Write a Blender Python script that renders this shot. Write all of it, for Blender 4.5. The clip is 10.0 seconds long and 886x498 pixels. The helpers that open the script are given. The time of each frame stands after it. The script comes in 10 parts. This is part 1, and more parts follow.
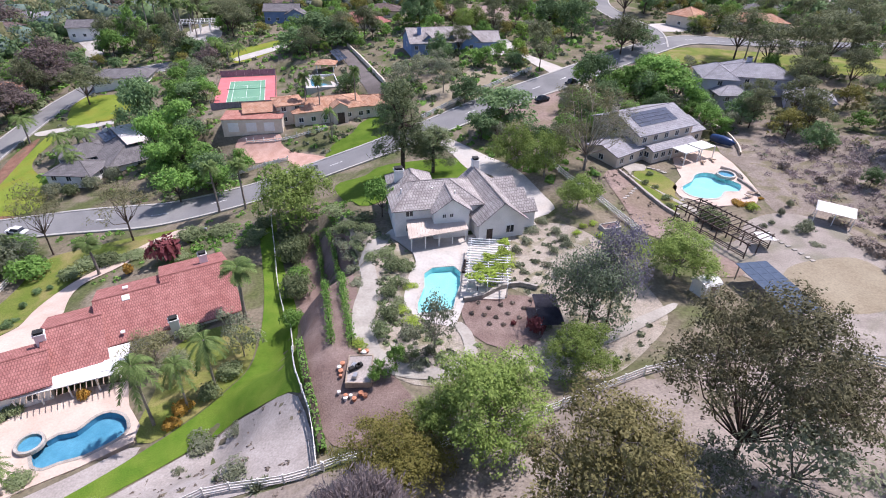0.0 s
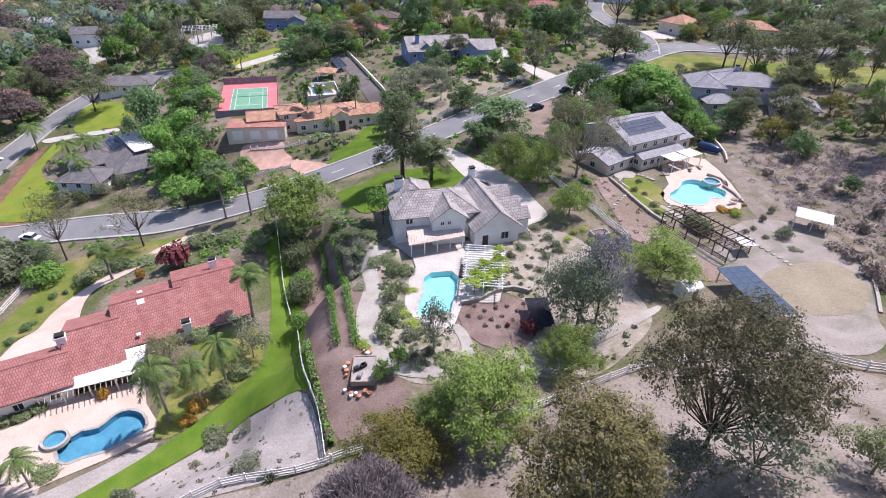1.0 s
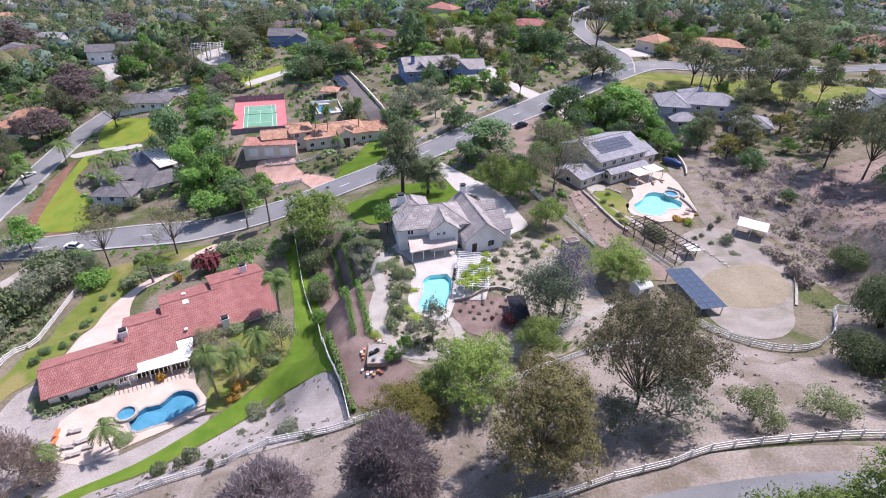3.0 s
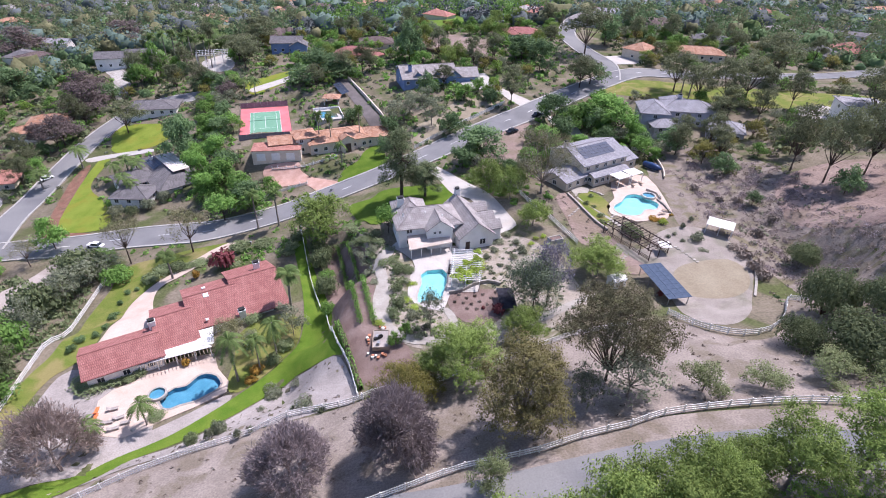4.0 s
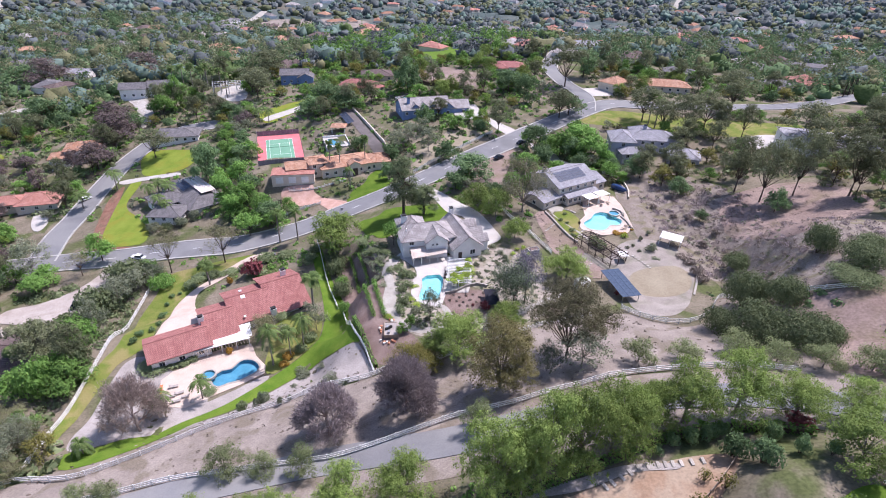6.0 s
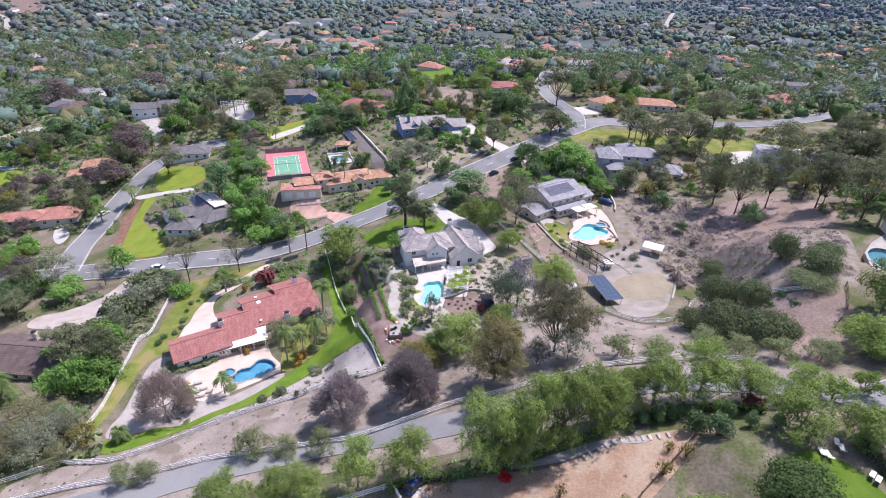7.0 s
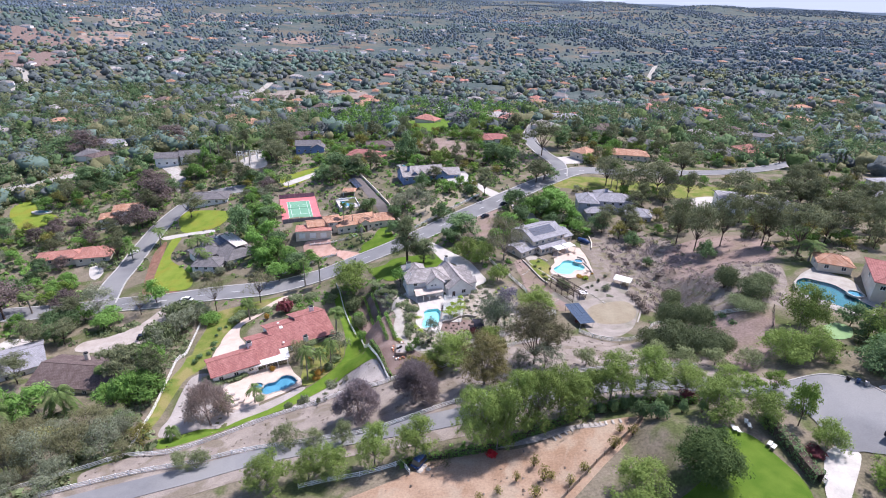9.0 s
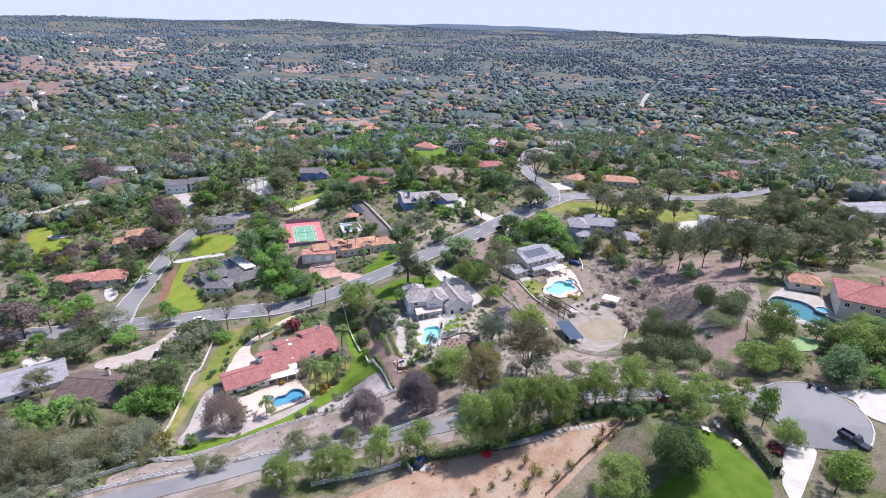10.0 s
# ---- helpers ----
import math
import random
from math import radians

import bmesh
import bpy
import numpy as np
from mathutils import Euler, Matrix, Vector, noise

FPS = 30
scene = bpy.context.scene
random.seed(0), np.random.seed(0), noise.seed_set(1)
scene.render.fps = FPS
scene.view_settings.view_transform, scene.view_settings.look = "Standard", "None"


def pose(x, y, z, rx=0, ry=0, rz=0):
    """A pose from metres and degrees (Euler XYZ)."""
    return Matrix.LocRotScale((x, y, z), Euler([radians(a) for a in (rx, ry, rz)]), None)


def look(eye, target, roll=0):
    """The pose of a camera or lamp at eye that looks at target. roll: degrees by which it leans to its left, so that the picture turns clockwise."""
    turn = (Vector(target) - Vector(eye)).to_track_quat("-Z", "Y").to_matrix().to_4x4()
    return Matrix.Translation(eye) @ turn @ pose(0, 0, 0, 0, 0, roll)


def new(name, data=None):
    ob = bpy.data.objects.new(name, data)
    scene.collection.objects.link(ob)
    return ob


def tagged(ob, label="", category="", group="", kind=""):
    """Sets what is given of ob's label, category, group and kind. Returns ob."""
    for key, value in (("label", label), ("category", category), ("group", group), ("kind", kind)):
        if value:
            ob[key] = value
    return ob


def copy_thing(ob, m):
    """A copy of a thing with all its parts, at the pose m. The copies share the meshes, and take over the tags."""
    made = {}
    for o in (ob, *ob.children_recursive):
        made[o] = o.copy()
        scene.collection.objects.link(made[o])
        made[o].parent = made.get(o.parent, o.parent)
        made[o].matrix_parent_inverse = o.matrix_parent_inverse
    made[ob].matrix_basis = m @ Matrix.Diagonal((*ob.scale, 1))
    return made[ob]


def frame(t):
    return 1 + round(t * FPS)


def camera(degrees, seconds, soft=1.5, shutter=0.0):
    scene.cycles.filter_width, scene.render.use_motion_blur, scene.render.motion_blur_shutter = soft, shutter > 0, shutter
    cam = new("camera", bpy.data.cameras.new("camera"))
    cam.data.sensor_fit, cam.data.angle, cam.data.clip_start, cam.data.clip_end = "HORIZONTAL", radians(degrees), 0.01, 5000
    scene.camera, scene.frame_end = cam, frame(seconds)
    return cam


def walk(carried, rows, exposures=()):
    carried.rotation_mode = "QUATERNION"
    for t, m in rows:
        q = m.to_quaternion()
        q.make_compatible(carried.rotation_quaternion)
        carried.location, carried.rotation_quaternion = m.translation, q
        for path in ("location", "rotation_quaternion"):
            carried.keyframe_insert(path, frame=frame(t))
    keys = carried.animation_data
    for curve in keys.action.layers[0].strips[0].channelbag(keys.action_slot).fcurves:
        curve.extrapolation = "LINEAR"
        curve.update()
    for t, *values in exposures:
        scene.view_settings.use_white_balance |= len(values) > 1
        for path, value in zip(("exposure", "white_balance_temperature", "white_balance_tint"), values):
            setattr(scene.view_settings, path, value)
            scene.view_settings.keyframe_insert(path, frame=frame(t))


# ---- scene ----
cam = camera(78.5, 10.0, 1.0)
PATH = [
    (0, (0.25, 3.744, 46.931), (0.232, 5.426, 45.849), 1.4),
    (0.5, (0.202, 2.056, 48.603), (0.189, 3.739, 47.522), 1.4),
    (1, (0.197, 0.269, 50.317), (0.187, 1.951, 49.235), 1.4),
    (1.5, (0.179, -1.821, 52.259), (0.172, -0.139, 51.177), 1.4),
    (2, (0.036, -4.919, 54.728), (0.034, -3.236, 53.646), 1.4),
    (2.5, (-0.127, -9.045, 57.837), (-0.122, -7.364, 56.754), 1.4),
    (4, (-0.211, -23.103, 66.549), (-0.184, -21.423, 65.464), 1.5),
    (4.5, (-0.465, -28.313, 69.332), (-0.432, -26.631, 68.25), 1.6),
    (5, (-0.593, -33.696, 72.334), (-0.554, -32.007, 71.265), 1.6),
    (5.5, (-0.951, -39.217, 75.145), (-0.905, -37.516, 74.095), 1.7),
    (7, (-2.425, -56.374, 83.205), (-2.364, -54.635, 82.219), 1.7),
    (7.5, (-2.791, -62.312, 85.62), (-2.724, -60.558, 84.661), 1.7),
    (8, (-3.233, -68.141, 88.032), (-3.162, -66.368, 87.11), 1.8),
    (8.5, (-3.624, -74.14, 90.42), (-3.55, -72.348, 89.534), 1.8),
    (9, (-4.06, -80.028, 92.538), (-3.982, -78.217, 91.692), 1.8),
    (9.5, (-4.34, -86.055, 94.518), (-4.26, -84.226, 93.711), 1.8),
    (10, (-4.719, -92.058, 96.984), (-4.636, -90.211, 96.22), 1.7),
]
EXPOSURES = [(0.0, 0.71, 6200, 22), (5.0, 0.75, 6020, 25), (10.0, 0.80, 6050, 20)]
walk(cam, [(t, look(eye, target, roll)) for t, eye, target, roll in PATH], EXPOSURES)

# ---- sky and sun ----
SUN_UP, SUN_WAY = 60.0, (0.8, 0.6)
world = bpy.data.worlds.new("sky")
scene.world = world
world.use_nodes = True
wn = world.node_tree.nodes
sky = wn.new("ShaderNodeTexSky")
sky.sky_type, sky.sun_disc = "NISHITA", False
sky.sun_elevation = radians(SUN_UP)
sky.sun_rotation = math.atan2(SUN_WAY[0], SUN_WAY[1])
sky.air_density, sky.dust_density, sky.ozone_density = 1.0, 1.0, 1.5
world.node_tree.links.new(sky.outputs[0], wn["Background"].inputs[0])
wn["Background"].inputs[1].default_value = 0.105
sun = new("sun", bpy.data.lights.new("sun", "SUN"))
sun.data.energy, sun.data.angle, sun.data.color = 3.75, radians(0.53), (1.0, 0.95, 0.88)
sun.matrix_world = look((300, 200, 400), (300 - 400 * SUN_WAY[0] / math.tan(radians(SUN_UP)), 200 - 400 * SUN_WAY[1] / math.tan(radians(SUN_UP)), 0))


# ---- materials ----
def mat(name, c1, c2, size=2.0, rough=0.85, bump=0.0, metal=0.0, fine=0.25, random_tint=0.0, island=0.0, stain=None, stain_size=12.0, grain=9.0):
    """A surface whose colour goes from c1 to c2 in patches of about size metres, with finer grain over it."""
    m = bpy.data.materials.new(name)
    m.use_nodes = True
    n, l = m.node_tree.nodes, m.node_tree.links
    b = n["Principled BSDF"]
    tc = n.new("ShaderNodeTexCoord")
    big, small = n.new("ShaderNodeTexNoise"), n.new("ShaderNodeTexNoise")
    big.inputs["Scale"].default_value, big.inputs["Detail"].default_value = 1.0 / size, 5.0
    small.inputs["Scale"].default_value, small.inputs["Detail"].default_value = grain / size, 4.0
    ramp = n.new("ShaderNodeMapRange")
    ramp.inputs[1].default_value, ramp.inputs[2].default_value = 0.35, 0.65
    mix, mul = n.new("ShaderNodeMix"), n.new("ShaderNodeMix")
    mix.data_type = mul.data_type = "RGBA"
    mul.blend_type = "MULTIPLY"
    mul.inputs[0].default_value = 1.0
    mix.inputs[6].default_value, mix.inputs[7].default_value = (*c1, 1), (*c2, 1)
    for t in (big, small):
        l.new(tc.outputs["Object"], t.inputs["Vector"])
    l.new(big.outputs[0], ramp.inputs[0])
    l.new(ramp.outputs[0], mix.inputs[0])
    g = n.new("ShaderNodeMapRange")
    g.inputs[1].default_value, g.inputs[2].default_value = 0.3, 0.7
    g.inputs[3].default_value, g.inputs[4].default_value = 1.0 - fine, 1.0 + fine
    l.new(small.outputs[0], g.inputs[0])
    gain = g.outputs[0]
    for on, amount, kind in ((random_tint, random_tint, "o"), (island, island, "i")):
        if on:
            src = n.new("ShaderNodeObjectInfo").outputs["Random"] if kind == "o" else n.new("ShaderNodeNewGeometry").outputs["Random Per Island"]
            r = n.new("ShaderNodeMapRange")
            r.inputs[3].default_value, r.inputs[4].default_value = 1.0 - amount, 1.0 + amount
            l.new(src, r.inputs[0])
            k = n.new("ShaderNodeMath")
            k.operation = "MULTIPLY"
            l.new(gain, k.inputs[0])
            l.new(r.outputs[0], k.inputs[1])
            gain = k.outputs[0]
    col = mix.outputs[2]
    if stain:
        st, sr, sm = n.new("ShaderNodeTexNoise"), n.new("ShaderNodeMapRange"), n.new("ShaderNodeMix")
        st.inputs["Scale"].default_value, st.inputs["Detail"].default_value, st.inputs["Distortion"].default_value = 1.0 / stain_size, 6.0, 0.6
        sr.inputs[1].default_value, sr.inputs[2].default_value = 0.5, 0.62
        sm.data_type = "RGBA"
        sm.inputs[7].default_value = (*stain, 1)
        l.new(tc.outputs["Object"], st.inputs["Vector"])
        l.new(st.outputs[0], sr.inputs[0])
        l.new(sr.outputs[0], sm.inputs[0])
        l.new(col, sm.inputs[6])
        col = sm.outputs[2]
    l.new(col, mul.inputs[6])
    l.new(gain, mul.inputs[7])
    l.new(mul.outputs[2], b.inputs["Base Color"])
    b.inputs["Roughness"].default_value, b.inputs["Metallic"].default_value = rough, metal
    b.inputs["Specular IOR Level"].default_value = 0.3 if rough < 0.85 else 0.08
    if bump:
        bp = n.new("ShaderNodeBump")
        bp.inputs["Strength"].default_value, bp.inputs["Distance"].default_value = 0.6, bump
        l.new(small.outputs[0], bp.inputs["Height"])
        l.new(bp.outputs[0], b.inputs["Normal"])
    return m


def leafy(name, c1, c2, through_light=0.35, tint=0.24, patch=1.1):
    """Leaves: colour varies from spray to spray, in patches across a crown and from plant to plant, and some light passes through."""
    m = bpy.data.materials.new(name)
    m.use_nodes = True
    n, l = m.node_tree.nodes, m.node_tree.links
    b, out = n["Principled BSDF"], n["Material Output"]
    gi, oi, tc, ns = n.new("ShaderNodeNewGeometry"), n.new("ShaderNodeObjectInfo"), n.new("ShaderNodeTexCoord"), n.new("ShaderNodeTexNoise")
    mix, mul, r, pr, avg = n.new("ShaderNodeMix"), n.new("ShaderNodeMix"), n.new("ShaderNodeMapRange"), n.new("ShaderNodeMapRange"), n.new("ShaderNodeMix")
    mix.data_type = mul.data_type = "RGBA"
    mul.blend_type = "MULTIPLY"
    mul.inputs[0].default_value = 1.0
    mix.inputs[6].default_value, mix.inputs[7].default_value = (*c1, 1), (*c2, 1)
    r.inputs[3].default_value, r.inputs[4].default_value = 1 - tint, 1 + tint
    ns.inputs["Scale"].default_value, ns.inputs["Detail"].default_value = 1.0 / patch, 2.0
    pr.inputs[1].default_value, pr.inputs[2].default_value = 0.32, 0.68
    l.new(tc.outputs["Object"], ns.inputs["Vector"])
    l.new(ns.outputs[0], pr.inputs[0])
    avg.inputs[0].default_value = 0.5
    l.new(gi.outputs["Random Per Island"], avg.inputs[2])
    l.new(pr.outputs[0], avg.inputs[3])
    l.new(avg.outputs[0], mix.inputs[0])
    l.new(oi.outputs["Random"], r.inputs[0])
    l.new(mix.outputs[2], mul.inputs[6])
    l.new(r.outputs[0], mul.inputs[7])
    l.new(mul.outputs[2], b.inputs["Base Color"])
    b.inputs["Roughness"].default_value = 0.65
    b.inputs["Specular IOR Level"].default_value = 0.08
    tr, ms = n.new("ShaderNodeBsdfTranslucent"), n.new("ShaderNodeMixShader")
    l.new(mul.outputs[2], tr.inputs[0])
    ms.inputs[0].default_value = through_light
    l.new(b.outputs[0], ms.inputs[1])
    l.new(tr.outputs[0], ms.inputs[2])
    l.new(ms.outputs[0], out.inputs[0])
    return m


def roofing(name, c1, c2, across, course, rough=0.85, strength=0.7, lift=0.05):
    """Roof covering laid in courses down the slope. The roof's own coordinates: u along the ridge, v down the slope."""
    m = mat(name, c1, c2, 1.5, rough, 0.0, fine=0.22, grain=6.0)
    n, l = m.node_tree.nodes, m.node_tree.links
    b = n["Principled BSDF"]
    uv, br = n.new("ShaderNodeUVMap"), n.new("ShaderNodeTexBrick")
    br.inputs["Scale"].default_value = 1.0
    br.inputs["Brick Width"].default_value, br.inputs["Row Height"].default_value = across, course
    br.inputs["Mortar Size"].default_value, br.inputs["Mortar Smooth"].default_value = 0.14 * course, 0.6
    br.inputs["Color1"].default_value, br.inputs["Color2"].default_value = (1, 1, 1, 1), (0.72, 0.72, 0.72, 1)
    br.inputs["Mortar"].default_value = (0.45, 0.42, 0.42, 1)
    br.inputs["Bias"].default_value = -0.2
    l.new(uv.outputs[0], br.inputs["Vector"])
    k = n.new("ShaderNodeMix")
    k.data_type, k.blend_type = "RGBA", "MULTIPLY"
    k.inputs[0].default_value = strength
    src = b.inputs["Base Color"].links[0].from_socket
    l.new(src, k.inputs[6])
    l.new(br.outputs[0], k.inputs[7])
    l.new(k.outputs[2], b.inputs["Base Color"])
    bp = n.new("ShaderNodeBump")
    bp.inputs["Distance"].default_value, bp.inputs["Strength"].default_value = lift, 0.8
    l.new(br.outputs[0], bp.inputs["Height"])
    l.new(bp.outputs[0], b.inputs["Normal"])
    return m


def glassy(name, tint, rough=0.05, clear=0.0):
    """Window glass: dark and glossy, or water when clear."""
    m = bpy.data.materials.new(name)
    m.use_nodes = True
    n, l = m.node_tree.nodes, m.node_tree.links
    b = n["Principled BSDF"]
    b.inputs["Base Color"].default_value, b.inputs["Roughness"].default_value = (*tint, 1), rough
    if clear:
        tb, gl, ms, fr = n.new("ShaderNodeBsdfTransparent"), n.new("ShaderNodeBsdfGlossy"), n.new("ShaderNodeMixShader"), n.new("ShaderNodeFresnel")
        tb.inputs[0].default_value = (*tint, 1)
        gl.inputs["Roughness"].default_value = rough
        fr.inputs[0].default_value = 1.33
        wave, bp = n.new("ShaderNodeTexNoise"), n.new("ShaderNodeBump")
        wave.inputs["Scale"].default_value = 1.4
        bp.inputs["Distance"].default_value = 0.06
        l.new(wave.outputs[0], bp.inputs["Height"])
        l.new(bp.outputs[0], gl.inputs["Normal"])
        l.new(fr.outputs[0], ms.inputs[0])
        l.new(tb.outputs[0], ms.inputs[1])
        l.new(gl.outputs[0], ms.inputs[2])
        l.new(ms.outputs[0], n["Material Output"].inputs[0])
    return m


M = {
    "bark_red": mat("red_bark_mulch", (0.19, 0.10, 0.072), (0.27, 0.15, 0.11), 2.0, 0.95, 0.03, fine=0.3, stain=(0.17, 0.12, 0.08), stain_size=4.0, grain=18.0),
    "earth": mat("dry_earth", (0.135, 0.12, 0.08), (0.22, 0.185, 0.142), 7.0, 0.95, 0.05, fine=0.25, stain=(0.095, 0.11, 0.045), stain_size=10.0, grain=14.0),
    # distance haze is put into the valley ground as a blue-grey tint
    "valley": mat("valley_scrub_hazed", (0.07, 0.093, 0.088), (0.108, 0.126, 0.116), 60.0, 0.95, 0.0, fine=0.25, stain=(0.15, 0.13, 0.10), stain_size=120.0, grain=12.0),
    "dirt_grey": mat("grey_gravel_dirt", (0.295, 0.265, 0.245), (0.375, 0.34, 0.32), 4.0, 0.95, 0.03, fine=0.16, grain=16.0),
    "gravel_warm": mat("warm_grey_gravel", (0.25, 0.22, 0.195), (0.32, 0.285, 0.255), 3.5, 0.95, 0.03, fine=0.2, stain=(0.215, 0.20, 0.16), stain_size=6.0, grain=16.0),
    "dirt_tan": mat("bare_tan_field", (0.22, 0.186, 0.16), (0.30, 0.257, 0.224), 5.0, 0.95, 0.03, fine=0.22, stain=(0.19, 0.16, 0.125), stain_size=5.5, grain=18.0),
    "dirt_red": mat("reddish_earth", (0.22, 0.162, 0.14), (0.295, 0.225, 0.195), 8.0, 0.95, 0.04, fine=0.22, stain=(0.21, 0.165, 0.125), stain_size=12.0, grain=15.0),
    "orchard": mat("orchard_soil", (0.28, 0.185, 0.125), (0.37, 0.265, 0.19), 5.0, 0.95, 0.03, fine=0.15, stain=(0.35, 0.27, 0.20), stain_size=7.0, grain=12.0),
    "mulch": mat("brown_mulch", (0.165, 0.115, 0.1), (0.235, 0.175, 0.155), 3.0, 0.95, 0.04, fine=0.3, grain=20.0),
    "brush": mat("dry_brush_slope", (0.185, 0.155, 0.13), (0.275, 0.235, 0.205), 5.0, 0.95, 0.05, fine=0.3, stain=(0.17, 0.15, 0.10), stain_size=5.0, grain=16.0),
    "lawn": mat("mown_lawn", (0.085, 0.16, 0.018), (0.13, 0.195, 0.028), 3.0, 0.9, 0.03, fine=0.2, grain=22.0),
    "lawn_deep": mat("watered_lawn", (0.07, 0.13, 0.014), (0.105, 0.165, 0.022), 3.0, 0.9, 0.03, fine=0.2, grain=22.0),
    "lawn_lime": mat("lime_lawn", (0.15, 0.21, 0.028), (0.205, 0.255, 0.042), 5.0, 0.9, 0.03, fine=0.15, stain=(0.21, 0.22, 0.035), stain_size=8.0, grain=20.0),
    "putting": mat("putting_turf", (0.19, 0.30, 0.14), (0.24, 0.35, 0.17), 3.0, 0.9, 0.01, fine=0.08),
    "lawn_dry": mat("dry_lawn", (0.12, 0.165, 0.03), (0.185, 0.195, 0.055), 4.0, 0.92, 0.03, fine=0.2, stain=(0.24, 0.21, 0.085), stain_size=6.0, grain=18.0),
    "straw": mat("straw_lawn", (0.255, 0.215, 0.155), (0.3, 0.26, 0.19), 5.0, 0.92, 0.03, fine=0.15, grain=18.0),
    "garden": mat("garden_soil", (0.29, 0.25, 0.205), (0.38, 0.34, 0.29), 3.0, 0.95, 0.04, fine=0.25, stain=(0.20, 0.185, 0.12), stain_size=3.0, grain=14.0),
    "asphalt": mat("worn_asphalt", (0.172, 0.172, 0.177), (0.213, 0.213, 0.218), 6.0, 0.9, 0.01, fine=0.08, stain=(0.235, 0.233, 0.23), stain_size=20.0, grain=24.0),
    "concrete": mat("pale_concrete", (0.43, 0.405, 0.375), (0.51, 0.485, 0.45), 3.0, 0.88, 0.01, fine=0.08, stain=(0.47, 0.43, 0.39), stain_size=5.0),
    "lane_dark": mat("brown_grey_asphalt", (0.135, 0.12, 0.115), (0.175, 0.155, 0.15), 3.0, 0.92, 0.01, fine=0.12),
    "concrete_tan": mat("tan_concrete", (0.36, 0.31, 0.275), (0.43, 0.38, 0.34), 4.0, 0.9, 0.01, fine=0.1, stain=(0.33, 0.285, 0.25), stain_size=6.0),
    "peach": mat("peach_paving", (0.5, 0.395, 0.33), (0.57, 0.47, 0.4), 2.5, 0.85, 0.01, fine=0.08),
    "court_drive": mat("terracotta_paving", (0.44, 0.27, 0.215), (0.53, 0.35, 0.29), 2.0, 0.85, 0.01, fine=0.12),
    "path": mat("decomposed_granite", (0.32, 0.295, 0.26), (0.395, 0.37, 0.33), 2.5, 0.95, 0.02, fine=0.1),
    "stone": mat("grey_stone", (0.34, 0.31, 0.28), (0.45, 0.42, 0.38), 0.8, 0.9, 0.03, random_tint=0.2),
    "kerb": mat("kerb_concrete", (0.36, 0.345, 0.325), (0.44, 0.425, 0.40), 3.0, 0.9),
    "line": mat("white_line_paint", (0.72, 0.72, 0.70), (0.80, 0.80, 0.78), 1.0, 0.7),
    "white": mat("white_paint", (0.72, 0.71, 0.69), (0.82, 0.81, 0.79), 2.0, 0.6, fine=0.06),
    "fence_white": mat("weathered_white_rail", (0.70, 0.68, 0.65), (0.82, 0.81, 0.79), 1.2, 0.65, fine=0.12),
    "stucco": mat("white_stucco", (0.74, 0.72, 0.70), (0.82, 0.80, 0.78), 1.5, 0.9, 0.01, fine=0.06),
    "stucco_warm": mat("cream_stucco", (0.62, 0.54, 0.45), (0.70, 0.62, 0.53), 1.5, 0.9, 0.01, fine=0.06),
    "stucco_blue": mat("blue_siding", (0.16, 0.23, 0.42), (0.20, 0.28, 0.48), 1.5, 0.7, fine=0.06),
    "stucco_grey": mat("lilac_grey_siding", (0.42, 0.42, 0.50), (0.50, 0.50, 0.58), 1.5, 0.75, fine=0.06),
    "dark_wood": mat("dark_stained_wood", (0.05, 0.035, 0.03), (0.09, 0.065, 0.055), 0.6, 0.7, fine=0.25),
    "wood": mat("weathered_wood", (0.26, 0.20, 0.15), (0.36, 0.29, 0.23), 0.8, 0.8, fine=0.2),
    "bark": mat("brown_bark", (0.07, 0.05, 0.04), (0.13, 0.10, 0.085), 0.6, 0.95, 0.03, fine=0.3),
    "bark_pale": mat("pale_bark", (0.20, 0.17, 0.15), (0.32, 0.28, 0.25), 0.8, 0.9, 0.02, fine=0.25),
    "twig": mat("grey_pink_twigs", (0.23, 0.17, 0.155), (0.32, 0.25, 0.23), 0.6, 0.95),
    "cover": mat("ribbed_patio_cover", (0.50, 0.42, 0.36), (0.58, 0.50, 0.44), 1.2, 0.7, fine=0.1),
    "red_tile": roofing("red_clay_tile", (0.35, 0.15, 0.135), (0.44, 0.205, 0.185), 0.34, 0.55),
    "pink_tile": roofing("faded_pink_tile", (0.42, 0.19, 0.15), (0.52, 0.27, 0.22), 0.34, 0.5),
    "orange_tile": roofing("terracotta_tile", (0.42, 0.22, 0.14), (0.56, 0.35, 0.25), 0.34, 0.45),
    "grey_shingle": roofing("grey_shake_shingle", (0.33, 0.30, 0.29), (0.46, 0.43, 0.415), 0.45, 0.55),
    "dark_shingle": roofing("charcoal_shingle", (0.155, 0.148, 0.152), (0.215, 0.205, 0.21), 0.5, 0.5),
    "brown_shingle": roofing("brown_shingle", (0.13, 0.095, 0.09), (0.18, 0.14, 0.13), 0.5, 0.5),
    "pale_shingle": roofing("pale_grey_shingle", (0.3, 0.295, 0.315), (0.385, 0.38, 0.405), 0.5, 0.5),
    "solar": mat("solar_panel", (0.045, 0.055, 0.085), (0.065, 0.08, 0.12), 1.0, 0.22, fine=0.1, random_tint=0.15),
    "solar_blue": mat("blue_solar_panel", (0.052, 0.075, 0.115), (0.07, 0.095, 0.14), 1.0, 0.25, fine=0.1),
    "court_green": mat("green_court_paint", (0.13, 0.29, 0.19), (0.16, 0.33, 0.22), 4.0, 0.8, fine=0.06),
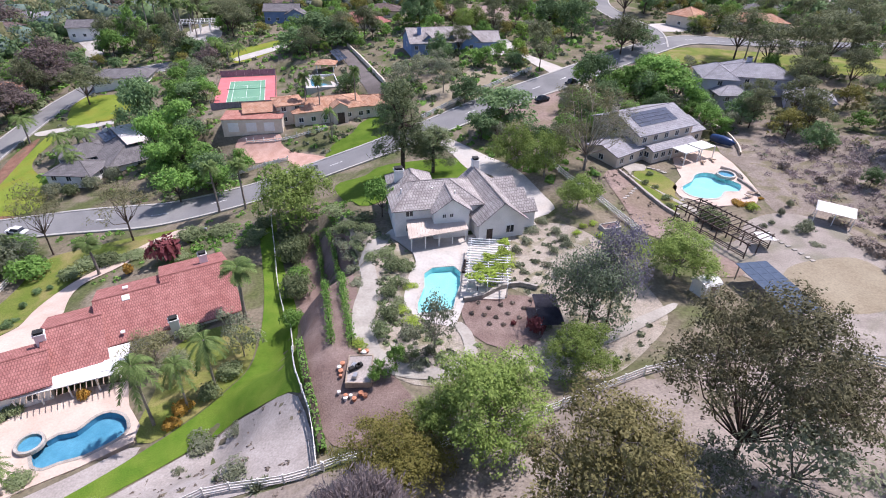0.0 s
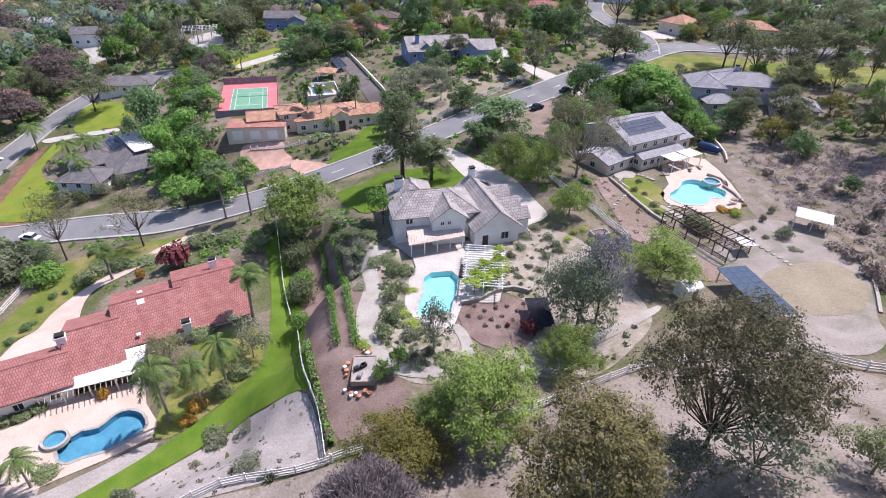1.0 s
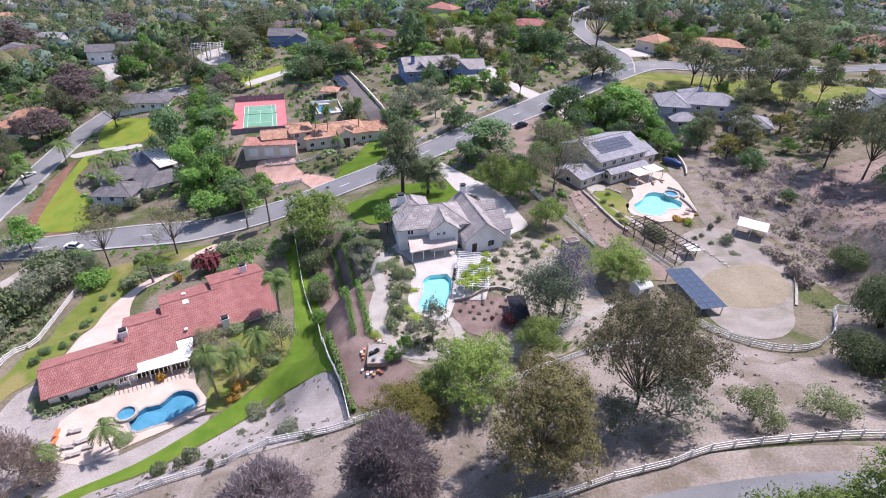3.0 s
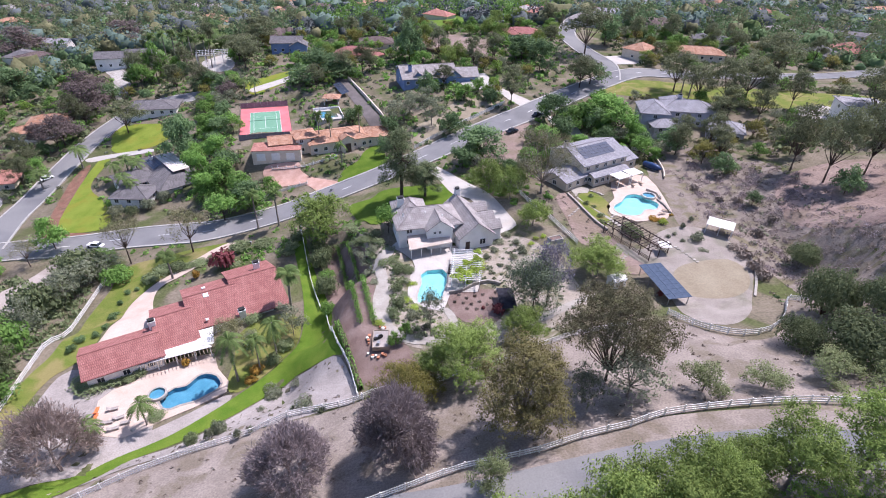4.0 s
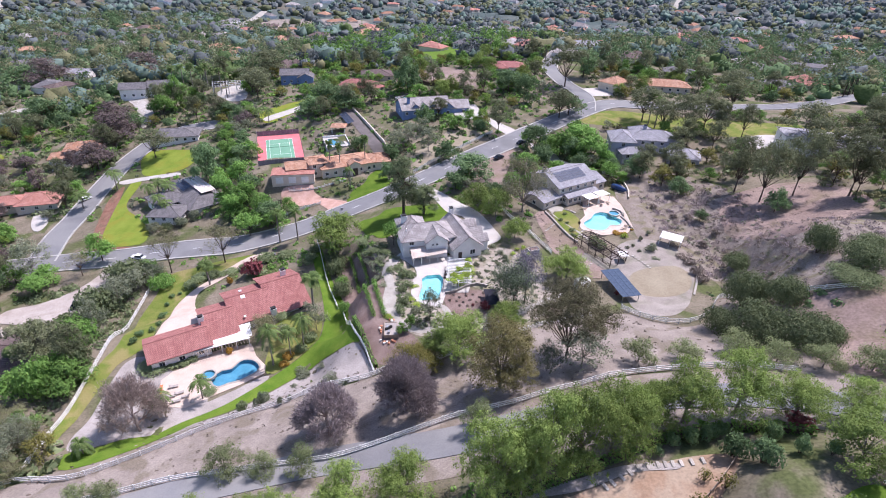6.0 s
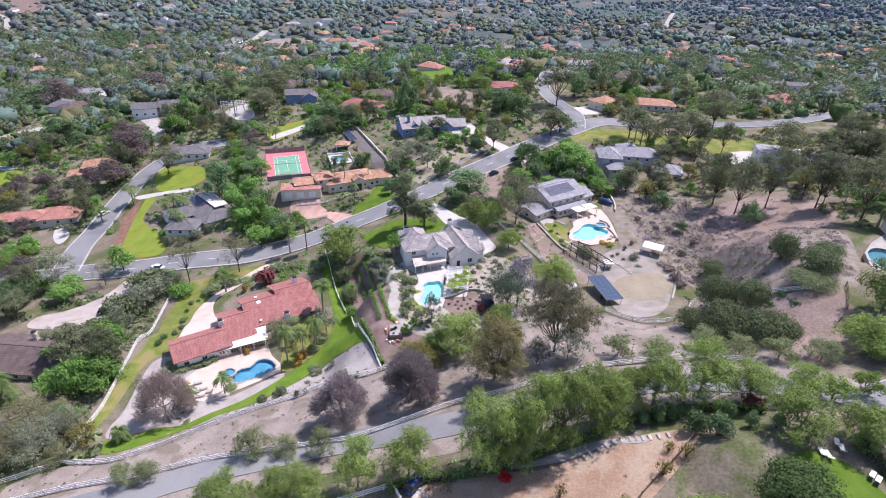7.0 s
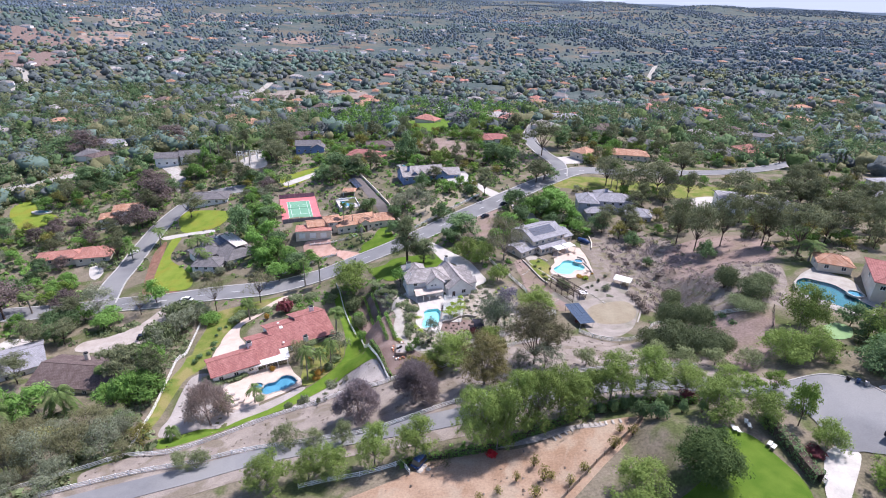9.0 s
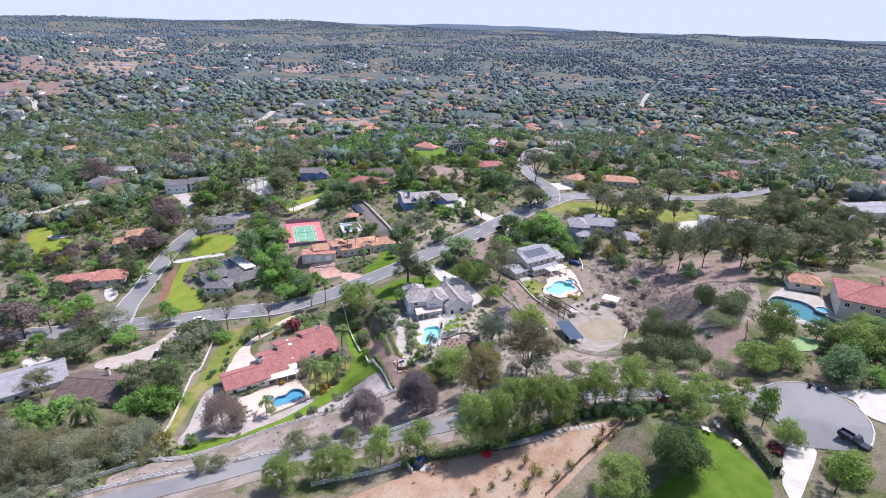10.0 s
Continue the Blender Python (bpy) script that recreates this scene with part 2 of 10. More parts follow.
    "court_red": mat("red_court_paint", (0.55, 0.15, 0.16), (0.62, 0.19, 0.20), 4.0, 0.8, fine=0.06),
    "plaster": mat("pool_plaster", (0.33, 0.62, 0.64), (0.39, 0.68, 0.7), 2.0, 0.7, fine=0.05),
    "plaster_deep": mat("dark_blue_pool_plaster", (0.09, 0.26, 0.38), (0.14, 0.33, 0.46), 2.0, 0.7, fine=0.08),
    "plaster_teal": mat("teal_pool_plaster", (0.035, 0.15, 0.185), (0.05, 0.19, 0.225), 2.0, 0.7, fine=0.08),
    "metal": mat("grey_metal", (0.40, 0.40, 0.41), (0.5, 0.5, 0.51), 1.0, 0.4, metal=0.8),
    "black": mat("black_rubber", (0.02, 0.02, 0.02), (0.035, 0.035, 0.035), 0.5, 0.8),
    "car_white": mat("white_car_paint", (0.75, 0.75, 0.75), (0.8, 0.8, 0.8), 2.0, 0.25),
    "car_dark": mat("dark_car_paint", (0.02, 0.025, 0.04), (0.03, 0.035, 0.05), 2.0, 0.25),
    "car_blue": mat("blue_car_paint", (0.025, 0.05, 0.13), (0.035, 0.07, 0.17), 2.0, 0.25),
    "car_silver": mat("silver_car_paint", (0.5, 0.5, 0.5), (0.56, 0.56, 0.56), 2.0, 0.3, metal=0.5),
    "orange": mat("orange_cushion", (0.62, 0.17, 0.06), (0.7, 0.22, 0.09), 0.6, 0.9),
    "pot": mat("terracotta_pot", (0.46, 0.20, 0.12), (0.55, 0.27, 0.17), 0.4, 0.9),
    "netting_dark": mat("dark_shade_cloth", (0.045, 0.045, 0.06), (0.07, 0.07, 0.09), 1.0, 0.85, fine=0.15),
    "netting": mat("windscreen_net", (0.20, 0.17, 0.20), (0.26, 0.23, 0.26), 1.0, 0.9),
    "glass": glassy("window_glass", (0.03, 0.035, 0.045)),
    "water": glassy("pool_water", (0.80, 0.95, 0.97), 0.03, clear=1.0),
}
L = {
    "pepper": leafy("pepper_leaves", (0.13, 0.2, 0.05), (0.29, 0.37, 0.105)),
    "euc": leafy("eucalyptus_leaves", (0.095, 0.11, 0.055), (0.245, 0.265, 0.15)),
    "euc_brown": leafy("olive_brown_leaves", (0.13, 0.125, 0.05), (0.31, 0.275, 0.125)),
    "oak": leafy("dark_oak_leaves", (0.092, 0.157, 0.069), (0.210, 0.307, 0.140)),
    "green": leafy("fresh_green_leaves", (0.114, 0.234, 0.054), (0.247, 0.406, 0.104)),
    "lime": leafy("lime_leaves", (0.141, 0.230, 0.043), (0.241, 0.337, 0.082)),
    "purple": leafy("purple_brown_leaves", (0.11, 0.085, 0.08), (0.245, 0.195, 0.18)),
    "grey": leafy("grey_green_leaves", (0.13, 0.155, 0.095), (0.31, 0.33, 0.225)),
    "twiggy": leafy("grey_mauve_twigs", (0.23, 0.19, 0.19), (0.42, 0.355, 0.355), 0.4),
    "hill": leafy("hillside_shrub_leaves", (0.085, 0.115, 0.055), (0.225, 0.265, 0.135)),
    "lot": leafy("dry_olive_leaves", (0.12, 0.125, 0.06), (0.31, 0.3, 0.165)),
    "garden": leafy("garden_shrub_leaves", (0.12, 0.165, 0.075), (0.31, 0.36, 0.19)),
    "jaca": leafy("blue_green_leaves", (0.09, 0.125, 0.075), (0.25, 0.3, 0.2)),
    "maroon": leafy("maroon_leaves", (0.165, 0.050, 0.056), (0.295, 0.104, 0.112)),
    "scarlet": leafy("scarlet_flowers", (0.486, 0.029, 0.039), (0.681, 0.062, 0.073)),
    "lilac": leafy("lilac_flowers", (0.193, 0.179, 0.238), (0.294, 0.268, 0.347)),
    "yellow": leafy("yellow_orange_foliage", (0.393, 0.216, 0.036), (0.493, 0.323, 0.087)),
    "olive": leafy("olive_green_leaves", (0.13, 0.135, 0.035), (0.33, 0.3, 0.095)),
    "palm": leafy("palm_fronds", (0.08, 0.14, 0.04), (0.21, 0.28, 0.1)),
    # the four far leaf colours carry a blue tint put in for distance haze
    "far": leafy("distant_hazed_leaves", (0.085, 0.135, 0.11), (0.155, 0.21, 0.175), 0.1),
    "far_dusty": leafy("faint_haze_blue_leaves", (0.115, 0.16, 0.185), (0.18, 0.225, 0.255), 0.5, patch=40.0),
    "far_dark": leafy("distant_dark_hazed_leaves", (0.06, 0.075, 0.075), (0.135, 0.15, 0.15), 0.1),
    "far_haze": leafy("haze_blue_leaves", (0.17, 0.22, 0.28), (0.225, 0.275, 0.34), 0.5, patch=40.0),
    "pinkish": leafy("pinkish_twigs", (0.28, 0.215, 0.185), (0.45, 0.365, 0.325), 0.4),
    "pepper_dull": leafy("dull_pepper_leaves", (0.145, 0.185, 0.08), (0.31, 0.35, 0.175)),
    "euc_warm": leafy("warm_eucalyptus_leaves", (0.105, 0.10, 0.055), (0.265, 0.25, 0.145)),
    "vine": leafy("vine_leaves", (0.24, 0.34, 0.05), (0.42, 0.52, 0.11)),
    "ficus": leafy("glossy_dark_leaves", (0.05, 0.09, 0.03), (0.15, 0.21, 0.075)),
    "scrub": leafy("dry_scrub_leaves", (0.19, 0.155, 0.125), (0.34, 0.285, 0.245), 0.1),
}

# ---- ground ----
GROUND_A = [9.26, 6.85, -4.1]
GROUND_B = [1.5, 2.1, -3.4, -1.6, 7.5, 4.3, 0.2, 0.8, 1.4, -2.5, -1.3, 4.0, -0.4, -1.4, -3.7, -7.3, -4.5, -2.3, -2.1, 1.5, 2.7, -3.1, -7.6, -1.7, 0.5, -2.1, 0.9, 1.6, 2.2, 2.7, 2.2, 3.0, 2.4, -5.6, -5.6, 1.3, 3.0, 0.3, 1.4, 5.2, -0.6, -2.3]
GROUND_C = [1.5, 1.8, 3.4, -1.2, 0.1, 1.7, -1.9, -0.4, 1.4, -0.5, 3.0, 4.4, 1.3, 0.7, -0.1, -2.2, -5.3, 0.2, -5.1, -5.3, 6.6, 0.2, 1.0, 3.3, 3.7, 0.5, -3.6, 1.4, 0.0, -1.3, -3.7, -0.2, -0.0, -2.8, -0.5, 0.8, 1.7, -0.1, 2.2, -1.5, -2.1, -0.5]
# level terraces: x, y, half sizes, turn, height, soft edge
TERRACES = [(0, 72, 15, 20, 5, 0, 10), (-65, 170, 13, 22, 24, -5.2, 8), (-54, 58, 26, 11, 29, -11, 9), (-45, 45, 15, 8, 28, -11, 8), (-32, 76, 10, 8, 29, -9.5, 8), (52, 98, 15, 16, -20, 0.5, 10), (66, 76, 12, 12, 0, 0.6, 10), (104, 50, 13, 12, -20, 19.5, 22), (60, -12, 13, 12, 15, 21, 9), (-40, 150, 22, 9, 5, -4.5, 9)]
# sunken basins for the pools: x, y, half sizes, turn, bottom
POOL_MAIN = [(-2.0, 71.2), (1.3, 71.8), (2.3, 70.2), (2.2, 66.9), (1.6, 64.0), (1.2, 61.3), (-3.5, 60.3), (-3.7, 62.5), (-3.0, 66.5), (-3.2, 69.6)]
POOL_RANCH = [(-51.52, 45.79), (-51.34, 46.77), (-50.24, 47.01), (-49.14, 46.39), (-48.21, 47.51), (-46.29, 48.12), (-45.12, 50.43), (-43.68, 51.29), (-41.63, 50.76), (-40.21, 49.07), (-40.32, 47.62), (-41.50, 46.28), (-43.36, 44.64), (-45.83, 43.55), (-47.09, 42.71), (-48.49, 42.98), (-49.65, 44.37)]
POOL_TERRACE = [(45.71, 100.63), (48.55, 103.54), (50.66, 106.83), (53.29, 107.85), (55.51, 106.49), (56.79, 104.52), (57.94, 102.33), (56.23, 99.52), (53.63, 99.39), (51.40, 96.66), (48.68, 96.03), (46.00, 97.45)]
POOL_VILLA = [(105.56, 56.58), (109.42, 58.97), (113.06, 57.10), (115.83, 54.88), (116.72, 50.87), (117.12, 45.63), (118.18, 41.71), (114.28, 40.69), (109.72, 41.92), (106.90, 46.18), (104.39, 48.55), (103.74, 52.09)]


def basin(ring, depth):
    p = np.array(ring)
    axis = np.linalg.svd(p - p.mean(0))[2][0]
    u = np.stack([axis, (-axis[1], axis[0])])
    q = p @ u.T
    lo, hi = q.min(0), q.max(0)
    return (*((lo + hi) / 2 @ u), *np.maximum((hi - lo) / 2 - 1.2, 0.5), math.degrees(math.atan2(axis[1], axis[0])), depth)


BASINS = [basin(POOL_MAIN, -2.2), basin(POOL_RANCH, -13.2), basin(POOL_TERRACE, -1.7), basin(POOL_VILLA, 17.3)]


def smooth(t):
    t = np.clip(t, 0, 1)
    return t * t * (3 - 2 * t)


def distant(x, y):
    d = np.hypot(x, y - 60)
    base = np.interp(d, [0, 400, 700, 1100, 1600, 2200, 3000, 3800, 4700], [-5, -20, -36, -34, -18, 2, 24, 50, 78])
    n = np.sin(x / 310 + 1.3) * np.sin(y / 270 + 0.6) + 0.6 * np.sin(x / 140 - y / 190 + 2) + 0.8 * np.sin(x / 700 + 0.4) * np.cos(y / 520)
    return base + n * np.interp(d, [0, 350, 900, 2500, 4700], [0, 3, 8, 16, 14]) + 45 * np.exp(-((x + 1000) ** 2 + (y - 1150) ** 2) / (2 * 260**2))


def box_distance(x, y, cx, cy, a, b, turn):
    c, s = math.cos(radians(turn)), math.sin(radians(turn))
    u, v = (x - cx) * c + (y - cy) * s, -(x - cx) * s + (y - cy) * c
    return np.hypot(np.maximum(abs(u) - a, 0), np.maximum(abs(v) - b, 0))


def terrain(x, y, basins=False):
    """Height of the ground."""
    x, y = np.asarray(x, float), np.asarray(y, float)
    z = GROUND_A[0] + GROUND_A[1] * x / 100 + GROUND_A[2] * y / 100
    for k, weight in enumerate(GROUND_B):
        z = z + weight * np.exp(-((x + 240 - 80 * (k % 7)) ** 2 + (y + 100 - 84 * (k // 7)) ** 2) / (2 * 75.0**2))
    for k, weight in enumerate(GROUND_C):
        z = z + weight * np.exp(-((x + 95 - 34 * (k % 7)) ** 2 + (y + 15 - 34 * (k // 7)) ** 2) / (2 * 30.0**2))
    k = smooth((np.hypot(x, y - 100) - 240) / 220)
    z = z * (1 - k) + distant(x, y) * k
    for cx, cy, a, b, t, h, e in TERRACES:
        k = 1 - smooth(box_distance(x, y, cx, cy, a, b, t) / e)
        z = z * (1 - k) + h * k
    if basins:
        for cx, cy, a, b, t, h in BASINS:
            k = 1 - smooth(box_distance(x, y, cx, cy, a, b, t) / 2.0)
            z = z * (1 - k) + h * k
    return z


def ground(x, y):
    return float(terrain(x, y))


# ---- building blocks ----
def mesh_of(name, verts, faces, material, soft=False):
    me = bpy.data.meshes.new(name)
    me.from_pydata([tuple(map(float, v)) for v in verts], [], [tuple(map(int, f)) for f in faces])
    me.materials.append(material)
    if soft:
        me.shade_smooth()
    me.update()
    return me


def thing(name, x, y, z, label, category, group="", turn=0.0):
    ob = new(name)
    ob.matrix_world = pose(x, y, z, 0, 0, turn)
    ob.empty_display_size = 0.2
    return tagged(ob, label, category, group)


def under(name, me, parent, m=None, label=""):
    ob = new(name, me)
    ob.parent = parent
    ob.matrix_basis = m or Matrix()
    return tagged(ob, label)


def part(name, bm, material, parent, label="", m=None):
    me = bpy.data.meshes.new(name)
    bm.normal_update()
    bm.to_mesh(me)
    bm.free()
    me.materials.append(material)
    return under(name, me, parent, m, label)


def block(bm, x0, x1, y0, y1, z0, z1, bevel=0.0):
    """A box between two corners, joined into bm."""
    v = [bm.verts.new((x, y, z)) for z in (z0, z1) for y in (y0, y1) for x in (x0, x1)]
    fs = [bm.faces.new([v[i] for i in f]) for f in ((0, 2, 3, 1), (4, 5, 7, 6), (0, 1, 5, 4), (2, 6, 7, 3), (0, 4, 6, 2), (1, 3, 7, 5))]
    if bevel:
        bmesh.ops.bevel(bm, geom=list({e for f in fs for e in f.edges}), offset=bevel, segments=1, affect="EDGES")
    return v


def box_mesh(name, sx, sy, sz, material, bevel=0.0, base=True):
    bm = bmesh.new()
    block(bm, -sx / 2, sx / 2, -sy / 2, sy / 2, 0 if base else -sz / 2, sz if base else sz / 2, bevel)
    me = bpy.data.meshes.new(name)
    bm.normal_update()
    bm.to_mesh(me)
    bm.free()
    me.materials.append(material)
    return me


def tube(verts, faces, pts, radii, seg=6):
    """A tapered round limb along pts, added to verts and faces."""
    pts = [np.array(p, float) for p in pts]
    start = len(verts)
    for i, p in enumerate(pts):
        d = pts[min(i + 1, len(pts) - 1)] - pts[max(i - 1, 0)]
        d = d / (np.linalg.norm(d) + 1e-9)
        a = np.cross(d, (0.31, 0.95, 0.1))
        a = a / (np.linalg.norm(a) + 1e-9)
        b = np.cross(d, a)
        for k in range(seg):
            t = 2 * math.pi * k / seg
            verts.append(p + radii[i] * (a * math.cos(t) + b * math.sin(t)))
    for i in range(len(pts) - 1):
        for k in range(seg):
            o, q = start + i * seg, (k + 1) % seg
            faces.append((o + k, o + q, o + seg + q, o + seg + k))
    faces.append([start + (len(pts) - 1) * seg + k for k in range(seg)])


def curve_through(pts, closed=False, step=2.0):
    """A smooth line through points (Catmull-Rom)."""
    p = [np.array(q, float) for q in pts]
    n, out = len(p), []
    for i in range(n if closed else n - 1):
        a, b, c, d = (p[(i + k) % n] if closed else p[min(max(i + k, 0), n - 1)] for k in (-1, 0, 1, 2))
        m = max(2, int(np.linalg.norm(c - b) / step))
        for j in range(m):
            t = j / m
            out.append(0.5 * (2 * b + (c - a) * t + (2 * a - 5 * b + 4 * c - d) * t * t + (3 * b - a - 3 * c + d) * t**3))
    if not closed:
        out.append(p[-1])
    return np.array(out)


HOMES = []  # places of the farther houses
TAKEN = []  # outlines of paved or planted patches and houses, kept clear of loose trees


def drape(name, outline, lift, material, label, category, rounded=True, cell=2.0, keep=True, kind="structure"):
    """A patch of ground cover laid on the terrain."""
    ring = curve_through(outline, True, 1.5) if rounded else np.array(outline, float)
    if keep:
        TAKEN.append(ring)
    bm = bmesh.new()
    vs = [bm.verts.new((x, y, 0)) for x, y in ring]
    es = [bm.edges.new((vs[i], vs[(i + 1) % len(vs)])) for i in range(len(vs))]
    bmesh.ops.triangle_fill(bm, edges=es, use_beauty=True)
    for axis in (0, 1):
        lo, hi = ring[:, axis].min(), ring[:, axis].max()
        for k in range(math.floor(lo / cell) + 1, math.ceil(hi / cell)):
            co, no = [0, 0, 0], [0, 0, 0]
            co[axis], no[axis] = k * cell, 1
            bmesh.ops.bisect_plane(bm, geom=bm.verts[:] + bm.edges[:] + bm.faces[:], plane_co=co, plane_no=no, dist=1e-4)
    bm.verts.ensure_lookup_table()
    xy = np.array([v.co[:2] for v in bm.verts])
    for v, z in zip(bm.verts, terrain(xy[:, 0], xy[:, 1])):
        v.co.z = z + lift
    for f in bm.faces:
        if f.normal.z < 0:
            f.normal_flip()
    bm.normal_update()
    for f in bm.faces:
        if f.normal.z < 0:
            f.normal_flip()
    me = bpy.data.meshes.new(name)
    bm.to_mesh(me)
    bm.free()
    me.shade_smooth()
    me.materials.append(material)
    return tagged(new(name, me), label, category, "", kind)


def strip(pts, width, lift, material, name, rise=0.0, side=0.0, cross=4, step=2.5, depth=0.25):
    """A ribbon that follows the ground: roads, kerbs, painted lines. Returns its mesh."""
    p = curve_through(pts, False, step)
    d = np.gradient(p, axis=0)
    d = d / (np.linalg.norm(d, axis=1)[:, None] + 1e-9)
    nrm = np.stack([d[:, 1], -d[:, 0]], 1)
    rows = []
    for k in range(cross + 1):
        q = p + nrm * (side + width * (k / cross - 0.5))
        rows.append(np.c_[q, terrain(q[:, 0], q[:, 1]) + lift + rise])
    low = lambda r: r - (0, 0, rise + depth)  # noqa: E731
    rows = [low(rows[0])] + rows + [low(rows[-1])]
    n = len(p)
    verts = np.concatenate(rows)
    faces = [(k * n + i, k * n + i + 1, (k + 1) * n + i + 1, (k + 1) * n + i) for k in range(cross + 2) for i in range(n - 1)]
    return mesh_of(name, verts, faces, material)


# one sheet of ground to the horizon
def spread(lo, hi, fine, far_lo, far_hi, grow=1.11):
    mid = list(np.arange(lo, hi + 0.1, fine))
    a, b, s = [], [], fine
    while mid[0] - sum(a) > far_lo:
        s *= grow
        a.append(s)
    s = fine
    while mid[-1] + sum(b) < far_hi:
        s *= grow
        b.append(s)
    return np.array(sorted([mid[0] - sum(a[: i + 1]) for i in range(len(a))]) + mid + [mid[-1] + sum(b[: i + 1]) for i in range(len(b))])


gx, gy = spread(-170, 170, 2.0, -4900, 4900), spread(-40, 270, 2.0, -700, 4850)
XX, YY = np.meshgrid(gx, gy)
ZZ = terrain(XX, YY, True)
nx, ny = len(gx), len(gy)
ids = np.arange(nx * ny).reshape(ny, nx)
quads = np.stack([ids[:-1, :-1], ids[:-1, 1:], ids[1:, 1:], ids[1:, :-1]], -1).reshape(-1, 4)
sheet = mesh_of("ground", np.stack([XX, YY, ZZ], -1).reshape(-1, 3), quads, M["earth"], True)
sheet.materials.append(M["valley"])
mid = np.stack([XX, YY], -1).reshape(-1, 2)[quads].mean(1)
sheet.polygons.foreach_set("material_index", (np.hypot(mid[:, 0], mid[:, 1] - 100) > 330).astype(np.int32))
tagged(new("ground", sheet), "dry tan hillside earth with patches of scrub", "ground", "", "structure")


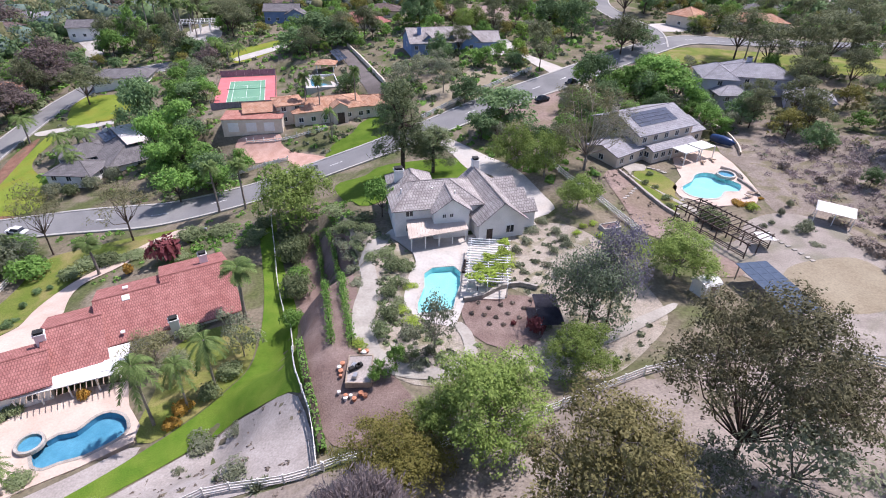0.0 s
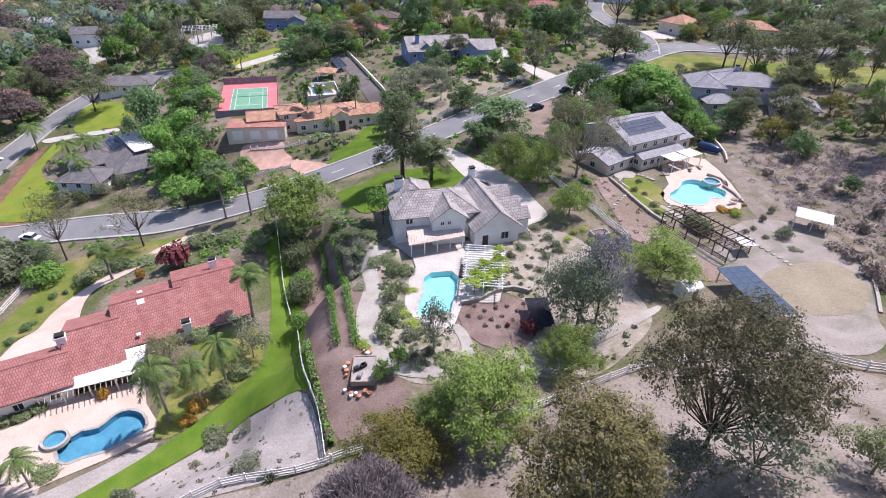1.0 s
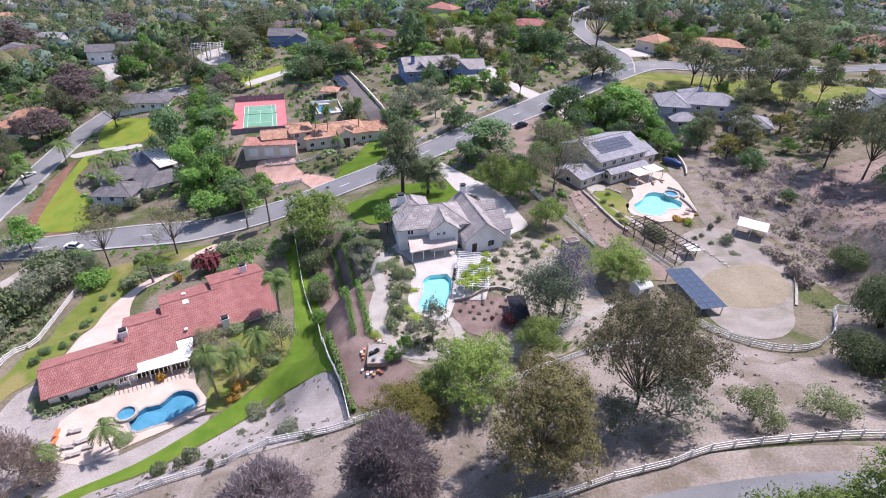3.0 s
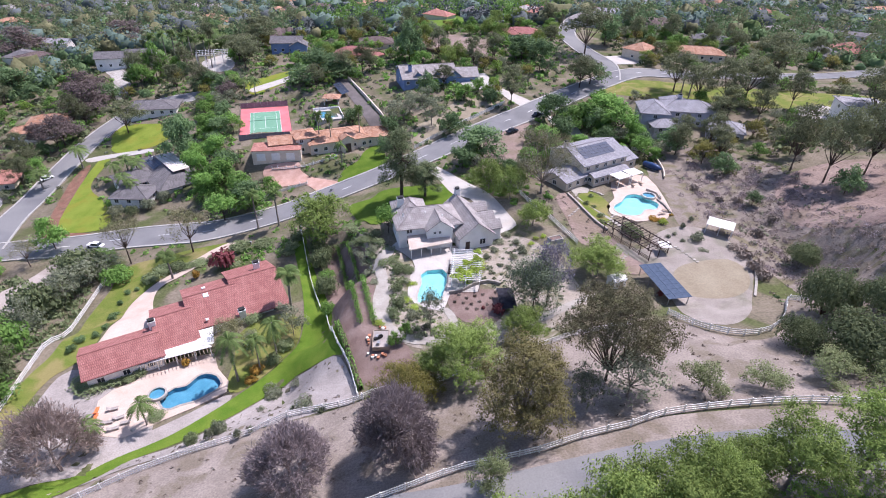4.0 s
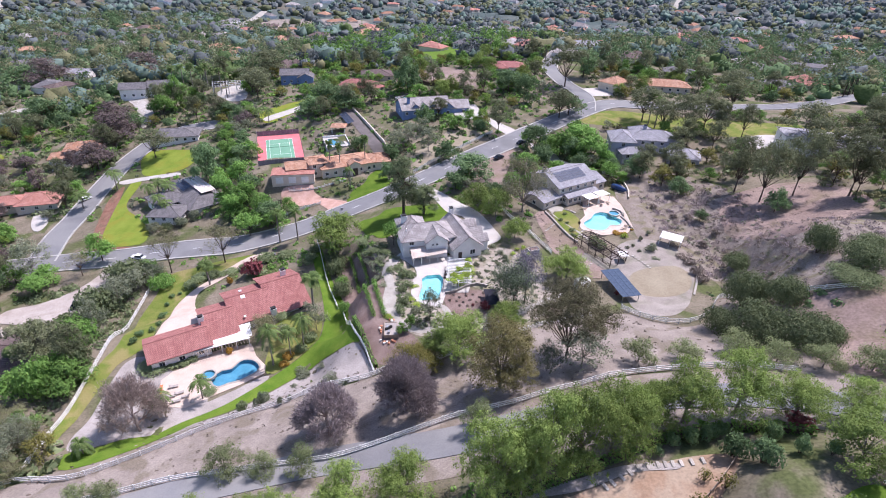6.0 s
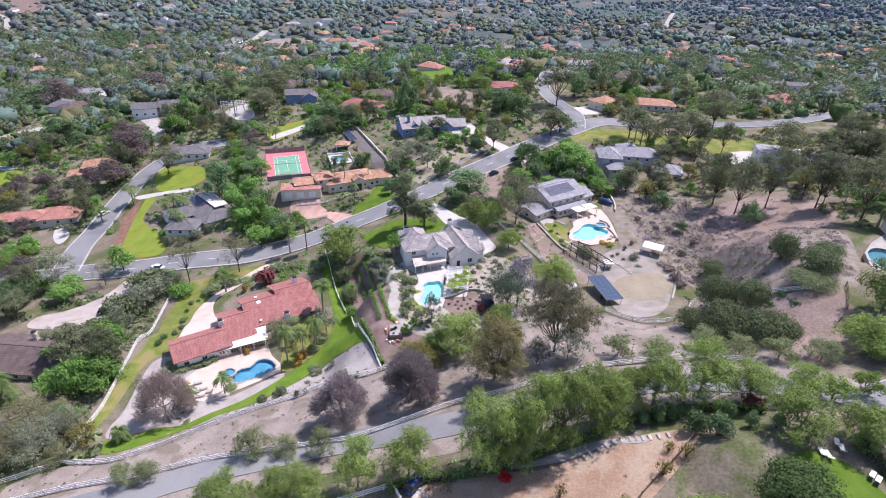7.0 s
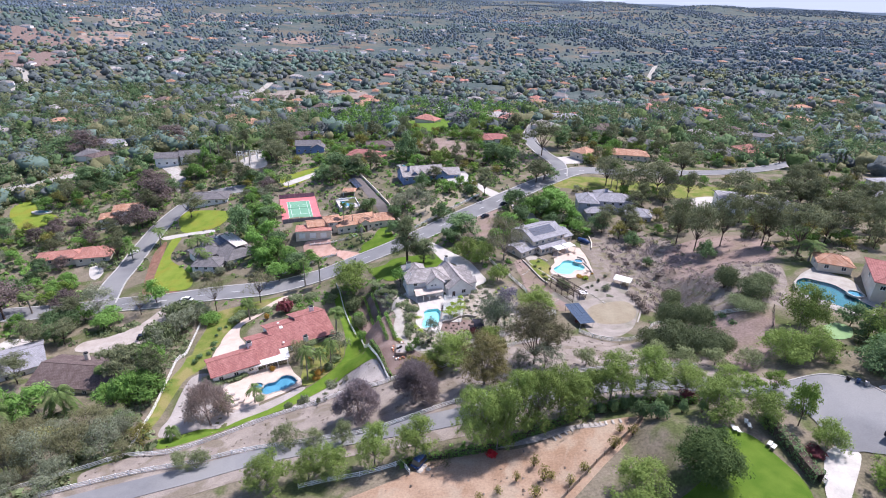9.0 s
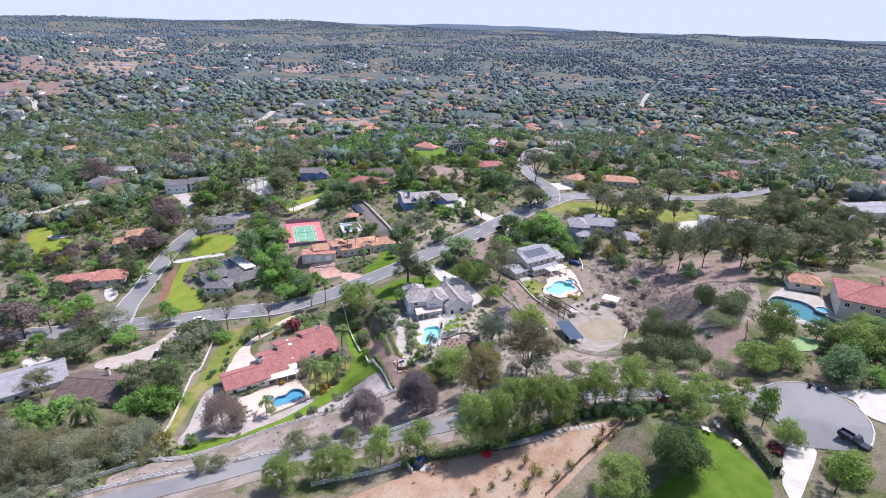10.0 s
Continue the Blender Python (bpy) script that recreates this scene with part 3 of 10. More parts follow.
# ---- ground cover ----
SETTING = (
    ("dirt_field", [(-12.21, 36.70), (-18.05, 35.18), (-28.68, 33.52), (-38.50, 30.29), (-47.82, 27.14), (-59.31, 20.84), (-69.63, 15.25), (-78.76, 10.07), (-73.59, 4.72), (-60.54, 10.62), (-47.01, 13.08), (-38.85, 14.82), (-28.51, 16.50), (-18.52, 16.87), (-6.01, 17.81), (5.60, 19.81), (13.76, 21.22), (22.31, 23.59), (30.90, 24.95), (40.49, 25.93), (50.36, 27.11), (59.04, 23.64), (66.94, 17.51), (75.09, 27.86), (74.11, 38.57), (75.18, 48.42), (71.03, 63.44), (59.65, 47.69), (53.64, 44.71), (48.22, 47.77), (43.03, 52.81), (27.73, 50.30), (12.75, 44.00), (2.44, 38.25), (-5.16, 37.66)], 0.05, "dirt_tan", "pale bare dirt field between white rail fences"),
    ("gravel_yard", [(-27.69, 48.11), (-22.96, 48.64), (-18.20, 48.26), (-15.40, 45.18), (-12.42, 37.27), (-16.29, 36.17), (-21.94, 34.89), (-28.51, 33.69), (-34.64, 31.63), (-40.58, 29.75), (-46.83, 28.51), (-51.76, 24.55), (-49.76, 31.17), (-42.41, 34.59), (-35.60, 41.01)], 0.09, "dirt_grey", "pale grey gravel yard with scattered shrubs"),
    ("gravel_yard", [(-68.86, 35.62), (-67.90, 42.40), (-67.79, 48.17), (-62.75, 49.11), (-51.64, 42.60), (-48.18, 38.04), (-51.77, 34.41), (-56.19, 29.98), (-59.86, 24.83), (-65.00, 23.36), (-68.59, 24.85)], 0.09, "dirt_grey", "grey dirt corner beside a curved lawn"),
    ("gravel_yard", [(-71.0, 50.0), (-66.0, 52.0), (-62.0, 50.0), (-61.5, 45.0), (-60.5, 40.0), (-57.6, 36.0), (-52.6, 35.4), (-48.4, 38.0), (-43.2, 42.0), (-38.4, 46.0), (-37.2, 45.0), (-43.0, 38.6), (-52.0, 31.5), (-59.0, 25.5), (-68.0, 23.0), (-70.5, 36.0)], 0.06, "dirt_grey", "grey dirt yard around a pool deck"),
    ("lawn", [(-36.62, 94.53), (-34.67, 97.70), (-31.46, 89.12), (-27.48, 79.48), (-23.52, 70.57), (-18.82, 55.09), (-16.12, 47.76), (-18.22, 48.39), (-23.01, 48.92), (-27.75, 48.37), (-35.68, 41.28), (-42.74, 35.24), (-49.63, 30.97), (-51.76, 24.55), (-56.34, 20.92), (-61.16, 18.21), (-65.64, 17.49), (-67.54, 21.75), (-63.06, 22.82), (-58.21, 25.89), (-52.91, 31.49), (-46.89, 35.46), (-43.05, 38.53), (-36.86, 45.15), (-31.12, 52.83), (-28.35, 58.80), (-28.11, 65.97), (-30.49, 75.95), (-34.01, 86.30)], 0.12, "lawn", "bright green mown lawn strip beside a fence"),
    ("front_lawn", [(-79.17, 91.07), (-72.07, 94.38), (-63.61, 96.93), (-53.74, 98.26), (-56.81, 95.55), (-65.12, 88.76), (-67.80, 84.33), (-69.91, 76.05), (-70.25, 67.46), (-68.75, 58.01), (-70.17, 52.93), (-72.46, 48.96), (-72.74, 40.42), (-72.61, 30.04), (-71.54, 22.26), (-75.42, 30.03), (-77.07, 40.58), (-76.65, 50.42), (-75.87, 56.99), (-78.27, 70.65), (-78.48, 80.48)], 0.1, "lawn_dry", "patchy green and straw front lawn"),
    ("lawn", [(-122.6, 159.7), (-118.2, 159.2), (-116.3, 141.5), (-106.2, 130.2), (-98.7, 121.1), (-97.9, 112.6), (-112.2, 115.6), (-119.4, 137.0)], 0.12, "lawn_lime", "lime green lawn on the corner lot"),
    ("lawn", [(-23.23, 148.33), (-20.20, 151.55), (-17.63, 144.66), (-15.82, 132.21), (-21.86, 127.34), (-29.79, 125.05), (-29.56, 133.41), (-25.66, 137.97), (-24.71, 144.30)], 0.12, "lawn_deep", "sloping green lawn before a Spanish house"),
    ("lawn", [(-24.27, 108.52), (-18.38, 111.34), (-13.80, 115.68), (4.39, 112.52), (4.59, 106.66), (2.65, 101.05), (-11.15, 101.88), (-11.95, 93.07), (-16.00, 90.24), (-19.96, 97.78)], 0.12, "lawn_deep", "deep green lawn behind the white house"),
    ("lawn", [(46.74, -6.85), (52.74, -4.03), (56.93, -6.38), (58.61, -10.83), (59.96, -17.32), (57.73, -23.10), (50.52, -30.68), (34.73, -27.42), (33.51, -20.04), (42.04, -16.05), (46.84, -13.01)], 0.12, "lawn_deep", "clipped green garden lawn"),
    ("orchard", [(-51.48, -17.59), (-38.97, -13.15), (-25.13, -9.85), (-7.51, -3.20), (0.97, 1.58), (6.56, 1.32), (15.00, -0.25), (22.65, 1.44), (29.31, 3.40), (35.84, 4.36), (41.15, 3.48), (36.87, -1.81), (29.84, -7.78), (24.05, -12.92), (18.84, -17.11), (11.61, -23.27)], 0.07, "orchard", "tan orchard soil with young fruit trees"),
    ("garden_lot", [(36.87, -1.81), (41.15, 3.48), (45.17, 0.40), (46.74, -6.85), (46.84, -13.01), (42.04, -16.05), (33.51, -20.04), (21.16, -24.90), (18.58, -18.36), (24.05, -12.92), (29.84, -7.78)], 0.06, "earth", "rough dry grass between orchard and lawn"),
    ("mulch_bed", [(-26.84, 91.64), (-20.47, 86.66), (-15.90, 80.23), (-15.38, 75.08), (-12.00, 62.75), (-12.74, 57.66), (-11.24, 53.08), (-7.53, 50.53), (-4.83, 48.23), (-2.59, 44.41), (-2.71, 38.77), (-9.62, 39.75), (-12.48, 41.98), (-15.84, 49.11), (-20.94, 63.79), (-25.96, 81.59)], 0.1, "mulch", "brown mulch bed under vine rows"),
    ("mulch_bed", [(2.62, 63.28), (7.72, 65.01), (13.02, 64.43), (14.04, 60.70), (12.64, 56.47), (9.71, 53.76), (5.37, 54.91), (2.94, 58.19)], 0.1, "mulch", "mulched terrace with small round plantings"),
    ("garden_bed", [(-16.70, 86.71), (-10.30, 80.49), (-5.53, 74.81), (-4.72, 69.47), (-5.61, 62.98), (-3.75, 60.08), (0.92, 58.12), (4.48, 54.88), (3.49, 49.84), (-1.49, 47.61), (-6.61, 49.72), (-10.53, 54.38), (-12.10, 59.79), (-11.89, 65.89), (-15.68, 78.09), (-20.57, 87.42)], 0.06, "garden", "garden soil planted with low shrubs"),
    ("garden_bed", [(9.76, 81.34), (16.91, 85.39), (23.89, 79.99), (28.08, 69.38), (29.33, 59.35), (22.80, 50.90), (16.37, 47.45), (10.20, 49.76), (7.22, 56.29), (14.04, 60.70), (11.63, 65.16), (6.97, 69.92)], 0.06, "garden", "pale garden slope with low plantings"),
    ("brush_slope", [(71.32, 123.66), (83.08, 130.50), (94.65, 115.69), (92.12, 97.50), (86.36, 70.40), (84.49, 59.85), (81.36, 63.18), (80.91, 76.46), (76.19, 84.01), (70.23, 88.28), (68.56, 96.33), (65.05, 110.56)], 0.06, "brush", "dry brushy hillside"),
    ("brush_slope", [(59.5, 92.0), (61.5, 108.0), (61.8, 122.0), (66.0, 136.0), (76.0, 142.0), (90.0, 134.0), (96.0, 118.0), (92.0, 96.0), (84.0, 80.0), (74.0, 72.0), (67.0, 70.0), (64.0, 84.0)], 0.045, "brush", "dry brushy slope around the pool terrace"),
    ("yard", [(-38.9, 48.2), (-39.6, 55.0), (-40.6, 62.0), (-34.0, 67.6), (-29.0, 66.2), (-28.4, 59.6), (-31.4, 53.0), (-36.2, 46.8)], 0.08, "lawn_dry", "patchy grass yard under palms"),
    ("earth_slope", [(93.94, 111.53), (114.48, 113.99), (123.28, 100.32), (116.77, 82.62), (93.83, 68.72), (86.11, 69.47), (85.83, 81.76), (84.35, 93.49)], 0.1, "dirt_red", "bare reddish hillside under eucalyptus trees"),
    ("earth_slope", [(74.64, 45.54), (78.02, 42.64), (88.51, 40.52), (82.75, 29.16), (73.45, 19.24), (68.54, 20.58), (69.04, 33.85)], 0.1, "dirt_red", "bare reddish dirt plot beside a fence"),
    ("dry_lawn", [(51.02, 71.83), (56.04, 75.08), (64.63, 76.61), (66.89, 71.98), (63.86, 65.64), (57.99, 62.44), (51.44, 62.90), (49.67, 65.98)], 0.12, "straw", "oval of dry straw-coloured grass"),
    ("gravel_terrace", [(46.93, 80.53), (52.82, 87.75), (60.20, 91.09), (67.05, 88.18), (68.79, 80.95), (68.37, 72.96), (58.98, 55.67), (51.89, 50.78), (46.49, 55.48), (46.78, 67.71), (41.92, 75.41), (40.84, 83.16)], 0.08, "gravel_warm", "grey gravel terrace with scattered plants"),
    ("brush_slope", [(77.82, 120.86), (92.04, 124.28), (92.99, 90.27), (103.34, 86.68), (107.65, 68.07), (95.73, 45.16), (90.05, 41.90), (76.86, 47.60), (73.59, 63.79), (70.89, 78.81), (75.43, 96.55)], 0.05, "brush", "brown brushy slope below the villa"),
    ("terrace_lawn", [(38.12, 107.24), (41.70, 108.92), (44.24, 104.85), (44.83, 100.89), (43.03, 97.03), (43.77, 93.97), (39.92, 90.59), (38.54, 97.51), (37.32, 101.76)], 0.14, "lawn_dry", "small green terrace lawn"),
    ("earth_bed", [(31.14, 104.17), (35.02, 107.46), (36.98, 100.44), (39.27, 92.12), (40.69, 87.82), (41.70, 82.84), (39.01, 80.84), (33.21, 82.10), (32.18, 92.77)], 0.12, "dirt_red", "brown bare slope with stepping stones"),
    ("earth_bed", [(41.02, 79.24), (43.69, 76.91), (46.31, 73.69), (44.29, 71.08), (40.40, 70.70), (38.57, 72.15)], 0.12, "dirt_red", "reddish soil below the pergola"),
    ("brown_verge", [(-126.10, 146.69), (-124.66, 157.35), (-121.17, 145.60), (-116.44, 126.01), (-107.16, 113.88), (-95.23, 110.61), (-77.77, 108.37), (-75.74, 103.17), (-92.40, 104.62), (-111.52, 109.75), (-117.80, 117.59)], 0.07, "bark_red", "reddish bark verge along the street"),
    ("brown_verge", [(14.21, 140.37), (25.16, 156.42), (31.09, 155.59), (23.01, 127.05), (17.16, 110.69), (12.64, 115.00)], 0.07, "dirt_red", "reddish earth under street trees"),
    ("field", [(-6.2, 142.4), (6.2, 153.2), (17.0, 164.4), (22.3, 174.6), (16.6, 181.3), (7.6, 177.6), (-0.2, 164.8), (-9.2, 154.7)], 0.08, "straw", "straw-coloured field beside the road"),
    ("field", [(55.81, 190.09), (80.25, 200.23), (104.50, 194.85), (135.38, 184.82), (159.15, 171.51), (159.22, 156.47), (125.59, 162.79), (95.89, 177.61)], 0.08, "lawn_dry", "grassy strip beside the far street"),
    ("lawn", [(-85.29, 218.75), (-68.90, 230.32), (-59.73, 238.37), (-55.26, 231.78), (-66.23, 215.35), (-76.86, 202.93)], 0.1, "lawn_lime", "narrow lawn above the tennis court"),
    ("lawn", [(-127.09, 186.61), (-102.43, 181.35), (-101.44, 168.56), (-108.51, 163.65), (-120.85, 165.91)], 0.1, "lawn_lime", "lime lawn behind the grey-roofed house"),
    ("lawn", [(-225.39, 200.71), (-220.74, 211.17), (-210.96, 200.04), (-194.14, 189.46), (-202.26, 177.75), (-214.35, 184.08)], 0.1, "lawn_lime", "lime lawn inside a drive loop"),
    ("putting_green", [(96.9, 32.0), (101.8, 34.6), (104.1, 31.8), (100.0, 26.8), (95.8, 26.8)], 0.2, "putting", "pale green putting green between trees"),
    ("earth_field", [(-9.8, 267.5), (3.5, 280.1), (22.1, 261.0), (28.5, 240.5), (14.2, 235.3), (-4.8, 252.6)], 0.1, "dirt_red", "bare brown field behind a hedge"),
    ("far_lawn", [(-20.22, 380.90), (17.09, 386.28), (14.23, 319.24), (-9.50, 314.91)], 0.15, "lawn", "far green lawn"),
)
for name, ring, lift, key, label in SETTING:
    drape(name, ring, lift, M[key], label, name.replace("_", " "), keep=key not in ("brush", "garden", "straw") and name not in ("earth_bed", "earth_slope"))

PAVING = (
    ("driveway", [(-68.46, 56.29), (-68.59, 62.53), (-70.34, 73.97), (-68.19, 81.82), (-64.49, 87.16), (-58.30, 95.31), (-53.74, 98.26), (-52.16, 96.75), (-57.97, 89.96), (-62.17, 85.07), (-65.81, 81.01), (-65.16, 75.44), (-60.68, 67.36), (-58.64, 63.70), (-64.03, 59.35)], "peach", "wide pale peach concrete driveway"),
    ("driveway", [(-0.92, 126.72), (2.09, 122.82), (7.89, 113.33), (12.64, 106.56), (15.41, 100.73), (17.48, 95.95), (19.11, 89.46), (15.99, 87.35), (13.56, 86.23), (13.08, 91.53), (10.74, 96.88), (8.46, 102.39), (4.01, 106.34), (0.64, 115.89), (-2.37, 123.47)], "concrete", "pale concrete garage court and drive"),
    ("driveway", [(-54.74, 135.81), (-44.47, 137.62), (-43.55, 135.07), (-38.87, 131.43), (-30.78, 126.82), (-27.95, 122.21), (-34.17, 120.49), (-40.89, 127.64), (-49.08, 127.56), (-53.52, 130.73)], "court_drive", "terracotta-coloured paved forecourt"),
    ("driveway", [(-119.5, 73.6), (-107.2, 71.4), (-101.0, 73.8), (-96.4, 77.2), (-96.6, 87.5), (-93.5, 101.0), (-100.5, 101.2), (-103.9, 91.2), (-107.1, 86.2), (-112.9, 81.8), (-120.5, 79.2)], "concrete_tan", "tan concrete drive to a brown-roofed house"),
    ("driveway", [(-151.87, 140.60), (-148.21, 140.89), (-143.31, 135.63), (-142.47, 129.59), (-144.65, 129.17), (-148.56, 133.38)], "concrete", "pale drive before a pink-roofed house"),
    ("driveway", [(38.43, 164.28), (42.94, 160.09), (46.57, 152.22), (53.20, 146.33), (48.51, 142.59), (44.65, 147.38), (39.81, 153.52)], "concrete", "pale drive beside a parked van"),
    ("driveway", [(8.6, 196.6), (12.5, 188.9), (20.7, 186.6), (26.8, 176.4), (31.3, 170.7), (34.7, 175.5), (27.8, 184.6), (22.4, 193.0), (18.8, 207.1), (14.3, 205.8)], "concrete", "pale concrete drive to the blue house"),
    ("driveway", [(-128.84, 161.70), (-121.57, 163.04), (-105.34, 163.17), (-102.68, 161.11), (-104.15, 160.20), (-117.84, 159.95), (-125.35, 158.78)], "concrete", "narrow white concrete drive beside a lawn"),
    ("driveway", [(68.21, -10.09), (72.40, -9.01), (73.99, -10.92), (67.47, -18.04), (61.99, -23.13), (61.82, -19.33)], "concrete", "pale drive off the turning circle"),
    ("driveway", [(90.71, 6.86), (101.94, 6.62), (106.44, 3.98), (96.64, -7.21), (90.65, -2.98), (91.82, 3.24)], "concrete", "pale concrete apron of the villa drive"),
    ("garden_path", [(-11.1, 79.8), (-13.3, 76.5), (-13.8, 73.6), (-12.2, 67.5), (-12.4, 61.0), (-11.6, 56.1), (-10.0, 52.4), (-7.4, 49.9), (-3.7, 48.7), (0.6, 48.9), (3.6, 51.6), (4.2, 53.8), (3.7, 56.8), (2.3, 58.8), (1.3, 58.3), (2.3, 56.0), (2.6, 53.0), (0.8, 50.5), (-3.3, 50.7), (-6.6, 51.9), (-8.6, 55.5), (-9.2, 60.3), (-9.3, 64.9), (-9.9, 68.0), (-10.9, 73.1), (-9.3, 79.2)], "path", "winding decomposed-granite garden path"),
    ("garden_path", [(18.48, 56.46), (21.63, 57.07), (26.16, 59.53), (31.27, 62.79), (31.06, 61.43), (26.04, 57.30), (22.12, 55.24), (19.48, 54.69)], "path", "pale path through the lower garden"),
    ("path", [(8.53, 1.92), (18.76, 2.64), (26.18, 4.06), (33.06, 3.40), (32.72, 2.40), (26.82, 2.71), (19.39, 0.79), (10.41, 0.68)], "dirt_grey", "gravel walk along the hedge"),
    ("deck", [(36.26, 109.09), (41.31, 111.21), (40.52, 108.10), (36.85, 105.74), (46.81, 88.65), (45.56, 87.70)], "path", "dry-stone edged slope path"),
    ("court_apron", [(-44.6, 210.3), (-39.8, 211.4), (-30.9, 189.5), (-23.9, 173.6), (-18.6, 162.2), (-21.4, 161.0), (-26.6, 168.0), (-31.6, 180.0), (-36.5, 192.0)], "lane_dark", "brown-grey service lane beside a pale wall"),
)
PAVING += (
    ("driveway", [(-166.60, 252.41), (-161.90, 255.05), (-147.48, 238.21), (-142.86, 229.02), (-145.19, 226.76), (-155.52, 239.54)], "concrete", "pale forecourt of a white two-storey house"),
    ("patio", [(-118.86, 255.89), (-109.32, 268.26), (-98.89, 244.09), (-105.91, 239.09)], "concrete", "pale paved yard under an open white frame"),
    ("driveway", [(-81.17, 210.91), (-71.31, 218.65), (-62.21, 226.02), (-59.96, 221.47), (-68.65, 212.87), (-78.05, 206.05)], "concrete", "pale garden drive above the tennis court"),
    ("driveway", [(73.83, 231.32), (94.72, 236.96), (93.04, 225.02), (75.36, 220.87)], "concrete", "pale concrete forecourt beside the street"),
    ("driveway", [(43.06, 161.06), (46.52, 162.49), (48.27, 147.54), (45.76, 147.18)], "concrete", "pale drive beside a hedge"),
    ("patio", [(123.95, 161.62), (133.56, 164.12), (135.94, 160.34), (127.76, 148.49), (121.84, 148.16)], "concrete", "white paved pool yard among trees"),
    ("patio", [(152.02, 153.14), (160.55, 153.24), (157.34, 143.19), (146.71, 141.32)], "concrete", "white paved terrace among trees"),
    ("driveway", [(-151.28, 82.46), (-145.81, 85.15), (-135.64, 80.63), (-135.98, 74.79), (-144.65, 75.80)], "concrete", "pale yard beside the lower house"),
    ("garden_path", [(-172.24, 262.80), (-157.86, 254.74), (-141.08, 224.52), (-141.84, 213.19), (-153.67, 234.94)], "path", "pale winding garden drive"),
    ("garden_path", [(-258.42, 226.26), (-243.04, 233.73), (-228.47, 244.15), (-214.99, 252.08), (-211.16, 246.30), (-224.19, 236.83), (-238.71, 226.94), (-253.88, 219.70)], "path", "pale lane between gardens"),
)
for name, ring, key, label in PAVING:
    drape(name, ring, 0.16, M[key], label, name.replace("_", " "))

for line, width, label in (([(-635.54, 817.77), (-599.65, 782.98), (-555.82, 716.71), (-530.02, 660.20), (-522.95, 624.63), (-535.89, 608.36)], 8.0, "curving pale lane on a hillside"), ([(-224.38, 575.97), (-228.01, 652.14), (-235.86, 777.64)], 9.0, "far pale road"), ([(414.96, 964.21), (471.30, 1090.90), (522.95, 1202.53)], 9.0, "far pale street"), ([(-544.33, 630.36), (-493.49, 616.72), (-445.48, 605.58)], 7.0, "far pale road"), ([(-324.03, 665.26), (-307.67, 574.58), (-324.28, 539.58), (-355.80, 516.27)], 8.0, "far pale lane between trees")):
    tagged(new("far_lane", strip(line, width, 0.6, M["path"], "far_lane", 0.0, 0.0, 3, 12.0)), label, "road", "", "structure")
    p = curve_through(line, False, 12.0)
    dd = np.gradient(p, axis=0)
    nn = np.stack([dd[:, 1], -dd[:, 0]], 1) / np.linalg.norm(dd, axis=1)[:, None]
    TAKEN.append(np.concatenate([p + nn * (width / 2 + 3), (p - nn * (width / 2 + 3))[::-1]]))

# ---- roads ----
MAIN_ROAD = [(-181.67, 102.84), (-158.16, 104.04), (-144.65, 104.56), (-130.87, 105.29), (-116.91, 105.53), (-102.37, 105.00), (-84.58, 106.07), (-71.32, 105.78), (-60.75, 105.94), (-43.45, 111.31), (-33.46, 117.37), (-25.27, 122.17), (-16.75, 126.89), (-3.41, 135.43), (11.20, 147.24), (27.17, 161.65), (41.55, 176.04), (63.67, 195.95)]
MAIN_ROAD += [(82.66, 209.30), (100.66, 208.81), (131.45, 209.63), (163.69, 212.50), (192.25, 221.24), (222.65, 235.82), (264.40, 246.22)]
SIDE_ROAD = [(-128.34, 105.65), (-132.79, 123.35), (-133.35, 137.15), (-134.42, 153.76), (-134.00, 174.60), (-130.40, 191.62), (-125.93, 200.38), (-117.70, 206.32), (-102.26, 209.51)]
UPPER_ROAD = [(69.58, 200.59), (73.01, 220.26), (67.59, 243.74), (66.00, 272.26), (73.28, 304.05), (82.90, 333.26)]
LOWER_ROAD = [(-94.53, -7.61), (-79.06, -2.09), (-61.08, 3.01), (-51.50, 5.79), (-41.58, 9.10), (-30.67, 11.16), (-19.32, 12.77), (-8.50, 13.14), (1.11, 13.27), (10.95, 14.34), (21.46, 15.99), (32.47, 17.34), (43.65, 17.38), (54.33, 14.76), (63.85, 10.71), (69.09, 5.34)]
tagged(new("lane_verge", strip(LOWER_ROAD, 15.0, 0.06, M["dirt_tan"], "lane_verge", 0.0, 0.0, 8, 2.5, 0.1)), "pale dirt verge along the lane", "verge", "", "structure")
for name, line, width, label in (("road", MAIN_ROAD, 9.6, "grey asphalt residential road with pale kerbs"), ("road", SIDE_ROAD, 9.0, "grey asphalt side street"), ("road", UPPER_ROAD, 8.0, "grey asphalt street going uphill"), ("road", LOWER_ROAD, 6.6, "grey asphalt lane beside a white fence")):
    ob = tagged(new(name, strip(line, width, 0.2, M["asphalt"], "road")), label, "road", "", "structure")
    p = curve_through(line, False, 3.0)
    dd = np.gradient(p, axis=0)
    nn = np.stack([dd[:, 1], -dd[:, 0]], 1) / np.linalg.norm(dd, axis=1)[:, None]
    TAKEN.append(np.concatenate([p + nn * (width / 2 + 1), (p - nn * (width / 2 + 1))[::-1]]))
    if width > 7.8:
        for side in (-1, 1):
            tagged(new("kerb", strip(line, 0.6, 0.2, M["kerb"], "kerb", 0.13, side * (width / 2 + 0.3), 2)), "pale concrete kerb and gutter", "kerb", "", "structure")
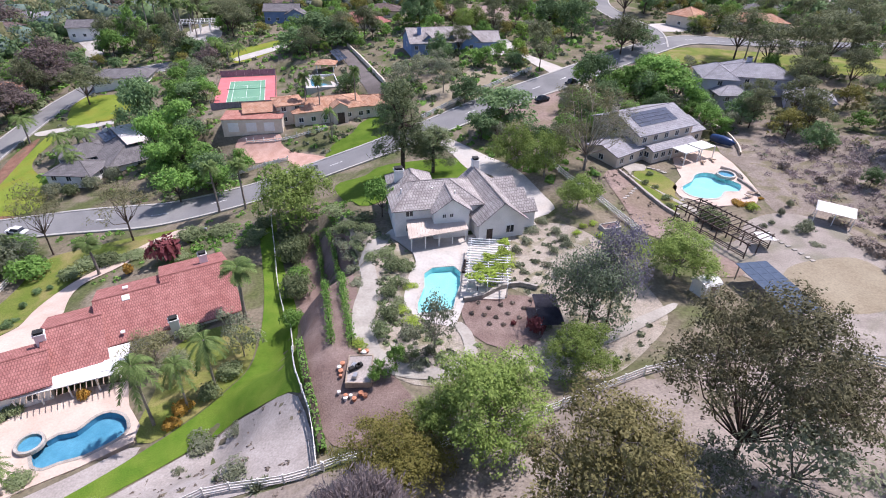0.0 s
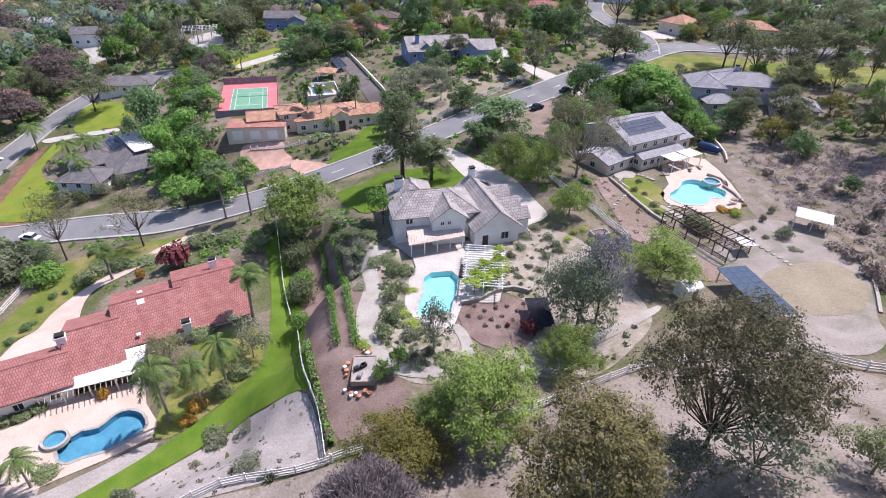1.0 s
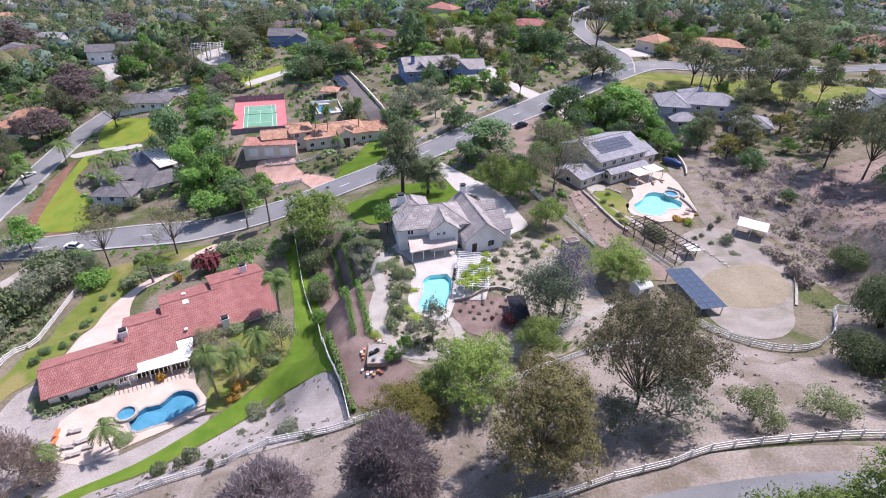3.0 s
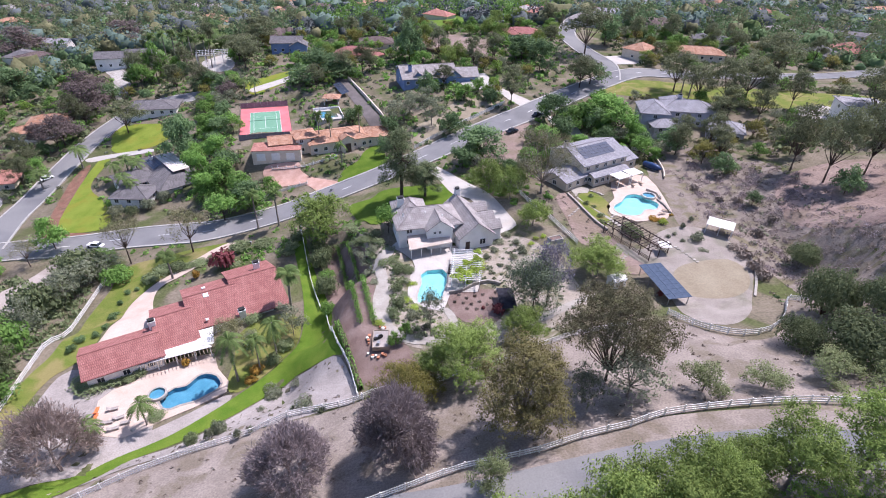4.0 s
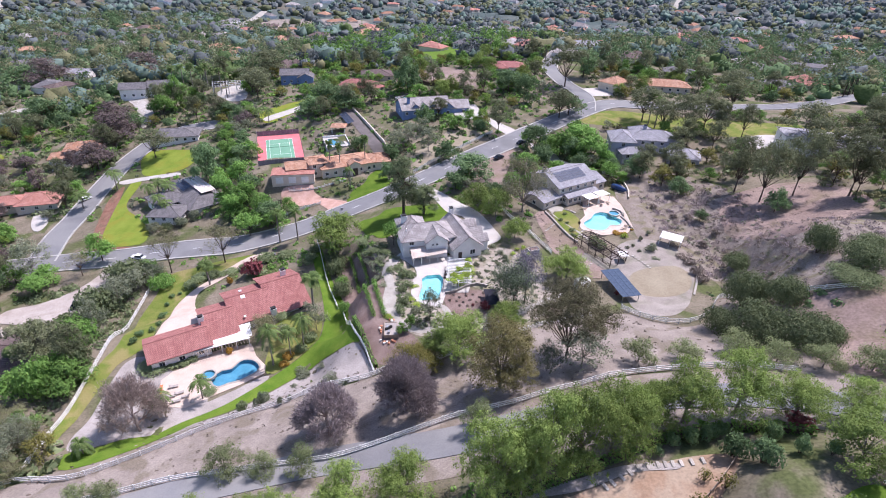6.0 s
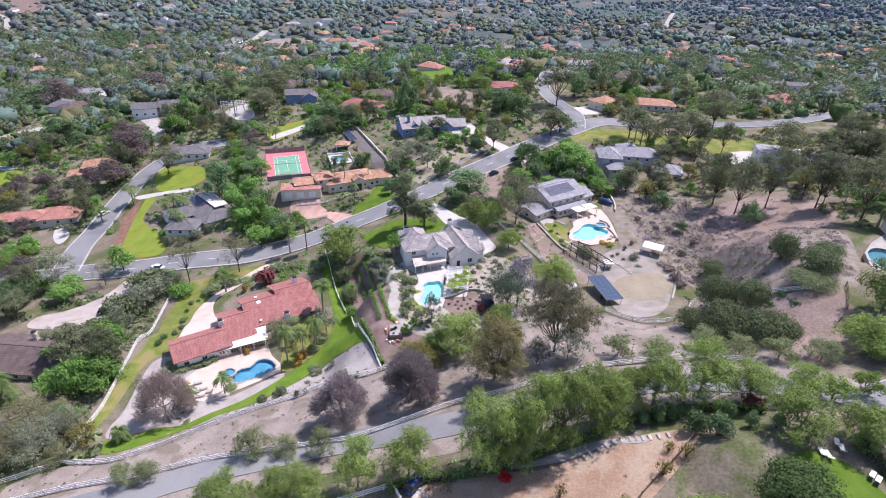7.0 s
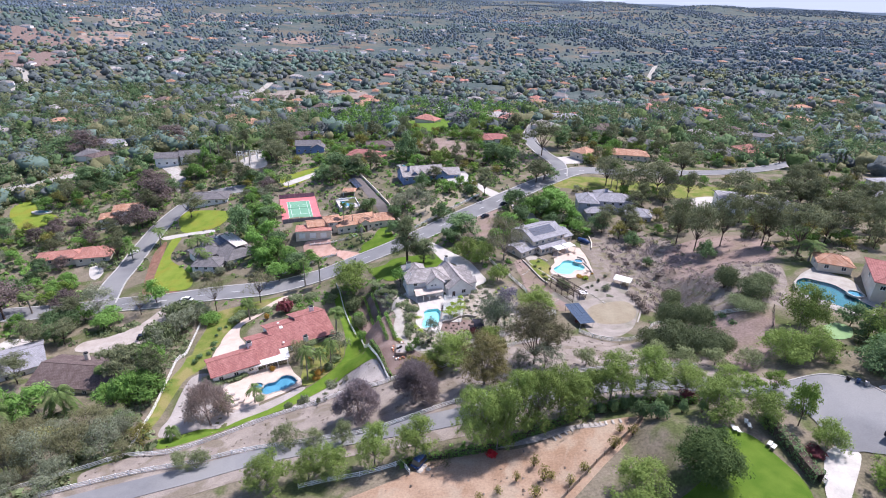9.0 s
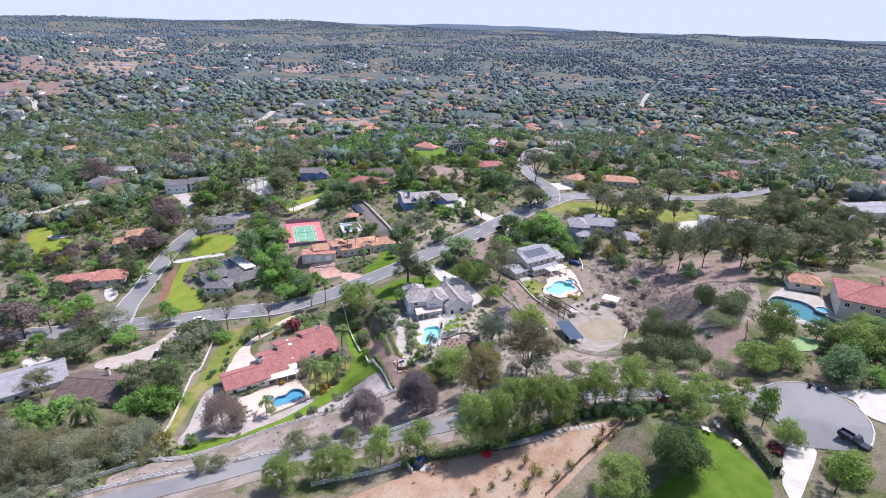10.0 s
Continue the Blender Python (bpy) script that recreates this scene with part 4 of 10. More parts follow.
for k in range(6, 96, 4):
    p = curve_through(MAIN_ROAD, False, 3.0)
    if k + 1 < len(p):
        tagged(new("road_line", strip([p[k], p[k + 1]], 0.14, 0.215, M["line"], "road_line", 0.0, 0.0, 1)), "faded white centre dash", "road line", "", "structure")
CIRCLE = [(67.24, 8.92), (73.96, 11.21), (83.11, 12.99), (87.80, 10.10), (90.28, 4.56), (90.26, -1.94), (87.38, -8.07), (83.04, -12.47), (79.03, -12.18), (74.97, -10.29), (71.05, -9.64), (71.21, -4.40), (70.86, 0.03), (67.22, 2.45)]
drape("turning_circle", CIRCLE, 0.2, M["asphalt"], "grey asphalt turning circle at the lane's end", "road")
tagged(new("kerb", strip(CIRCLE[1:8], 0.3, 0.2, M["kerb"], "kerb", 0.14, 0.0, 2)), "pale concrete kerb round the turning circle", "kerb", "", "structure")


# ---- fences ----
POST = box_mesh("post", 0.17, 0.17, 1.45, M["fence_white"], 0.02)
POST_WOOD = box_mesh("post", 0.12, 0.12, 1.3, M["dark_wood"], 0.01)


def rail_fence(line, label, rails=(0.35, 0.78, 1.2), post=POST, material="fence_white", step=2.5, thick=0.2, name="rail_fence"):
    """Posts with horizontal rails that follow the ground."""
    p = curve_through(line, False, step)
    z = terrain(p[:, 0], p[:, 1])
    c = p.mean(0)
    ob = thing(name, c[0], c[1], ground(*c), label, "fence", "white rail fences")
    for q, h in zip(p, z):
        under("post", post, ob, pose(q[0] - c[0], q[1] - c[1], h - ground(*c)))
    for r in rails:
        v, f = [], []
        n = len(p)
        for i, q in enumerate(p):
            d = p[min(i + 1, n - 1)] - p[max(i - 1, 0)]
            d = d / (np.linalg.norm(d) + 1e-9)
            nn = np.array([d[1], -d[0]]) * 0.03
            for s, u in ((-1, 0), (1, 0), (1, 1), (-1, 1)):
                w = q + s * nn - c
                v.append((w[0], w[1], z[i] - ground(*c) + r - thick / 2 + thick * u))
        for i in range(n - 1):
            f += [(4 * i + k, 4 * i + (k + 1) % 4, 4 * i + 4 + (k + 1) % 4, 4 * i + 4 + k) for k in range(4)]
        f += [(0, 1, 2, 3), tuple(4 * n - 4 + k for k in (3, 2, 1, 0))]
        under("rail", mesh_of("rail", v, f, M[material]), ob)
    return ob


rail_fence([(-11.49, 37.13), (-15.34, 36.21), (-23.72, 35.81), (-28.74, 32.70), (-36.37, 30.14), (-43.36, 26.64), (-49.45, 22.00), (-55.26, 18.04), (-62.13, 14.74), (-71.72, 15.09), (-78.24, 11.91), (-86.97, 8.00), (-96.53, 3.39)], "white three-rail fence along the lower yard")
rail_fence([(-12.30, 37.46), (-14.84, 44.93), (-17.97, 51.00), (-23.06, 65.54)], "white rail fence beside a planted strip")
rail_fence([(-24.94, 68.95), (-28.57, 77.65), (-31.72, 87.14), (-35.79, 99.57)], "white rail fence between lawn and vines")
rail_fence([(-71.72, 15.09), (-72.8, 20.0), (-74.8, 29.0), (-75.9, 38.0), (-77.2, 48.9), (-78.3, 57.5), (-79.5, 67.0), (-80.6, 76.0), (-81.8, 86.0)], "long white rail fence up the lot line")
rail_fence([(-82.98, 2.92), (-73.96, 5.67), (-64.25, 8.10), (-53.63, 9.56), (-43.28, 12.41), (-31.78, 13.15), (-20.11, 13.37), (-14.34, 13.79)] + [(1.24, 18.50), (5.54, 19.37), (13.25, 20.33), (18.91, 22.00), (25.43, 23.31), (30.31, 25.02), (38.96, 25.82), (46.94, 25.95), (51.29, 25.41), (56.49, 24.08), (60.68, 22.03)], "white three-rail fence beside the lower lane")
rail_fence([(-11.73, 37.29), (-7.40, 38.36), (-0.81, 37.66), (3.56, 39.50), (10.24, 41.24), (14.94, 43.49), (22.43, 47.38), (28.62, 49.03), (35.28, 51.49)], "white rail fence below the garden trees")
rail_fence([(43.38, 55.54), (46.12, 51.31), (50.42, 47.52), (55.20, 46.72), (60.99, 50.26), (70.05, 61.69), (71.69, 53.73), (75.44, 47.34), (78.47, 43.64), (83.15, 41.27)], "white curved rail fence round a terrace")
rail_fence([(-27.50, -3.07), (-21.71, -2.03), (-15.73, -1.61), (-8.80, -0.04), (-7.48, 0.14), (-5.85, -2.84)], "white rail fence at the orchard corner")
rail_fence([(21.25, 106.39), (23.04, 100.59), (26.49, 94.62), (30.07, 87.77), (32.11, 81.74)], "white rail fence on the garden slope")
rail_fence([(-52.42, 135.06), (-42.38, 136.03), (-32.67, 139.89)], "low white fence by a paved drive", rails=(0.3, 0.7))
rail_fence([(-64.89, 121.46), (-59.92, 116.28), (-53.30, 120.57), (-45.07, 125.52), (-39.86, 127.30)], "white wall-like fence along the street", rails=(0.3, 0.6, 0.9))
rail_fence([(-7.6, 140.8), (1.8, 150.0), (13.0, 161.0), (24.0, 173.2)], "white rail fence beside a field")
rail_fence([(80.95, 30.21), (85.75, 34.44), (89.90, 41.65)], "dark wooden field fence", rails=(0.5, 1.1), post=POST_WOOD, material="dark_wood", name="wooden_fence")
rail_fence([(62.38, -1.78), (63.14, -6.89), (62.95, -13.09), (63.08, -17.34)], "white boundary fence behind a clipped hedge")
rail_fence([(19.88, -14.61), (24.63, -10.54), (30.51, -5.43), (36.70, -0.59), (42.21, 4.60)], "rusty brown orchard fence", rails=(0.2, 0.5, 0.8, 1.1), post=POST_WOOD, material="wood", name="wooden_fence")


# ---- houses ----
def plate(xs, zs, solid, y0, y1):
    """One connected upright plate on a grid, with openings where solid() says no."""
    bm = bmesh.new()
    v = [[[bm.verts.new((x, y, z)) for z in zs] for x in xs] for y in (y0, y1)]
    on = {(i, k) for i in range(len(xs) - 1) for k in range(len(zs) - 1) if solid(i, k)}
    for i, k in on:
        for s, side in ((0, v[0]), (1, v[1])):
            f = [side[i][k], side[i + 1][k], side[i + 1][k + 1], side[i][k + 1]]
            bm.faces.new(f if s == 0 else f[::-1])
        for di, dk, a, b in ((-1, 0, (i, k), (i, k + 1)), (1, 0, (i + 1, k + 1), (i + 1, k)), (0, -1, (i + 1, k), (i, k)), (0, 1, (i, k + 1), (i + 1, k + 1))):
            if (i + di, k + dk) not in on:
                bm.faces.new([v[0][a[0]][a[1]], v[0][b[0]][b[1]], v[1][b[0]][b[1]], v[1][a[0]][a[1]]])
    bmesh.ops.delete(bm, geom=[q for q in bm.verts if not q.link_faces], context="VERTS")
    bmesh.ops.recalc_face_normals(bm, faces=bm.faces)
    return bm


def window_mesh_pair(w, h, material):
    """Frame with sill and mullion, and its pane, facing -y."""
    t = 0.09
    bm = plate((-w / 2, -w / 2 + t, -0.025, 0.025, w / 2 - t, w / 2), (-0.08, t, h - t, h), lambda i, k: k != 1 or i in (0, 2, 4), -0.08, 0.04)
    me = bpy.data.meshes.new("window")
    bm.to_mesh(me)
    bm.free()
    me.materials.append(material)
    return me, box_mesh("pane", w - 2 * t, 0.03, h - 2 * t, M["glass"])


WINDOWS = {}


def add_window(house, x, y, z, turn, w=1.3, h=1.3, material="white", name="window"):
    key = (w, h, material)
    if key not in WINDOWS:
        WINDOWS[key] = window_mesh_pair(w, h, M[material])
    ob = under(name, WINDOWS[key][0], house, pose(x, y, z, 0, 0, turn))
    under("pane", WINDOWS[key][1], ob, pose(0, 0, 0.09))
    return ob


def add_door(house, x, y, z, turn, w=1.0, h=2.1, material="dark_wood", name="door"):
    n = max(1, round(w / 0.6))
    xs = [-w / 2] + [-w / 2 + w * (i + q) / n for i in range(n) for q in (0.12, 0.88)] + [w / 2]
    bm = plate(xs, (0, 0.12 * h, 0.46 * h, 0.54 * h, 0.92 * h, h), lambda i, k: True, -0.07, 0.02)
    panels = [f for f in bm.faces if abs(f.normal.y) > 0.9 and f.calc_center_median().y < -0.05 and any(abs(f.calc_center_median().z - q * h) < 0.05 for q in (0.29, 0.73)) and f.calc_area() > 0.2 * 0.2 * h]
    for f in bmesh.ops.extrude_discrete_faces(bm, faces=panels)["faces"]:
        for q in f.verts:
            q.co.y -= 0.03
    return part(name, bm, M[material], house, "", pose(x, y, z, 0, 0, turn))


def roof_mesh(length, half, eave, rise, kind, over, material, thick=0.18):
    """A gable or hip roof over a body along x, its eaves at the given height. u runs along the eave and v up the slope."""
    hx, hy = length / 2 + over, half + over
    z0 = eave - rise * over / half
    top = eave + rise
    ex = max(0.0, hx - hy) if kind == "hip" else hx
    v = [(-hx, -hy, z0), (hx, -hy, z0), (hx, hy, z0), (-hx, hy, z0), (-ex, 0, top), (ex, 0, top)]
    f = [(0, 1, 5, 4), (2, 3, 4, 5)]
    if kind == "hip":
        f += [(1, 2, 5), (3, 0, 4)]
    n = len(v)
    verts = v + [(a, b, c + thick) for a, b, c in v]
    faces = [tuple(i + n for i in q) for q in f] + [tuple(reversed(q)) for q in f]
    edges = [(0, 1), (2, 3)] + ([(1, 2), (3, 0)] if kind == "hip" else [(1, 5), (5, 2), (3, 4), (4, 0)])
    faces += [(a, b, b + n, a + n) for a, b in edges]
    me = bpy.data.meshes.new("roof")
    me.from_pydata(verts, [], faces)
    uv = me.uv_layers.new(name="UVMap")
    slope = math.hypot(hy, top - z0)
    for poly in me.polygons:
        for li in poly.loop_indices:
            c = me.vertices[me.loops[li].vertex_index].co
            ends = kind == "hip" and abs(poly.normal.x) > abs(poly.normal.y)
            uv.data[li].uv = ((c.y if ends else c.x) + 50, (c.z - z0) / max(top - z0, 0.01) * slope + 50)
    me.materials.append(material)
    return me


def wing(house, ox, oy, cx, cy, length, half, turn, base, eave, rise, kind="gable", wall="stucco", roof="red_tile", over=0.6, windows=(1, 1), storeys=1, gap=3.6, ends=True, trim="white", cap=True, below=1.5):
    """One rectangular body of a house: walls, roof, ridge cap, and windows along its sides (south, north)."""
    m = pose(cx - ox, cy - oy, base, 0, 0, turn)
    bm = bmesh.new()
    v = block(bm, -length / 2, length / 2, -half, half, -below, eave)
    if kind == "gable":
        a, b = bm.verts.new((-length / 2, 0, eave + rise - 0.05)), bm.verts.new((length / 2, 0, eave + rise - 0.05))
        bm.faces.new((v[4], v[6], a))
        bm.faces.new((v[7], v[5], b))
        bm.faces.new((v[4], a, b, v[5]))
        bm.faces.new((v[6], v[7], b, a))
    part("wall", bm, M[wall], house, "", m)
    rf = under("roof", roof_mesh(length, half, eave, rise, kind, over, M[roof]), house, m)
    if cap:
        vv, ff = [], []
        hx = length / 2 + over if kind == "gable" else max(0.2, length / 2 - half)
        tube(vv, ff, [(-hx, 0, eave + rise + 0.14), (hx, 0, eave + rise + 0.14)], [0.14, 0.14], 6)
        if kind == "hip":
            for sx in (-1, 1):
                for sy in (-1, 1):
                    tube(vv, ff, [(sx * hx, 0, eave + rise + 0.14), (sx * (length / 2 + over), sy * (half + over), eave - rise * over / half + 0.14)], [0.12, 0.12], 5)
        under("ridge_cap", mesh_of("ridge_cap", vv, ff, M[roof]), rf)
    for side, wanted in ((-1, windows[0]), (1, windows[1])):
        if not wanted:
            continue
        count = max(1, int(length / gap))
        for s in range(storeys):
            for i in range(count):
                x = length * ((i + 0.5) / count - 0.5)
                p = m @ Vector((x, side * half, 0.95 + 2.75 * s))
                add_window(house, p.x, p.y, p.z, turn + (0 if side < 0 else 180), material=trim)
    if ends:
        for sx, tt in ((-1, -90), (1, 90)):
            for s in range(storeys):
                p = m @ Vector((sx * length / 2, 0, 0.95 + 2.75 * s))
                add_window(house, p.x, p.y, p.z, turn + tt, material=trim)
    c, s_ = math.cos(radians(turn)), math.sin(radians(turn))
    TAKEN.append(np.array([(cx + a * c - b * s_, cy + a * s_ + b * c) for a, b in ((-length / 2 - 1, -half - 1), (length / 2 + 1, -half - 1), (length / 2 + 1, half + 1), (-length / 2 - 1, half + 1))]))


def between(a, b):
    """Centre, length and turn of the line from a to b."""
    return (a[0] + b[0]) / 2, (a[1] + b[1]) / 2, math.hypot(b[0] - a[0], b[1] - a[1]), math.degrees(math.atan2(b[1] - a[1], b[0] - a[0]))


def chimney(house, x, y, z, h, w=1.0, d=0.8, material="stucco", turn=0.0, pot=True):
    bm = bmesh.new()
    block(bm, -w / 2, w / 2, -d / 2, d / 2, 0, h, 0.03)
    block(bm, -w / 2 - 0.1, w / 2 + 0.1, -d / 2 - 0.1, d / 2 + 0.1, h - 0.25, h)
    ob = part("chimney", bm, M[material], house, "", pose(x, y, z, 0, 0, turn))
    if pot:
        bm = bmesh.new()
        block(bm, -w / 2 + 0.12, w / 2 - 0.12, -d / 2 + 0.12, d / 2 - 0.12, h + 0.01, h + 0.3)
        block(bm, -w / 2 + 0.02, w / 2 - 0.02, -d / 2 + 0.02, d / 2 - 0.02, h + 0.3, h + 0.38)
        part("flue_cover", bm, M["black"], ob)
    return ob


def slab_roof(house, corners, z, thick, material, name="patio_cover", posts=(), post_z=0.0, label=""):
    """A flat or tilted cover on posts. corners: four (x, y, z) in the house's frame."""
    v = list(corners) + [(a, b, c + thick) for a, b, c in corners]
    f = [(3, 2, 1, 0), (4, 5, 6, 7)] + [(i, (i + 1) % 4, (i + 1) % 4 + 4, i + 4) for i in range(4)]
    ob = under(name, mesh_of(name, v, f, material), house, None, label)
    for x, y, top in posts:
        under("post", box_mesh("post", 0.18, 0.18, top - post_z, M["white"], 0.015), ob, pose(x, y, post_z))
    return ob


def joists(cover, a, b, c, d, count, material, size=0.09, name="rafter"):
    """Rafters from the line a-b to the line c-d."""
    a, b, c, d = (np.array(q, float) for q in (a, b, c, d))
    for i in range(count):
        t = (i + 0.5) / count
        p, q = a + (b - a) * t, c + (d - c) * t
        vv, ff = [], []
        tube(vv, ff, [p, q], [size, size], 4)
        under(name, mesh_of(name, vv, ff, M[material]), cover)


# white two-storey house with a grey shake roof
hx, hy = 0.0, 84.0
home = thing("house", hx, hy, 0.0, "white two-storey stucco house with grey shake roof", "house")
SW, SE = [(-8.94, 79.35), (5.95, 83.07)]
cx, cy, ln, tn = between(SW, SE)
nrm = (-math.sin(radians(tn)), math.cos(radians(tn)))
wing(home, hx, hy, cx + nrm[0] * 4.6, cy + nrm[1] * 4.6, ln - 1.2, 4.4, tn, 0.0, 5.3, 2.4, "hip", "stucco", "grey_shingle", 0.6, (1, 1), 2, 4.2)
# chimney wing at the west end
wing(home, hx, hy, cx - 5.0, cy + 7.4, 9.0, 3.6, tn + 88, 0.0, 5.3, 2.6, "hip", "stucco", "grey_shingle", 0.5, (1, 0), 2, 4.5)
# south gable
wing(home, hx, hy, cx + 1.6, cy + 1.3, 5.0, 2.9, tn + 90, 0.0, 5.2, 2.1, "gable", "stucco", "grey_shingle", 0.45, (0, 0), 1, 4.0, False)
c_, s_ = math.cos(radians(tn)), math.sin(radians(tn))
for dx in (1.0, 2.2):
    add_window(home, cx + 1.6 + (dx - 1.6) * c_ - hx, cy - 1.28 + (dx - 1.6) * s_ - hy, 3.9, tn, 0.7, 0.8, "white")
# garage wing towards the south-east
RA, RB = [(4.40, 94.14), (9.04, 80.58)]
cx2, cy2, ln2, tn2 = between(RA, RB)
wing(home, hx, hy, cx2, cy2, ln2, 4.0, tn2, 0.0, 3.4, 3.2, "gable", "stucco", "grey_shingle", 0.5, (0, 0), 1, 4.0, False)
e = np.array((math.cos(radians(tn2)), math.sin(radians(tn2))))
k = np.array((-e[1], e[0]))
for along, w in ((-4.2, 1.6), (0.6, 1.6), (4.6, 1.6)):
    q = np.array((cx2, cy2)) + e * along + k * 3.9
    wing(home, hx, hy, q[0], q[1], 4.6, w, tn2 + 90, 0.0, 4.0, 1.3, "gable", "stucco", "grey_shingle", 0.3, (0, 0), 1, 4.0, True, cap=False)
q = np.array((cx2, cy2)) + e * (ln2 / 2 + 0.03) - (hx, hy)
add_door(home, *(q - k * 2.2), 0.0, tn2 + 90, 1.0, 2.1, "dark_wood")
add_window(home, *(q + k * 1.4), 0.9, tn2 + 90, 1.5, 1.5)
# link between house and garage
lk = np.array(SE) + (0.6, 2.4)
wing(home, hx, hy, lk[0], lk[1], 6.0, 3.6, tn, 0.0, 3.0, 1.4, "gable", "stucco", "grey_shingle", 0.4, (1, 0), 1, 1.6, False)
chimney(home, SW[0] - hx + 0.4, SW[1] + 9.0 - hy, 0.0, 8.4, 1.5, 1.1, "stucco", tn)
chimney(home, RA[0] - hx + 0.3, RA[1] + 0.2 - hy, 0.0, 8.0, 1.1, 1.1, "stucco", tn2)
for vx, vy in ((-6.2, 2.2), (-1.2, 2.9), (2.6, 2.0)):
    vv, ff = [], []
    tube(vv, ff, [(0, 0, -0.6), (0, 0, 0.45)], [0.16, 0.16], 8)
    under("vent", mesh_of("vent", vv, ff, M["white"]), home, pose(cx - hx + vx, cy - hy + vy, 6.7))
# ribbed patio cover on posts along the south side
PA, PB, PC, PD = [(-5.84, 75.24), (3.46, 78.79), (2.52, 81.65), (-6.65, 79.58)]
pts = [(PA[0] - hx, PA[1] - hy, 2.5), (PB[0] - hx, PB[1] - hy, 2.5), (PC[0] - hx, PC[1] + 0.6 - hy, 3.1), (PD[0] - hx, PD[1] + 0.6 - hy, 3.1)]
pa, pb = np.array(pts[0]), np.array(pts[1])
cover = slab_roof(home, pts, 0, 0.12, M["cover"], "patio_cover", [(*(pa + (pb - pa) * t + (0, 0.3, 0))[:2], 2.55) for t in (0.04, 0.27, 0.5, 0.73, 0.96)], 0.0, "ribbed tan patio cover on white posts")
joists(cover, np.array(pts[3]) + (0, 0, 0.14), np.array(pts[2]) + (0, 0, 0.14), pa + (0, -0.5, 0.14), pb + (0, -0.5, 0.14), 22, "cover", 0.025, "rib")

# ranch house with red tile roofs in four steps
hx, hy = -52.0, 60.0
ranch = thing("house", hx, hy, -11.0, "long ranch house with red clay tile roofs", "house")
ranch_turn = 30.8
for i, (cx, cy, ln, half, eave, rise) in enumerate(((-60.08, 53.81, 12.7, 4.4, 3.2, 1.76), (-53.85, 62.48, 6.5, 6.75, 2.75, 2.7), (-48.62, 69.76, 9.4, 7.25, 2.85, 2.9), (-41.2, 75.7, 9.2, 8.85, 2.7, 3.54))):
    wing(ranch, hx, hy, cx, cy, ln, half, ranch_turn, 0, eave, rise, "gable", "stucco", "red_tile", 0.7, (1, 1), 1, 3.4, i in (0, 3))
e = np.array((math.cos(radians(ranch_turn)), math.sin(radians(ranch_turn))))
up = np.array((-e[1], e[0]))
for x, y, h in ((-56.4, 59.5, 6.1), (-41.3, 79.4, 6.9), (-40.6, 65.4, 4.4)):
    chimney(ranch, x - hx, y - hy, 0.0, h, 1.3, 1.0, "stucco", ranch_turn)
for x, y, z, sx, sy in ((-49.0, 68.6, 5.5, 1.1, 1.0), (-49.1, 63.3, 3.5, 1.1, 1.5), (-50.6, 71.4, 5.3, 0.8, 0.5), (-47.0, 62.9, 3.7, 0.6, 0.5)):
    under("skylight", box_mesh("skylight", sx, sy, 0.25, M["white"], 0.05), ranch, pose(x - hx, y - hy, z, 21, 0, ranch_turn), "white domed skylight")
a, b = np.array((-55.9 - hx, 50.6 - hy)), np.array((-43.9 - hx, 56.2 - hy))
c2, d2 = np.array((-46.6 - hx, 58.2 - hy)), np.array((-54.6 - hx, 53.6 - hy))
cover = slab_roof(ranch, [(*a, 2.45), (*b, 2.45), (*c2, 2.6), (*d2, 2.6)], 0, 0.12, M["white"], "patio_cover", [(*(a + (b - a) * t + up * 0.2), 2.5) for t in (0.03, 0.25, 0.5, 0.75, 0.97)], 0.0, "white patio cover with open rafters")
joists(cover, (*(a - up * 1.3 + e), 2.35), (*(b - up * 1.3), 2.35), (*(a + up + e), 2.5), (*(b + up), 2.5), 18, "wood", 0.07)
slab_roof(ranch, [(-46.7 - hx, 56.0 - hy, 2.64), (-43.7 - hx, 56.9 - hy, 2.64), (-45.6 - hx, 61.8 - hy, 2.7), (-48.3 - hx, 60.4 - hy, 2.7)], 0, 0.1, M["white"], "awning", [], 0.0, "white flat awning")

# grey-roofed house with a terrace pool
hx, hy = 48.0, 122.0
bz = ground(47, 118)
terr = thing("house", hx, hy, bz, "two-storey house with pale grey roof and solar panels", "house")
RA, RB = [(36.86, 119.84), (50.24, 127.82)]
cx, cy, ln, tn = between(RA, RB)
wing(terr, hx, hy, cx, cy, ln + 1.0, 7.0, tn, 0.0, 5.6, 2.6, "gable", "stucco_warm", "pale_shingle", 0.6, (1, 1), 2, 3.2)
e, k = np.array((math.cos(radians(tn)), math.sin(radians(tn)))), np.array((-math.sin(radians(tn)), math.cos(radians(tn))))
q = np.array((cx, cy)) - (hx, hy)
PANEL = box_mesh("solar_panel", 1.62, 1.0, 0.05, M["solar"], 0.0)
slope = math.degrees(math.atan2(2.6, 7.0))
for i in range(7):
    for j in range(4):
        along, down = -5.6 + i * 1.66, 1.4 + j * 1.05
        p = q + e * along - k * down
        under("solar_panel", PANEL, terr, pose(p[0], p[1], 5.6 + 2.6 * (1 - down / 7.0) + 0.22, slope, 0, tn))
p = q - e * (ln / 2 + 3.5) - k * 4.0
wing(terr, hx, hy, p[0] + hx, p[1] + hy, 10.0, 4.0, tn + 8, 0.0, 2.9, 1.2, "gable", "stucco_warm", "pale_shingle", 0.5, (1, 1), 1, 3.0)
p = q + e * (ln / 2 + 2.5) - k * 1.0
